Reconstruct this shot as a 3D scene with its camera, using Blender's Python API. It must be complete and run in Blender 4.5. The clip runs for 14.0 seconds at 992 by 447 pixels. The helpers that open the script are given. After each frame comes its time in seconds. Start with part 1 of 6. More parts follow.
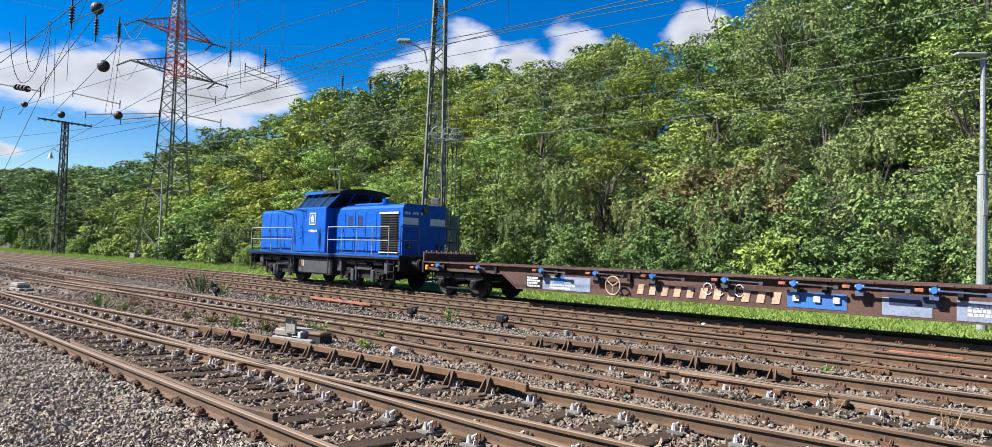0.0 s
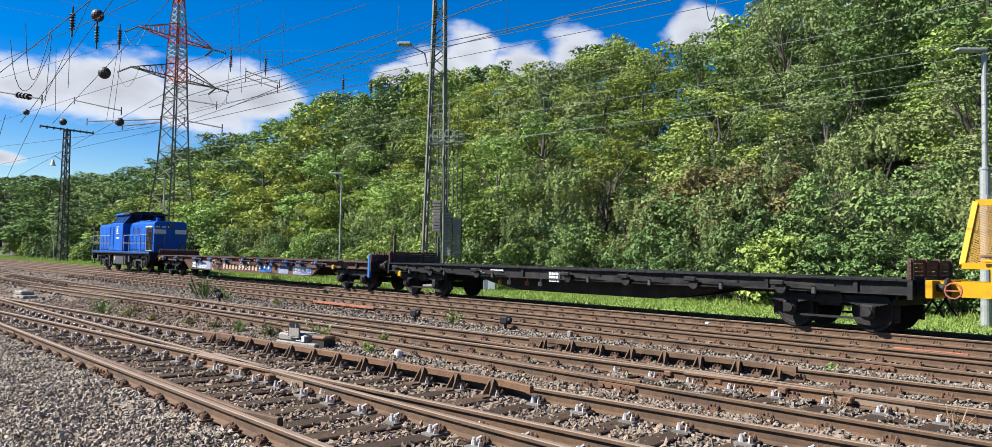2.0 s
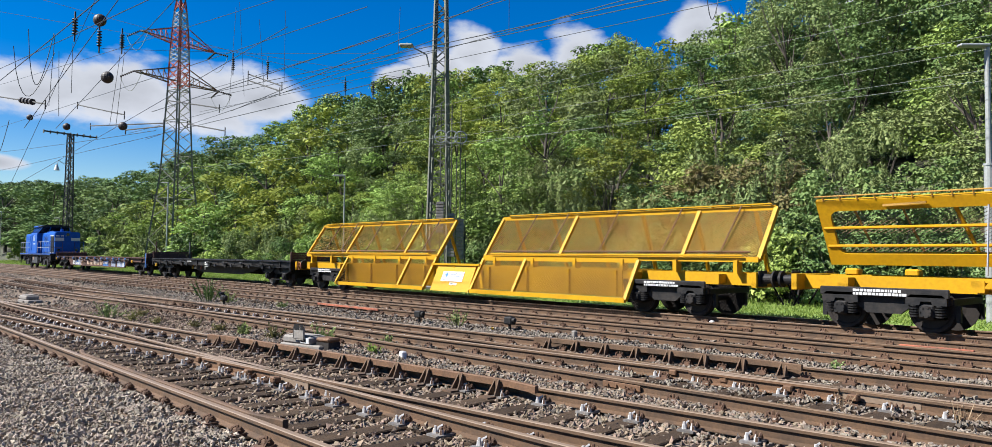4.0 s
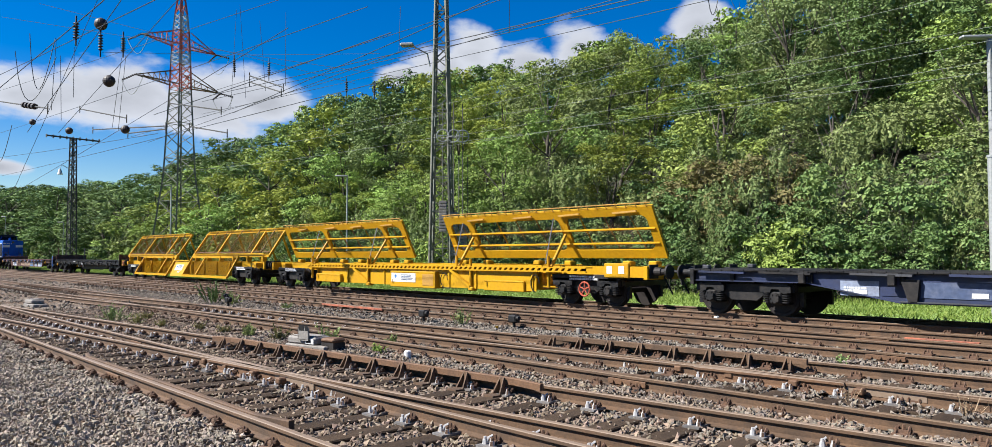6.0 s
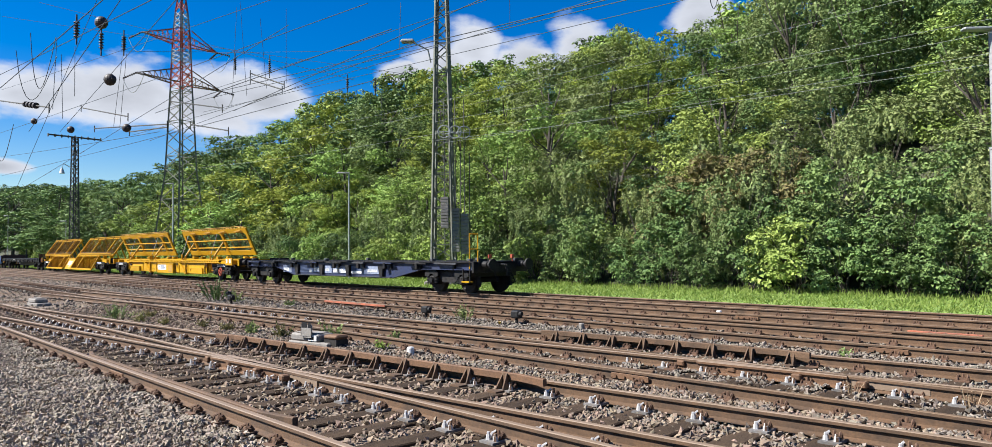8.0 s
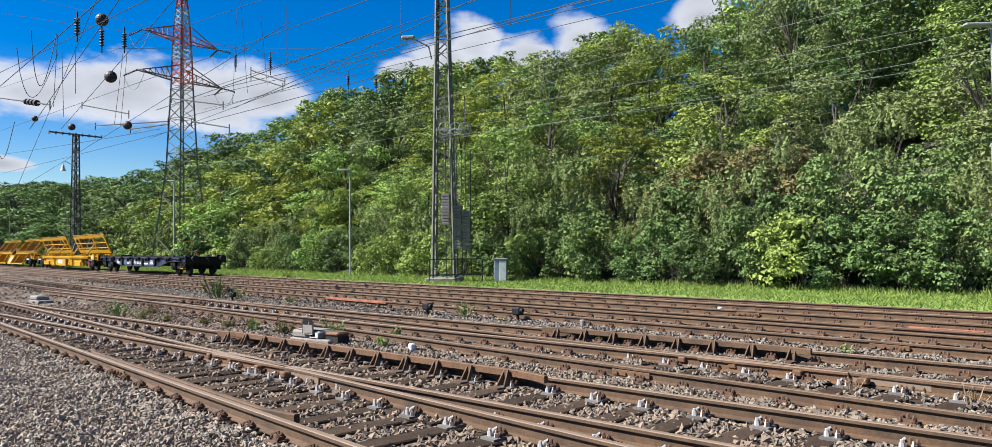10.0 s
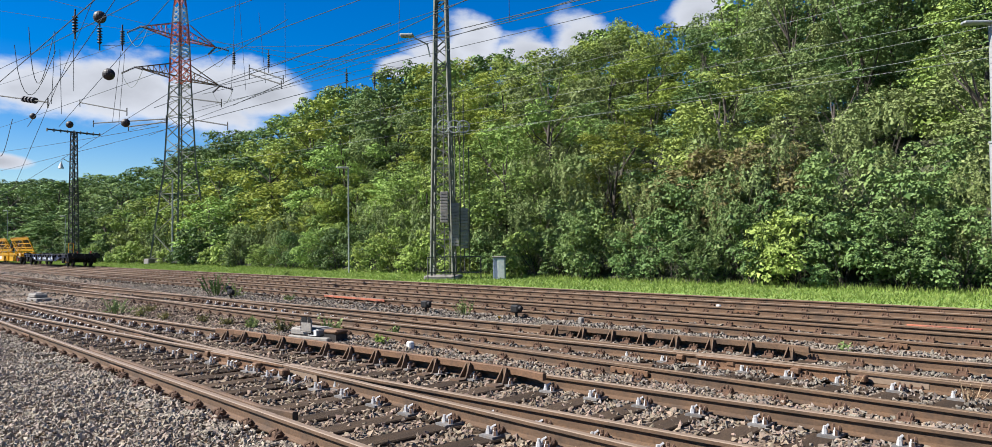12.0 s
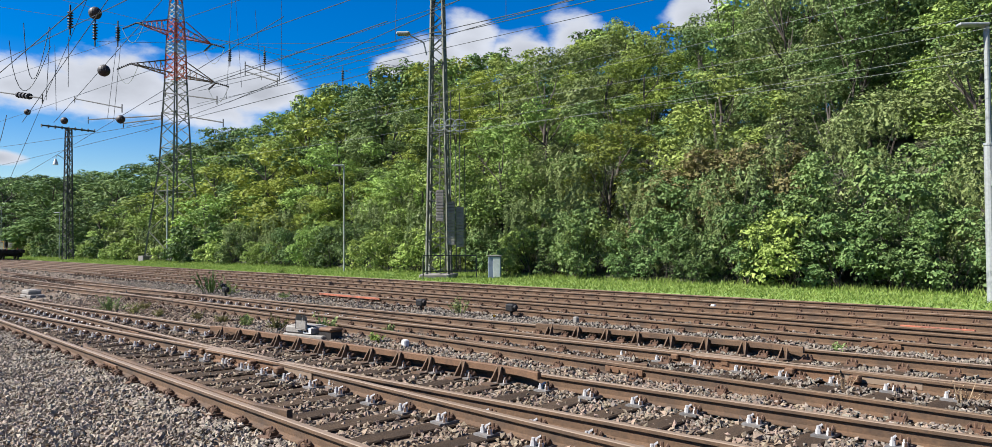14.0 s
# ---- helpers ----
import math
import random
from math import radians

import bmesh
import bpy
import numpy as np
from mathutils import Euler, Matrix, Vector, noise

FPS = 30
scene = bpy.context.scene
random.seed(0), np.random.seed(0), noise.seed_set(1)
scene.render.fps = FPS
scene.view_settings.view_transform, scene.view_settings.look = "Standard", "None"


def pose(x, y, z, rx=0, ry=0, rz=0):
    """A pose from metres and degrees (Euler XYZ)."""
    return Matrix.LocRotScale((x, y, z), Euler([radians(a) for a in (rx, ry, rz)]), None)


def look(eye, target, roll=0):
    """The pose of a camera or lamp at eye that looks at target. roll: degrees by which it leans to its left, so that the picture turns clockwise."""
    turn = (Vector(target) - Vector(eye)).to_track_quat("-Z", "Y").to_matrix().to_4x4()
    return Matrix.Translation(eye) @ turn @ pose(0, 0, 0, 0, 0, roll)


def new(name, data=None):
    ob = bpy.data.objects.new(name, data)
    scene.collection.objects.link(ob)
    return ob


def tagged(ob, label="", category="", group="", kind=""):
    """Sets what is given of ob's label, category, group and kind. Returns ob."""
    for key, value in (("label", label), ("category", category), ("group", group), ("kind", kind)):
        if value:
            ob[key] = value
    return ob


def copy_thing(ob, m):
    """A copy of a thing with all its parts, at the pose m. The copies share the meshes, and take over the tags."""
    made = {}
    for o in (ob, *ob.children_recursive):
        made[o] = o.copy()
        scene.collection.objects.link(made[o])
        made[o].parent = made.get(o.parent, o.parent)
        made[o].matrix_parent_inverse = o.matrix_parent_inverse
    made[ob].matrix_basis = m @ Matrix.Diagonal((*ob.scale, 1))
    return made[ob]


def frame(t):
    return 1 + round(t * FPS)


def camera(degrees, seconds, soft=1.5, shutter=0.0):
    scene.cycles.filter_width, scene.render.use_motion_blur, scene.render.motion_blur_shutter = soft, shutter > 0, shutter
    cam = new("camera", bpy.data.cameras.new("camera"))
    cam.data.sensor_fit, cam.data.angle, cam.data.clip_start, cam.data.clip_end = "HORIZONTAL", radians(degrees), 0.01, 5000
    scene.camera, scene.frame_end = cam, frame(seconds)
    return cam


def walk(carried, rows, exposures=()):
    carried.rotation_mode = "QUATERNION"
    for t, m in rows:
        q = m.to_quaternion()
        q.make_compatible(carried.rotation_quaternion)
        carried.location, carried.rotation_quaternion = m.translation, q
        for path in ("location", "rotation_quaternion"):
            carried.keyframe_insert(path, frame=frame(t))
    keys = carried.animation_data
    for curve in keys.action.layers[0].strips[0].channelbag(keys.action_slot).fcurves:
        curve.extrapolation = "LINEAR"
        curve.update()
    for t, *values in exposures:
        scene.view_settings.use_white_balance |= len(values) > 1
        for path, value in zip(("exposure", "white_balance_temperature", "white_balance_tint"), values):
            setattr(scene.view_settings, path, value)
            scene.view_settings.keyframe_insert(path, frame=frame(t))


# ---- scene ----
cam = camera(65.7, 14.0, soft=0.45)


def eye_pose(yaw, pitch, roll):
    return pose(0, 0, 1.55, 90 + pitch, 0, yaw) @ pose(0, 0, 0, 0, 0, roll)


walk(cam, [(t, eye_pose(a, b, c)) for t, a, b, c in (
    (0.0, 47.375, 2.276, 1.778), (0.5, 47.425, 2.264, 1.479), (1.0, 47.439, 2.311, 1.345),
    (1.5, 47.514, 2.345, 1.168), (2.0, 47.542, 2.397, 1.062), (2.5, 47.599, 2.45, 0.999),
    (3.0, 47.653, 2.454, 0.874), (5.5, 47.979, 2.352, -0.027), (6.0, 48.015, 2.304, -0.197),
    (6.5, 48.055, 2.229, -0.294), (7.0, 48.103, 2.135, -0.413), (7.5, 48.125, 2.065, -0.51),
    (8.0, 48.16, 1.994, -0.597), (10.5, 48.241, 1.714, -0.68), (11.0, 48.209, 1.669, -0.666),
    (11.5, 48.179, 1.626, -0.672), (12.0, 48.13, 1.584, -0.665), (12.5, 48.065, 1.565, -0.598),
    (13.0, 48.001, 1.551, -0.535), (13.5, 47.933, 1.516, -0.46), (14.0, 47.804, 1.493, -0.365))],
     exposures=((0.0, 1.49), (2.0, 1.46), (3.0, 1.38), (5.5, 1.33), (7.5, 1.42), (11.0, 1.38), (14.0, 1.37)))

# ---- light ----
SUN_DIR = Vector((-0.5, -0.72, 0.87)).normalized()
world = bpy.data.worlds.new("world")
scene.world = world
world.use_nodes = True


def sky_world():
    nt = world.node_tree
    nt.nodes.clear()
    n = nt.nodes.new
    out, bg, mix = n("ShaderNodeOutputWorld"), n("ShaderNodeBackground"), n("ShaderNodeMix")
    sky = n("ShaderNodeTexSky")
    sky.sky_type, sky.sun_disc = "NISHITA", False
    sky.sun_elevation = math.asin(SUN_DIR.z)
    sky.sun_rotation = math.atan2(SUN_DIR.x, SUN_DIR.y)
    sky.ozone_density, sky.dust_density, sky.air_density = 3.0, 0.3, 1.0
    co, sep = n("ShaderNodeTexCoord"), n("ShaderNodeSeparateXYZ")
    nt.links.new(co.outputs["Generated"], sep.inputs[0])

    def maths(op, a, b=None):
        m = n("ShaderNodeMath")
        m.operation = op
        for i, q in enumerate((a, b)):
            if q is None:
                continue
            if isinstance(q, (int, float)):
                m.inputs[i].default_value = q
            else:
                nt.links.new(q, m.inputs[i])
        return m.outputs[0]
    # cumulus drift on a plane overhead: gnomonic coordinates, bent by noise
    az = maths("ARCTAN2", maths("MULTIPLY", sep.outputs[0], -1.0), sep.outputs[1])
    el = maths("ARCSINE", sep.outputs[2])
    comb = n("ShaderNodeCombineXYZ")
    nt.links.new(maths("MULTIPLY", az, 1.0), comb.inputs[0])
    nt.links.new(maths("MULTIPLY", el, 1.9), comb.inputs[1])
    big, fine = n("ShaderNodeTexNoise"), n("ShaderNodeTexNoise")
    big.inputs["Scale"].default_value, big.inputs["Detail"].default_value = 5.0, 9.0
    big.inputs["Roughness"].default_value = 0.58
    fine.inputs["Scale"].default_value, fine.inputs["Detail"].default_value = 17.0, 8.0
    for q in (big, fine):
        nt.links.new(comb.outputs[0], q.inputs["Vector"])
    total = None
    # clouds: azimuth, elevation, half width, half height (radians)
    for a, e, w, hh in CLOUDS:
        dx = maths("POWER", maths("ABSOLUTE", maths("DIVIDE", maths("SUBTRACT", az, a), w)), 2.0)
        dy = maths("POWER", maths("ABSOLUTE", maths("DIVIDE", maths("SUBTRACT", el, e), hh)), 2.0)
        d = maths("SUBTRACT", 1.0, maths("SQRT", maths("ADD", dx, dy)))
        total = d if total is None else maths("MAXIMUM", total, d)
    total = maths("MAXIMUM", total, -0.9)
    dens = maths("ADD", maths("MULTIPLY", total, 0.95), maths("MULTIPLY", maths("SUBTRACT", big.outputs[0], 0.5), 1.5))
    dens = maths("ADD", dens, maths("MULTIPLY", maths("SUBTRACT", fine.outputs[0], 0.5), 0.85))
    ramp = n("ShaderNodeMapRange")
    ramp.interpolation_type = "SMOOTHSTEP"
    ramp.inputs[1].default_value, ramp.inputs[2].default_value = -0.04, 0.36
    nt.links.new(dens, ramp.inputs[0])
    shade = n("ShaderNodeMapRange")
    shade.inputs[1].default_value, shade.inputs[2].default_value = 0.05, 0.95
    shade.inputs[3].default_value, shade.inputs[4].default_value = 1.15, 0.76
    soft_noise = n("ShaderNodeTexNoise")
    soft_noise.inputs["Scale"].default_value, soft_noise.inputs["Detail"].default_value = 9.0, 5.0
    nt.links.new(comb.outputs[0], soft_noise.inputs["Vector"])
    nt.links.new(maths("ADD", dens, maths("MULTIPLY", maths("SUBTRACT", soft_noise.outputs[0], 0.5), 1.1)), shade.inputs[0])
    cloud = n("ShaderNodeCombineColor")
    for i, v in enumerate((5.2, 5.5, 6.2)):
        nt.links.new(maths("MULTIPLY", shade.outputs[0], v), cloud.inputs[i])
    hue = n("ShaderNodeHueSaturation")
    hue.inputs["Saturation"].default_value = 1.65
    hue.inputs["Value"].default_value = 1.04
    hue.inputs["Hue"].default_value = 0.515
    nt.links.new(sky.outputs[0], hue.inputs["Color"])
    mix.data_type = "RGBA"
    nt.links.new(ramp.outputs[0], mix.inputs["Factor"])
    nt.links.new(hue.outputs[0], mix.inputs["A"])
    nt.links.new(cloud.outputs[0], mix.inputs["B"])
    nt.links.new(mix.outputs["Result"], bg.inputs["Color"])
    bg.inputs["Strength"].default_value = 0.05
    nt.links.new(bg.outputs[0], out.inputs[0])


CLOUDS = ((1.38, 0.178, 0.10, 0.034), (1.29, 0.185, 0.10, 0.046), (1.20, 0.182, 0.10, 0.048), (1.13, 0.19, 0.055, 0.03), (1.46, 0.17, 0.08, 0.03),
          (1.42, 0.098, 0.035, 0.010), (0.96, 0.230, 0.045, 0.016), (0.90, 0.240, 0.06, 0.030), (0.865, 0.255, 0.05, 0.040),
          (0.80, 0.245, 0.06, 0.036), (0.735, 0.262, 0.045, 0.042), (0.71, 0.248, 0.03, 0.022),
          (0.575, 0.285, 0.045, 0.035), (0.40, 0.275, 0.05, 0.03), (2.1, 0.22, 0.25, 0.05),
          (-0.6, 0.22, 0.3, 0.06), (-1.8, 0.2, 0.3, 0.05), (3.0, 0.25, 0.25, 0.06))
sky_world()
sun = new("sun", bpy.data.lights.new("sun", "SUN"))
sun.data.energy, sun.data.angle, sun.data.color = 5.0, radians(0.55), (1.0, 0.97, 0.93)
sun.matrix_world = look(SUN_DIR * 50, (0, 0, 0))

# ---- materials ----


def material(name, base, rough=0.6, metal=0.0, vary=0.25, grain=30.0, stain=None, stain_amount=0.4, stain_scale=1.5,
             bump=0.15, bump_scale=60.0, objrandom=0.0, spec=0.5, stretch=(1, 1, 1), island=0.0, hue=0.0):
    """A surface with fine grain, broad stains and relief, in object space."""
    m = bpy.data.materials.new(name)
    m.use_nodes = True
    nt = m.node_tree
    n, ln = nt.nodes.new, nt.links.new
    bsdf = nt.nodes["Principled BSDF"]
    bsdf.inputs["Metallic"].default_value = metal
    bsdf.inputs["Specular IOR Level"].default_value = spec
    co, mp = n("ShaderNodeTexCoord"), n("ShaderNodeMapping")
    mp.inputs["Scale"].default_value = stretch
    ln(co.outputs["Object"], mp.inputs["Vector"])
    fine, broad = n("ShaderNodeTexNoise"), n("ShaderNodeTexNoise")
    fine.inputs["Scale"].default_value, fine.inputs["Detail"].default_value = grain, 6
    broad.inputs["Scale"].default_value, broad.inputs["Detail"].default_value = stain_scale, 8
    broad.inputs["Roughness"].default_value = 0.65
    ln(mp.outputs[0], fine.inputs["Vector"])
    ln(mp.outputs[0], broad.inputs["Vector"])
    hsv = n("ShaderNodeHueSaturation")
    mr = n("ShaderNodeMapRange")
    mr.inputs[1].default_value, mr.inputs[2].default_value = 0.25, 0.75
    mr.inputs[3].default_value, mr.inputs[4].default_value = 1 - vary, 1 + vary
    ln(fine.outputs[0], mr.inputs[0])
    value = mr.outputs[0]
    if objrandom or island:
        rnd = n("ShaderNodeObjectInfo").outputs["Random"] if objrandom else n("ShaderNodeNewGeometry").outputs["Random Per Island"]
        amount = objrandom or island
        m2 = n("ShaderNodeMapRange")
        m2.inputs[3].default_value, m2.inputs[4].default_value = 1 - amount, 1 + amount
        ln(rnd, m2.inputs[0])
        mul = n("ShaderNodeMath")
        mul.operation = "MULTIPLY"
        ln(value, mul.inputs[0])
        ln(m2.outputs[0], mul.inputs[1])
        value = mul.outputs[0]
        if hue:
            m3 = n("ShaderNodeMapRange")
            m3.inputs[3].default_value, m3.inputs[4].default_value = 0.5 - hue, 0.5 + hue
            wn = n("ShaderNodeTexWhiteNoise")
            wn.noise_dimensions = "1D"
            ln(rnd, wn.inputs["W"])
            ln(wn.outputs["Value"], m3.inputs[0])
            ln(m3.outputs[0], hsv.inputs["Hue"])
    ln(value, hsv.inputs["Value"])
    mix = n("ShaderNodeMix")
    mix.data_type = "RGBA"
    mix.inputs["A"].default_value = (*base, 1)
    mix.inputs["B"].default_value = (*(stain or tuple(c * 0.6 for c in base)), 1)
    cut = n("ShaderNodeMapRange")
    cut.inputs[1].default_value, cut.inputs[2].default_value = 0.45, 0.7
    cut.inputs[4].default_value = stain_amount
    ln(broad.outputs[0], cut.inputs[0])
    ln(cut.outputs[0], mix.inputs["Factor"])
    ln(mix.outputs["Result"], hsv.inputs["Color"])
    ln(hsv.outputs[0], bsdf.inputs["Base Color"])
    rr = n("ShaderNodeMapRange")
    rr.inputs[3].default_value, rr.inputs[4].default_value = max(0.05, rough - 0.12), min(1, rough + 0.15)
    ln(broad.outputs[0], rr.inputs[0])
    ln(rr.outputs[0], bsdf.inputs["Roughness"])
    if bump:
        bp, bn = n("ShaderNodeBump"), n("ShaderNodeTexNoise")
        bn.inputs["Scale"].default_value, bn.inputs["Detail"].default_value = bump_scale, 4
        ln(mp.outputs[0], bn.inputs["Vector"])
        bp.inputs["Strength"].default_value, bp.inputs["Distance"].default_value = bump, 0.02
        ln(bn.outputs[0], bp.inputs["Height"])
        ln(bp.outputs[0], bsdf.inputs["Normal"])
    return m


def leaf_material(name, base, tip, spread=0.03, dark=0.26, translucent=0.22):
    m = bpy.data.materials.new(name)
    m.use_nodes = True
    nt = m.node_tree
    n, ln = nt.nodes.new, nt.links.new
    bsdf = nt.nodes["Principled BSDF"]
    out = nt.nodes["Material Output"]
    bsdf.inputs["Roughness"].default_value = 0.5
    bsdf.inputs["Specular IOR Level"].default_value = 0.08
    geo, info = n("ShaderNodeNewGeometry"), n("ShaderNodeObjectInfo")
    mix = n("ShaderNodeMix")
    mix.data_type = "RGBA"
    mix.inputs["A"].default_value, mix.inputs["B"].default_value = (*base, 1), (*tip, 1)
    ln(geo.outputs["Random Per Island"], mix.inputs["Factor"])
    hsv = n("ShaderNodeHueSaturation")
    a, b = n("ShaderNodeMapRange"), n("ShaderNodeMapRange")
    a.inputs[3].default_value, a.inputs[4].default_value = 0.5 - spread, 0.5 + spread * 0.12
    b.inputs[3].default_value, b.inputs[4].default_value = 1 - dark, 1 + dark * 0.8
    ln(info.outputs["Random"], a.inputs[0])
    wn = n("ShaderNodeTexWhiteNoise")
    wn.noise_dimensions = "1D"
    ln(info.outputs["Random"], wn.inputs["W"])
    ln(wn.outputs["Value"], b.inputs[0])
    ln(a.outputs[0], hsv.inputs["Hue"])
    ln(b.outputs[0], hsv.inputs["Value"])
    ln(mix.outputs["Result"], hsv.inputs["Color"])
    ln(hsv.outputs[0], bsdf.inputs["Base Color"])
    tr, add = n("ShaderNodeBsdfTranslucent"), n("ShaderNodeMixShader")
    ln(hsv.outputs[0], tr.inputs["Color"])
    add.inputs[0].default_value = translucent
    ln(bsdf.outputs[0], add.inputs[1])
    ln(tr.outputs[0], add.inputs[2])
    ln(add.outputs[0], out.inputs["Surface"])
    return m


def ballast_material():
    """Bed of crushed stone: every cell is a stone with its own tint and height."""
    m = bpy.data.materials.new("crushed_stone_ballast")
    m.use_nodes = True
    nt = m.node_tree
    n, ln = nt.nodes.new, nt.links.new
    bsdf = nt.nodes["Principled BSDF"]
    bsdf.inputs["Roughness"].default_value = 0.95
    bsdf.inputs["Specular IOR Level"].default_value = 0.2
    co, warp, add = n("ShaderNodeTexCoord"), n("ShaderNodeTexNoise"), n("ShaderNodeMixRGB")
    warp.inputs["Scale"].default_value = 9.0
    ln(co.outputs["Object"], warp.inputs["Vector"])
    add.blend_type = "ADD"
    add.inputs[0].default_value = 0.05
    ln(co.outputs["Object"], add.inputs[1])
    ln(warp.outputs["Color"], add.inputs[2])
    cell, broad = n("ShaderNodeTexVoronoi"), n("ShaderNodeTexNoise")
    cell.inputs["Scale"].default_value = 19.0
    broad.inputs["Scale"].default_value, broad.inputs["Detail"].default_value = 0.5, 6
    ln(add.outputs[0], cell.inputs["Vector"])
    ln(co.outputs["Object"], broad.inputs["Vector"])
    tint = n("ShaderNodeValToRGB")
    tint.color_ramp.elements[0].color, tint.color_ramp.elements[1].color = (0.08, 0.056, 0.038, 1), (0.25, 0.205, 0.16, 1)
    e = tint.color_ramp.elements.new(0.5)
    e.color = (0.165, 0.128, 0.096, 1)
    sep = n("ShaderNodeSeparateColor")
    ln(cell.outputs["Color"], sep.inputs[0])
    ln(sep.outputs[0], tint.inputs[0])
    mix, cut = n("ShaderNodeMixRGB"), n("ShaderNodeMapRange")
    mix.blend_type = "MULTIPLY"
    mix.inputs[2].default_value = (0.66, 0.55, 0.45, 1)
    cut.inputs[1].default_value, cut.inputs[2].default_value = 0.42, 0.66
    ln(broad.outputs[0], cut.inputs[0])
    ln(cut.outputs[0], mix.inputs[0])
    ln(tint.outputs[0], mix.inputs[1])
    ln(mix.outputs[0], bsdf.inputs["Base Color"])
    bp = n("ShaderNodeBump")
    bp.invert = True
    bp.inputs["Strength"].default_value, bp.inputs["Distance"].default_value = 1.0, 0.06
    ln(cell.outputs["Distance"], bp.inputs["Height"])
    ln(bp.outputs[0], bsdf.inputs["Normal"])
    return m


M_RUST = material("rusty_rail_steel", (0.0864, 0.0464, 0.0216), 0.8, 0.0, 0.35, 40, (0.024, 0.016, 0.0104), 0.75, 2.5, 0.25, 90)
M_RUST_ORANGE = material("orange_rusty_steel", (0.116, 0.0584, 0.0264), 0.75, 0.1, 0.3, 40, (0.056, 0.0288, 0.016), 0.6, 3, 0.25, 90)
M_RAILTOP = material("worn_rail_head", (0.127, 0.081, 0.045), 0.6, 0.1, 0.25, 30, (0.088, 0.0544, 0.032), 0.6, 1.2, 0.06, 90)
M_SHINY = material("polished_rail_head", (0.16, 0.112, 0.0736), 0.62, 0.05, 0.15, 30, (0.192, 0.136, 0.096), 0.6, 1.2, 0.03, 90)
M_SLEEPER = material("weathered_sleeper_wood", (0.04, 0.0272, 0.0176), 0.9, 0, 0.45, 25, (0.084, 0.0544, 0.0336), 0.5, 2, 0.5, 40, objrandom=0.3, spec=0.15, stretch=(4, 0.6, 4))
M_PLATE = material("galvanised_baseplate", (0.136, 0.128, 0.12), 0.65, 0.3, 0.25, 30, (0.16, 0.12, 0.088), 0.6, 9, 0.15, 60, objrandom=0.25)
M_WHITEBOLT = material("pale_galvanised_bolt", (0.44, 0.432, 0.416), 0.5, 0.2, 0.15, 40, (0.32, 0.288, 0.256), 0.4, 30, 0.05, 60)
M_CLIP = material("rusty_clip", (0.088, 0.048, 0.028), 0.8, 0.1, 0.3, 60, (0.16, 0.08, 0.04), 0.5, 20, 0.2, 90)
M_BALLAST = ballast_material()
M_STONE = material("grey_and_brown_gravel", (0.25, 0.208, 0.158), 0.95, 0, 0.25, 60, (0.148, 0.1104, 0.08), 0.6, 0.7, 0.3, 120, island=0.38, hue=0.02)
M_STONE_GREY = material("grey_gravel", (0.172, 0.146, 0.115), 0.95, 0, 0.25, 60, (0.148, 0.1104, 0.08), 0.6, 0.7, 0.3, 120, island=0.38, hue=0.02)
M_STONE_BROWN = material("brown_stained_gravel", (0.192, 0.1424, 0.1), 0.9, 0, 0.2, 60, (0.12, 0.08, 0.052), 0.6, 0.6, 0.3, 120, island=0.4, hue=0.02)
M_SOIL = material("grassy_soil", (0.136, 0.216, 0.04), 0.95, 0, 0.4, 12, (0.192, 0.24, 0.064), 0.6, 0.4, 0.6, 14)
# litter colour is kept dark to stand in for shade under the trees
M_HILL = material("shade_darkened_leaf_litter", (0.036, 0.04, 0.0176), 0.95, 0, 0.4, 5, (0.024, 0.028, 0.012), 0.6, 0.3, 0.6, 8)
M_BARK = material("tree_bark", (0.048, 0.0384, 0.0288), 0.9, 0, 0.3, 20, (0.088, 0.076, 0.06), 0.4, 1, 0.6, 18, stretch=(3, 3, 0.6))
M_LEAF = leaf_material("broad_green_leaves", (0.132, 0.218, 0.048), (0.245, 0.345, 0.092), 0.03, 0.36, 0.12)
M_LEAF_DARK = leaf_material("dark_green_leaves", (0.066, 0.124, 0.039), (0.14, 0.21, 0.07), 0.02, 0.34, 0.1)
M_LEAF_GREY = leaf_material("grey_green_leaves", (0.108, 0.156, 0.052), (0.192, 0.242, 0.092), 0.02, 0.2, 0.14)
M_LEAF_YELLOW = leaf_material("yellow_green_leaves", (0.142, 0.2, 0.034), (0.25, 0.31, 0.062), 0.02, 0.2, 0.16)
M_LEAF_TAN = leaf_material("tan_withered_leaves", (0.1008, 0.112, 0.04), (0.1848, 0.16, 0.068), 0.02, 0.25)
M_DRY = leaf_material("dry_tan_stalks", (0.168, 0.12, 0.072), (0.2856, 0.216, 0.136), 0.01, 0.15, 0.1)
M_GRASS = leaf_material("grass_blades", (0.126, 0.208, 0.036), (0.252, 0.32, 0.084), 0.01, 0.15, 0.3)
M_BLUE = material("blue_paint", (0.0008, 0.0704, 0.336), 0.45, 0, 0.15, 8, (0.0024, 0.044, 0.224), 0.4, 1.6, 0.03, 20, spec=0.22)
M_BLUEDARK = material("faded_dark_blue_paint", (0.0096, 0.0176, 0.056), 0.55, 0, 0.2, 12, (0.0112, 0.0112, 0.0128), 0.6, 1.6, 0.05, 20)
M_LIGHTBLUE = material("light_blue_paint", (0.038, 0.058, 0.115), 0.55, 0, 0.25, 12, (0.085, 0.092, 0.115), 0.6, 3, 0.05, 20)
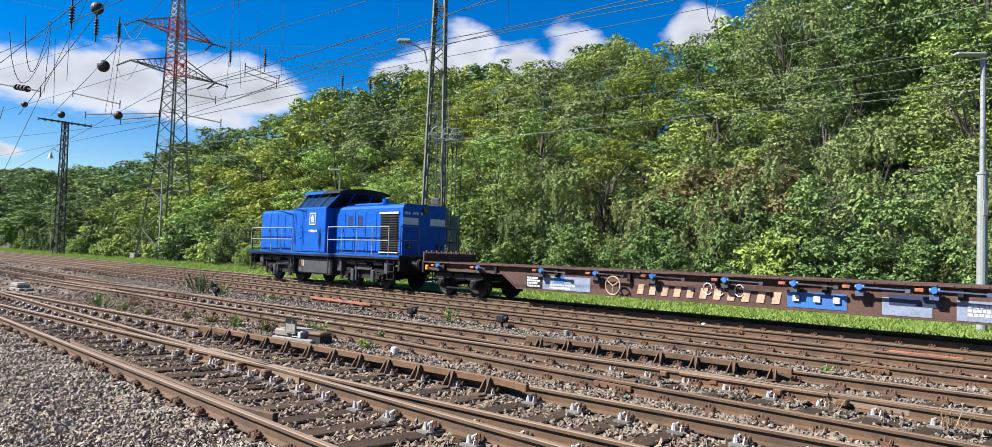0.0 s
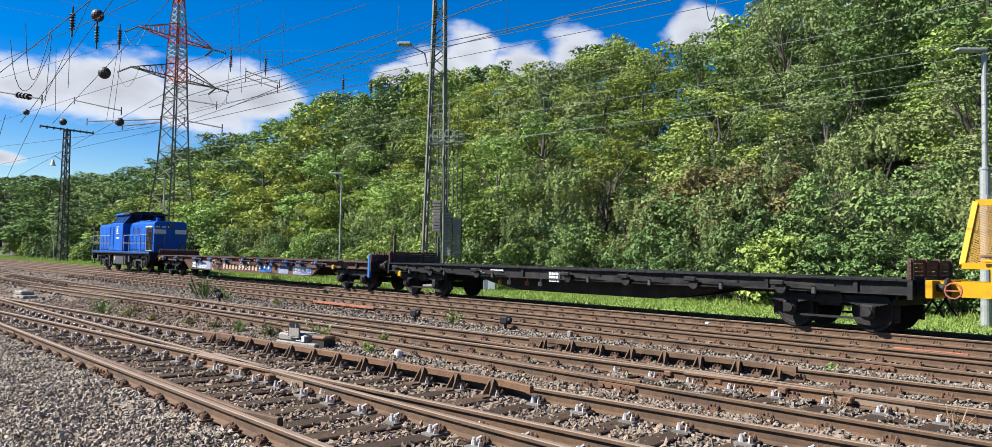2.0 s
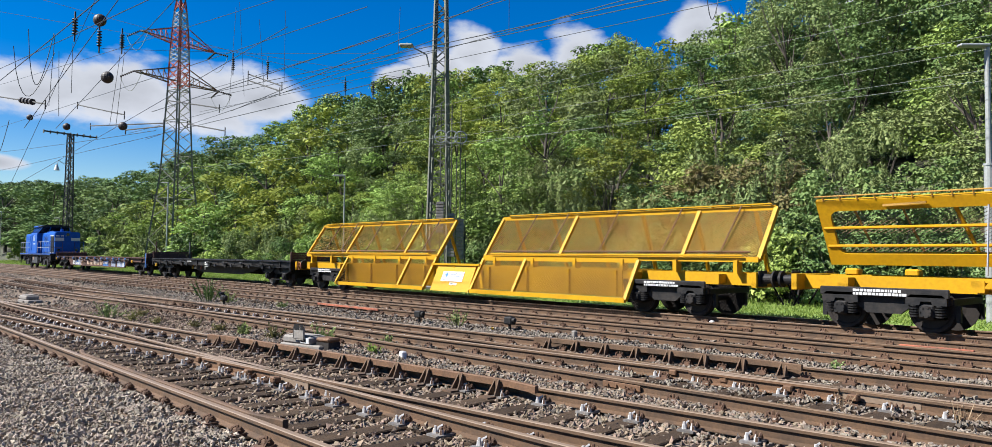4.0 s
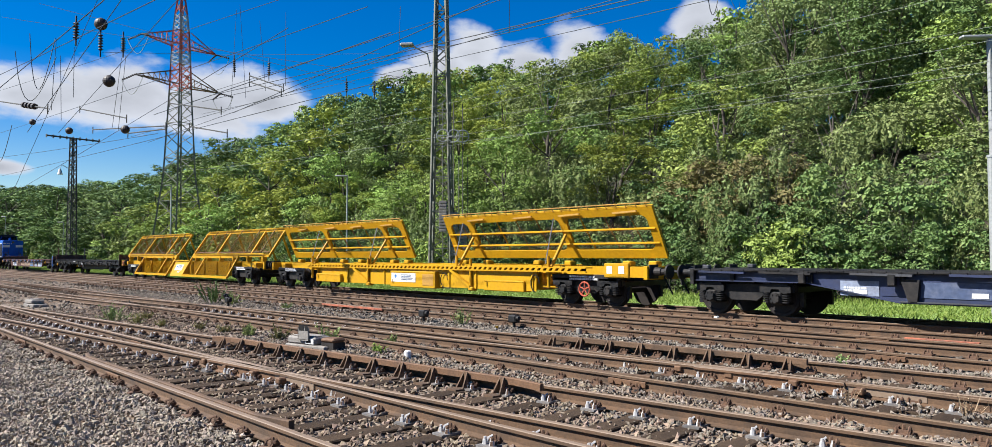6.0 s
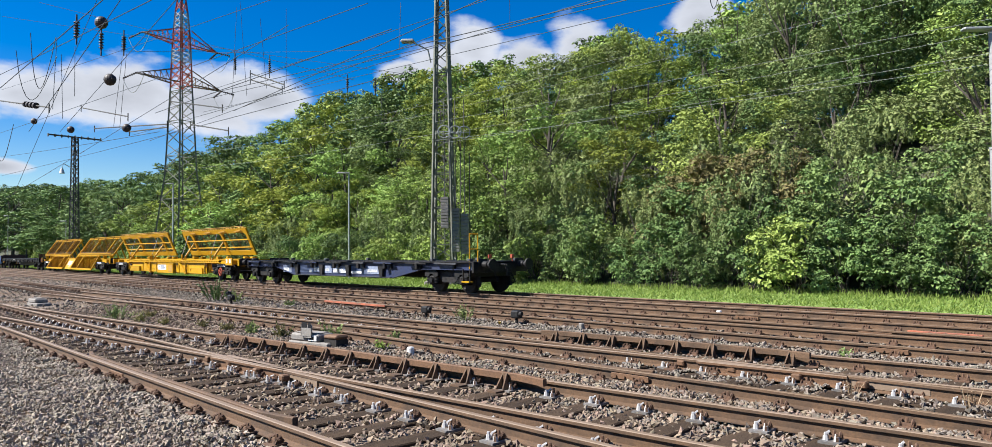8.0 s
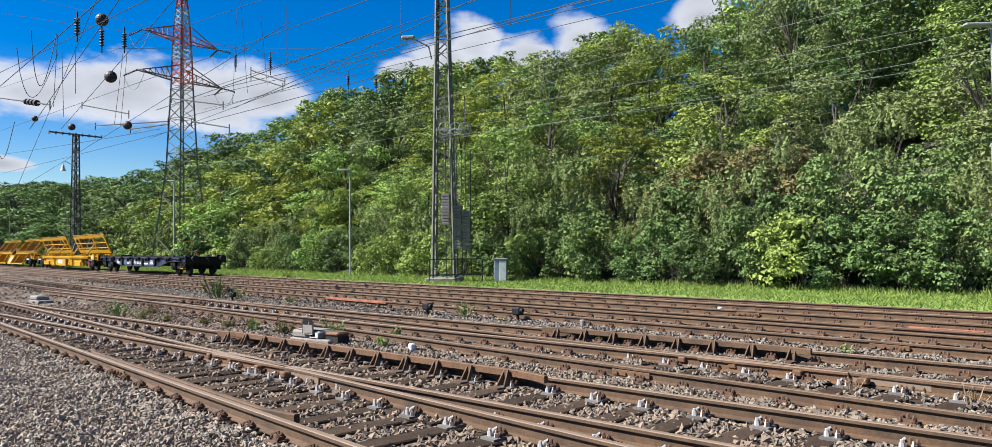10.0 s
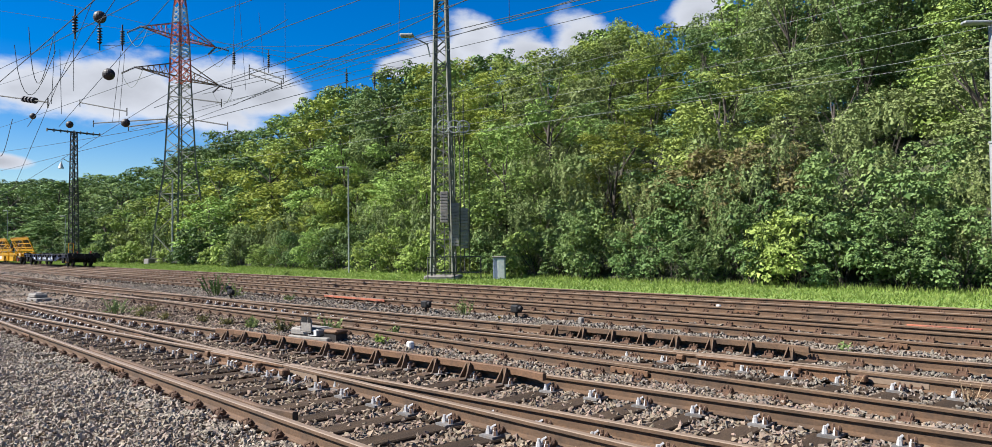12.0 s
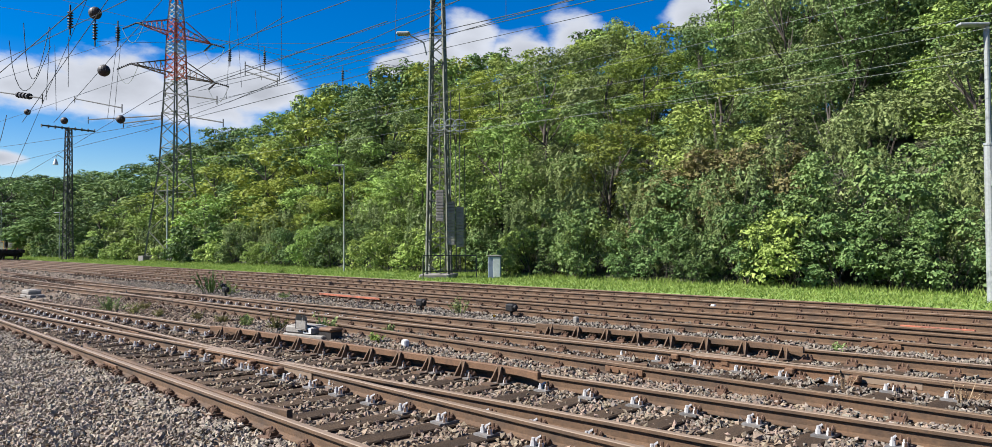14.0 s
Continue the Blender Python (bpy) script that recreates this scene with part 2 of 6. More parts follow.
M_YELLOW = material("chrome_yellow_paint", (0.41, 0.222, 0.0048), 0.5, 0, 0.12, 12, (0.34, 0.165, 0.008), 0.5, 1.1, 0.04, 30, spec=0.2)
M_YELLOWDIRT = material("dirty_yellow_mesh_paint", (0.33, 0.175, 0.022), 0.65, 0, 0.25, 20, (0.17, 0.094, 0.03), 0.6, 0.9, 0.1, 40)
M_BLACK = material("grimy_black_paint", (0.0104, 0.0104, 0.0108), 0.6, 0, 0.3, 20, (0.048, 0.04, 0.0336), 0.6, 2.2, 0.15, 40, spec=0.2)
M_GREY = material("grey_wagon_paint", (0.048, 0.0504, 0.056), 0.65, 0, 0.25, 20, (0.02, 0.0176, 0.016), 0.6, 1.5, 0.1, 40, spec=0.25)
M_BROWN = material("rusty_brown_wagon_paint", (0.084, 0.0464, 0.036), 0.75, 0, 0.25, 16, (0.028, 0.0192, 0.016), 0.6, 1.3, 0.15, 40, spec=0.2)
M_WHITE = material("dirty_white_paint", (0.528, 0.528, 0.512), 0.55, 0, 0.12, 20, (0.32, 0.304, 0.28), 0.4, 4, 0.03, 40)
M_CREAM = material("cream_lettering_paint", (0.368, 0.256, 0.168), 0.6, 0, 0.2, 20, (0.16, 0.096, 0.064), 0.5, 3, 0.03, 40)
M_PALEBLUE = material("grey_blue_panel_paint", (0.176, 0.208, 0.28), 0.55, 0, 0.2, 20, (0.088, 0.088, 0.104), 0.65, 3, 0.03, 40)
M_STEEL = material("bare_steel", (0.28, 0.28, 0.28), 0.4, 0.8, 0.15, 30, (0.16, 0.12, 0.096), 0.4, 4, 0.05, 40)
M_WHEEL = material("worn_wheel_steel", (0.024, 0.0208, 0.0192), 0.6, 0.2, 0.2, 30, (0.012, 0.0104, 0.0096), 0.5, 5, 0.05, 40, spec=0.15)
M_GALV = material("weathered_galvanised_steel", (0.264, 0.28, 0.272), 0.55, 0.3, 0.15, 15, (0.16, 0.168, 0.144), 0.5, 1.2, 0.05, 30)
M_MAST = material("green_grey_mast_paint", (0.12, 0.128, 0.096), 0.65, 0.1, 0.2, 15, (0.072, 0.06, 0.048), 0.6, 1.2, 0.1, 40)
M_MASTDARK = material("dark_mast_steel", (0.048, 0.0496, 0.044), 0.7, 0.1, 0.2, 15, (0.028, 0.024, 0.0224), 0.6, 1.2, 0.1, 40)
M_RED = material("signal_red_paint", (0.352, 0.064, 0.028), 0.6, 0, 0.2, 15, (0.24, 0.072, 0.04), 0.4, 2, 0.03, 30)
M_ORANGE = material("orange_marking_paint", (0.288, 0.08, 0.036), 0.75, 0, 0.4, 20, (0.088, 0.048, 0.032), 0.95, 4, 0.05, 40)
M_WIRE = material("dark_copper_wire", (0.04, 0.044, 0.044), 0.5, 0.5, 0.1, 20, None, 0.2, 1, 0)
M_WIRELIGHT = material("bright_aluminium_wire", (0.192, 0.208, 0.188), 0.55, 0.3, 0.1, 20, None, 0.2, 1, 0)
M_INSUL = material("brown_glazed_insulator", (0.0176, 0.0128, 0.012), 0.6, 0, 0.1, 20, None, 0.2, 1, 0)
M_CONCRETE = material("weathered_concrete", (0.192, 0.176, 0.156), 0.9, 0, 0.2, 20, (0.096, 0.084, 0.072), 0.5, 2, 0.3, 40)
M_GLASS = material("dark_tinted_glass", (0.016, 0.024, 0.028), 0.08, 0, 0.05, 5, None, 0.1, 1, 0, spec=0.8)
M_BLUEMARK = material("bright_blue_paint", (0.02, 0.112, 0.336), 0.5, 0, 0.15, 20, (0.04, 0.072, 0.16), 0.6, 4, 0.03, 30)

# ---- helpers of this scene ----


def part(name, bm, mat, parent=None, label="", m=None):
    me = bpy.data.meshes.new(name)
    bm.to_mesh(me)
    bm.free()
    return mesh_part(name, me, mat, parent, label, m)


def mesh_part(name, me, mat, parent=None, label="", m=None):
    if mat is not None and not me.materials:
        me.materials.append(mat)
    ob = new(name, me)
    ob.parent = parent
    if m is not None:
        ob.matrix_basis = m
    if label:
        ob["label"] = label
    return ob


def box(bm, x0, x1, y0, y1, z0, z1, bevel=0.0, m=None):
    r = bmesh.ops.create_cube(bm, size=1)
    vs = r["verts"]
    for v in vs:
        v.co = Vector(((x0 + x1) / 2 + v.co.x * (x1 - x0), (y0 + y1) / 2 + v.co.y * (y1 - y0), (z0 + z1) / 2 + v.co.z * (z1 - z0)))
    if bevel:
        es = list({e for v in vs for e in v.link_edges})
        vs = [v for v in bmesh.ops.bevel(bm, geom=es, offset=bevel, segments=1, affect="EDGES")["verts"]] + [v for v in vs if v.is_valid]
    if m is not None:
        for v in set(vs):
            v.co = m @ v.co
    return bm


def rod(bm, a, b, r, seg=8, r2=None):
    """A round bar from a to b."""
    a, b = Vector(a), Vector(b)
    d = b - a
    q = d.to_track_quat("Z", "Y").to_matrix().to_4x4()
    bmesh.ops.create_cone(bm, cap_ends=True, segments=seg, radius1=r, radius2=r if r2 is None else r2, depth=d.length,
                          matrix=Matrix.Translation((a + b) / 2) @ q)
    return bm


def tube(bm, pts, r, seg=6):
    """A bent round bar through the points, as one closed skin."""
    pts = [Vector(p) for p in pts]
    rings = []
    for i, p in enumerate(pts):
        d = (pts[min(i + 1, len(pts) - 1)] - pts[max(i - 1, 0)]).normalized()
        q = d.to_track_quat("Z", "Y")
        rings.append([bm.verts.new(p + q @ Vector((r * math.cos(k * 6.2832 / seg), r * math.sin(k * 6.2832 / seg), 0))) for k in range(seg)])
    for a, b in zip(rings, rings[1:]):
        for k in range(seg):
            bm.faces.new((a[k], a[(k + 1) % seg], b[(k + 1) % seg], b[k]))
    bm.faces.new(rings[0][::-1])
    bm.faces.new(rings[-1])
    return bm


def ribbed(bm, a, b, r0, r1, n, seg=10):
    """A ribbed insulator body from a to b: n sheds on a slim core, as one skin."""
    d = b - a
    q = d.to_track_quat("Z", "Y")
    rings = []
    for i in range(n):
        for u, r in ((0.0, r0), (0.35, r0), (0.45, r1), (0.7, r1 * 0.8), (0.75, r0)):
            p = a + d * ((i + u) / n)
            rings.append([bm.verts.new(p + q @ Vector((r * math.cos(k * 6.2832 / seg), r * math.sin(k * 6.2832 / seg), 0))) for k in range(seg)])
    for g, h in zip(rings, rings[1:]):
        for k in range(seg):
            bm.faces.new((g[k], g[(k + 1) % seg], h[(k + 1) % seg], h[k]))
    bm.faces.new(rings[0][::-1])
    bm.faces.new(rings[-1])
    return bm


def bar(bm, a, b, w, h):
    """A flat bar of section w x h from a to b."""
    a, b = Vector(a), Vector(b)
    d = b - a
    q = d.to_track_quat("Z", "Y").to_matrix().to_4x4()
    bmesh.ops.create_cube(bm, size=1, matrix=Matrix.Translation((a + b) / 2) @ q @ Matrix.Diagonal((w, h, d.length, 1)))
    return bm


def prism(bm, profile, y0, y1):
    """Extrudes an (x, z) outline from y0 to y1."""
    a = [bm.verts.new((x, y0, z)) for x, z in profile]
    b = [bm.verts.new((x, y1, z)) for x, z in profile]
    n = len(a)
    bm.faces.new(a)
    bm.faces.new(b[::-1])
    for i in range(n):
        bm.faces.new((a[i], b[i], b[(i + 1) % n], a[(i + 1) % n]))
    bmesh.ops.recalc_face_normals(bm, faces=bm.faces)
    return bm


def B():
    return bmesh.new()


def thing(name, label, category, m=None, group="", kind=""):
    ob = new(name)
    ob.empty_display_size = 0.2
    if m is not None:
        ob.matrix_basis = m
    return tagged(ob, label, category, group, kind)


def np_mesh(name, verts, faces):
    """Quick mesh from arrays of equal-sided faces."""
    me = bpy.data.meshes.new(name)
    k = faces.shape[1]
    me.vertices.add(len(verts))
    me.vertices.foreach_set("co", verts.astype(np.float32).ravel())
    me.loops.add(faces.size)
    me.loops.foreach_set("vertex_index", faces.astype(np.int32).ravel())
    me.polygons.add(len(faces))
    me.polygons.foreach_set("loop_start", np.arange(0, faces.size, k, dtype=np.int32))
    me.update(calc_edges=True)
    me.shade_flat()
    return me


# ---- ground ----
TRACK_Y = 18.70   # centre line of the line that the train takes
BED = -0.19       # top of the ballast between the sleepers


def ground_z(x, y):
    if y < 20.4:
        return BED
    if y < 21.2:
        return BED + (y - 20.4) * 0.1
    if y < 27.5:
        return -0.11
    if y < 54:
        return -0.11 + (y - 27.5) * 0.41
    return 10.755 + (y - 54) * 0.02


def build_ground():
    xs = sorted({*np.linspace(-160, 30, 96).tolist(), *np.linspace(-1800, -180, 16).tolist(), *np.linspace(60, 900, 8).tolist()})
    ys = [-900, -300, -80, -20, -5, 0, 3, 6, 10, 15, 20.4, 21.2, 22.5, 24, 26, 27.5, 31, 36, 42, 48, 54, 70, 120, 400, 1800]
    bm = B()
    g = [[bm.verts.new((x, y, ground_z(x, y))) for y in ys] for x in xs]
    for i in range(len(xs) - 1):
        for j in range(len(ys) - 1):
            f = bm.faces.new((g[i][j], g[i + 1][j], g[i + 1][j + 1], g[i][j + 1]))
            mid = (ys[j] + ys[j + 1]) / 2
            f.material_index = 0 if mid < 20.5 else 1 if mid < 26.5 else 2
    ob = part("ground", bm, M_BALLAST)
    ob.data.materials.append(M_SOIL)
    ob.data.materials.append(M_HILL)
    tagged(ob, "grey-brown gravel railway yard with a grass verge and wooded slope", "ground", kind="structure")


build_ground()

# ---- tracks: rails, sleepers, fastenings ----
RAIL_PROFILE = ((-0.0625, -0.154), (0.0625, -0.154), (0.0625, -0.143), (0.007, -0.125), (0.007, -0.042), (0.034, -0.034),
                (0.034, -0.006), (0.026, 0.0), (-0.026, 0.0), (-0.034, -0.006), (-0.034, -0.034), (-0.007, -0.042),
                (-0.007, -0.125), (-0.0625, -0.143))


def rail_mesh(x0, x1, y0, y1, dz=0.0):
    """One rail, straight from (x0, y0) to (x1, y1); its running surface is a second material."""
    bm = B()
    rings = []
    for x, y in ((x0, y0), (x1, y1)):
        rings.append([bm.verts.new((x, y + py, pz + dz)) for py, pz in RAIL_PROFILE])
    n = len(RAIL_PROFILE)
    for i in range(n):
        f = bm.faces.new((rings[0][i], rings[0][(i + 1) % n], rings[1][(i + 1) % n], rings[1][i]))
        f.material_index = 1 if i in (6, 7, 8) else 0
    bm.faces.new(rings[0])
    bm.faces.new(rings[1][::-1])
    bmesh.ops.recalc_face_normals(bm, faces=bm.faces)
    return bm


def clip_mesh(bright):
    """Ribbed baseplate with clamp, bolts and nuts, seen beside the rail."""
    bm = B()
    if bright:
        box(bm, -0.09, 0.09, -0.21, 0.0, -0.006, 0.014)
    else:
        box(bm, -0.085, 0.085, -0.15, 0.0, -0.006, 0.014)
    nf = len(bm.faces)
    if bright:
        for sx in (-0.047, 0.047):
            rod(bm, (sx, -0.135, 0.012), (sx, -0.135, 0.055), 0.026, 6, 0.022)
            rod(bm, (sx, -0.135, 0.055), (sx, -0.135, 0.082), 0.016, 6, 0.014)
    nb = len(bm.faces)
    # clamp: two curled springs over the rail foot, with a nut between them
    for sx in (-0.05, 0.05):
        tube(bm, [(sx, -0.015, 0.03), (sx, -0.05, 0.075), (sx * 1.2, -0.085, 0.06), (sx * 1.1, -0.10, 0.015)], 0.014, 4)
    box(bm, -0.045, 0.045, -0.085, -0.02, 0.012, 0.045)
    rod(bm, (0, -0.055, 0.03), (0, -0.055, 0.092), 0.021, 5, 0.014)
    for i, f in enumerate(bm.faces):
        f.material_index = 0 if i < nf else 1 if i < nb else 2
    me = bpy.data.meshes.new("rail_clip")
    bm.to_mesh(me)
    bm.free()
    for m in (M_PLATE if bright else M_CLIP, M_WHITEBOLT, M_CLIP):
        me.materials.append(m)
    return me


CLIP_BRIGHT, CLIP_RUSTY = clip_mesh(True), clip_mesh(False)


def sleeper_mesh(length):
    bm = box(B(), -0.13, 0.13, -length / 2, length / 2, -0.16, 0.0, 0.012)
    me = bpy.data.meshes.new("sleeper")
    bm.to_mesh(me)
    bm.free()
    me.materials.append(M_SLEEPER)
    return me


SLEEPER = sleeper_mesh(2.6)
TRACKS = []


def track(name, y_near, slope, x_ref, x0, x1, shiny, near_x0, near_x1, clips):
    """A pair of rails: near rail at y_near where x is x_ref. Sleepers and fastenings between near_x0 and near_x1."""
    top = M_SHINY if shiny else M_RAILTOP
    t = thing(name, "rusty steel railway track on weathered wooden sleepers in gravel", "railway track", kind="structure")
    yy = lambda x: y_near + slope * (x - x_ref)
    for off in (0.0, 1.505):
        ob = part("rail", rail_mesh(x0, x1, yy(x0) + off, yy(x1) + off), M_RUST, t)
        ob.data.materials.append(top)
    x = near_x0
    ang = math.atan(slope)
    while x < near_x1:
        jx = random.uniform(-0.02, 0.02)
        mesh_part("sleeper", SLEEPER, None, t, "", Matrix.Translation((x + jx, yy(x) + 0.7525, -0.158)) @ Matrix.Rotation(ang + random.uniform(-0.012, 0.012), 4, "Z"))
        if clips:
            for off in (0.0, 1.505):
                for side in (0, 1):
                    me = CLIP_BRIGHT if clips == 2 and side == 0 and x > -24 and (off > 0 or slope > 0.05) else CLIP_RUSTY
                    mesh_part("rail_clip", me, None, t, "", Matrix.Translation((x + jx, yy(x) + off + (-0.055 if side == 0 else 0.055), -0.152)) @ Matrix.Rotation(ang + math.pi * side, 4, "Z"))
        x += 0.63
    TRACKS.append((yy, near_x0, near_x1))
    return t


SLOPE = 0.0845
YARD_TRACKS = (
    track("track_1", 3.225, 0.004, -9, -190, 40, True, -48, 0.5, 2),
    track("track_2", 4.85, SLOPE, -9, -34, 40, True, -25.8, 1.5, 2),
    track("track_3", 7.85, -0.004, -9, -190, 40, False, -52, 3, 2),
    track("track_4", 9.05, 0.07, -9, -36, 40, True, -26, 4, 1),
    track("track_5", 12.60, 0.0, -9, -190, 60, False, -52, 5, 1),
    track("track_6", 14.85, -0.004, -9, -190, 60, False, -54, 6, 1),
    track("track_7", TRACK_Y - 0.7525, 0.0, -9, -320, 80, True, -58, 8, 1))


# ---- plants ----
RNG = np.random.default_rng(7)


def leaf_cloud(centres, radii, count, size, squash=0.8, droop=0.0, shell=0.55, aspect=0.55, sides=2, cap=0.0):
    """Small leaves strewn over the outer shells of many clumps; cap turns a share of them to the clumps' upper sides.
    sides 2: two triangles folded on a midrib; sides 1: one triangle, for trees further off."""
    k = len(centres)
    weight = radii ** 2
    pick = RNG.choice(k, count, p=weight / weight.sum())
    d = RNG.normal(size=(count, 3))
    d /= np.linalg.norm(d, axis=1, keepdims=True)
    up = RNG.random(count) < cap
    d[:, 2] = np.where(up, np.abs(d[:, 2]), d[:, 2])
    r = radii[pick] * (shell + (1.12 - shell) * RNG.random(count) ** 0.6)
    pos = centres[pick] + d * r[:, None] * np.array([1, 1, squash])
    nrm = d * 0.95 + RNG.normal(size=(count, 3)) * 0.27 + np.array([0, 0, 0.55])
    nrm /= np.linalg.norm(nrm, axis=1, keepdims=True)
    t = np.cross(nrm, RNG.normal(size=(count, 3)))
    t /= np.linalg.norm(t, axis=1, keepdims=True)
    t[:, 2] -= droop
    b = np.cross(nrm, t)
    s = size * (0.65 + 0.7 * RNG.random(count))[:, None]
    if sides == 1:
        s = s * 1.08
        v = np.stack([pos - t * s * 0.45 + b * s * aspect * 0.5, pos + t * s * 0.55, pos - t * s * 0.3 - b * s * aspect * 0.6], 1).reshape(-1, 3)
        return v, np.arange(count * 3).reshape(-1, 3)
    fold = nrm * s * 0.16
    v = np.stack([pos - t * s * 0.5, pos + b * s * aspect * 0.5 + fold, pos + t * s * 0.55, pos - b * s * aspect * 0.5 + fold], 1).reshape(-1, 3)
    i = np.arange(count)[:, None] * 4
    f = np.concatenate([i + np.array([0, 1, 2]), i + np.array([0, 2, 3])], 1).reshape(-1, 3)
    return v, f


def limb_bm(height, spread, seed, limbs=7, thick=0.16):
    """A tapered, slightly bent trunk with rising limbs."""
    rnd = random.Random(seed)
    bm = B()
    p = Vector((0, 0, -0.6))
    path = [p]
    for i in range(5):
        p = p + Vector((rnd.uniform(-0.25, 0.25), rnd.uniform(-0.25, 0.25), height * 0.17))
        path.append(p)
    for i in range(5):
        rod(bm, path[i], path[i + 1], thick * (1 - i * 0.16), 7, thick * (1 - (i + 1) * 0.16))
    for i in range(limbs):
        k = rnd.randint(1, 4)
        a = rnd.uniform(0, 6.28)
        q = path[k] + Vector((math.cos(a) * spread * 0.26, math.sin(a) * spread * 0.26, height * rnd.uniform(0.08, 0.2)))
        e = q + Vector((math.cos(a) * spread * 0.2, math.sin(a) * spread * 0.2, height * rnd.uniform(0.1, 0.22)))
        rod(bm, path[k], q, thick * 0.34, 5, thick * 0.2)
        rod(bm, q, e, thick * 0.2, 5, thick * 0.06)
    return bm


def boughs(m, k, z0, z1, spread, share):
    """Rounded boughs ranged round a stem, and the leaf clumps that cover their upper and outer sides."""
    i = np.arange(m)
    u = (i + 0.5) / m + RNG.normal(size=m) * 0.05
    a = i * 2.4 + RNG.normal(size=m) * 0.35
    big = spread * share * (0.8 + 0.45 * RNG.random(m)) * (1.05 - 0.35 * u)
    out = np.sqrt(np.clip(1 - ((u - 0.35) / 0.75) ** 2, 0.02, 1)) * spread - big * 0.75
    out = np.clip(out, 0, None) * (0.75 + 0.35 * RNG.random(m))
    lobe = np.stack([np.cos(a) * out, np.sin(a) * out, z0 + (z1 - z0) * u], 1)
    lobe[:, 2] = np.clip(lobe[:, 2], z0 + big * 0.5, z1 - big * 0.8)
    pick = RNG.choice(m, k, p=big ** 2 / (big ** 2).sum())
    d = RNG.normal(size=(k, 3)) + np.array([0, 0, 0.45])
    d[:, :2] += lobe[pick, :2] / spread * 0.8
    d /= np.linalg.norm(d, axis=1, keepdims=True)
    c = lobe[pick] + d * (big[pick] * (0.8 + 0.28 * RNG.random(k)))[:, None] * np.array([1, 1, 0.85])
    rad = spread * share * (0.17 + 0.19 * RNG.random(k) ** 1.5)
    return c, rad, lobe, big


def tree_kind(seed, height, spread, leaves, size, mat, low=0.1, droop=0.25, clumps=320, sparse=0.0, label="broadleaf tree with dense green summer foliage on a wooded bank"):
    """Trunk and limbs under a crown of many leaf clumps, with an uneven outline and deep gaps between the clumps."""
    global RNG
    RNG = np.random.default_rng(seed)
    t = thing("tree", label, "tree", group="trees on the bank")
    part("trunk", limb_bm(height, spread, seed, 12 if sparse else 8), M_BARK, t)
    c, rad, lobe, big = boughs(9 if height < 9 else 12, clumps, low * height, 0.95 * height, spread, 0.40)
    v, f = leaf_cloud(c, rad, leaves, size, 0.75, droop, 0.5 - 0.3 * sparse, 0.8, 1, 0.8)
    # leaves inside the boughs
    w, g = leaf_cloud(lobe, big * 0.8, int(leaves * 0.22 * (1 - sparse)), size * 1.5, 0.9, droop, 0.3, 0.85, 1)
    f = np.concatenate([f, g + len(v)])
    v = np.concatenate([v, w])
    mesh_part("crown", np_mesh("crown", v, f), mat, t)
    return t


def bush_kind(seed, height, spread, leaves, size, mat, label, upright=False, sides=2):
    """Thin stems under mounded leaf clumps; the upright kind holds its narrow leaves along rising shoots."""
    global RNG
    RNG = np.random.default_rng(seed)
    t = thing("bush", label, "bush", group="bushes along the bank")
    rnd = random.Random(seed)
    bm = B()
    for i in range(11):
        a = rnd.uniform(0, 6.28)
        rod(bm, (rnd.uniform(-.3, .3), rnd.uniform(-.3, .3), -0.2), (math.cos(a) * spread * 0.7, math.sin(a) * spread * 0.7, height * rnd.uniform(0.5, 0.95)), 0.022, 5, 0.006)
    part("woody_base", bm, M_BARK, t)
    c, rad, lobe, big = boughs(9, 150, 0.05 * height, height * 0.95, spread, 0.42)
    if upright:
        # shoots: leaf spindles that stand up out of the mound
        v, f = leaf_cloud(c, rad * 0.55, leaves, size, 3.0, -0.55, 0.2, 0.34, sides, 0.2)
        w, g = leaf_cloud(lobe, big * 0.8, leaves // 6, size * 1.5, 1.2, -0.4, 0.3, 0.6, 1)
    else:
        v, f = leaf_cloud(c, rad, leaves, size, 0.8, 0.25, 0.6, 0.9, sides, 0.85)
        w, g = leaf_cloud(lobe, big * 0.8, leaves // 5, size * 1.5, 0.9, 0.2, 0.3, 0.85, 1)
    f = np.concatenate([f, g + len(v)])
    v = np.concatenate([v, w])
    mesh_part("foliage", np_mesh("foliage", v, f), mat, t)
    return t


def place(proto, first, x, y, scale, turn):
    m = Matrix.Translation((x, y, ground_z(x, y) - 0.05)) @ Matrix.Rotation(turn, 4, "Z")
    ob = proto if first else copy_thing(proto, m)
    ob.matrix_basis = m
    ob.scale = (scale, scale, scale * random.uniform(0.92, 1.1))
    return ob


# crest of the wood: height of the tree tops over the line, as seen along the bank fifty metres off
CREST_X = (-330, -280, -253, -218, -208, -200, -171, -148, -135, -112, -94, -85, -77, -75.7, -70.6, -61.6, -55.7, -49.6, -45.3, -43.8, -42.7, -38.6, -36.8, -35.6, -35, -33.6, -33, -31, -29, -25, 10)
CREST_Z = (25.5, 24.0, 23.1, 18.5, 17.4, 19.6, 18.3, 18.2, 21.0, 21.3, 22.2, 22.4, 20.3, 22.0, 22.3, 21.2, 20.6, 19.3, 18.5, 19.6, 20.3, 20.1, 19.7, 18.1, 16.6, 16.4, 17.6, 18.6, 20.0, 20.5, 21.5)


def crest(x, y):
    """Highest top that a tree at x, y may reach."""
    return 1.55 + (np.interp(x * 50 / y, CREST_X, CREST_Z) - 1.55) * y / 50


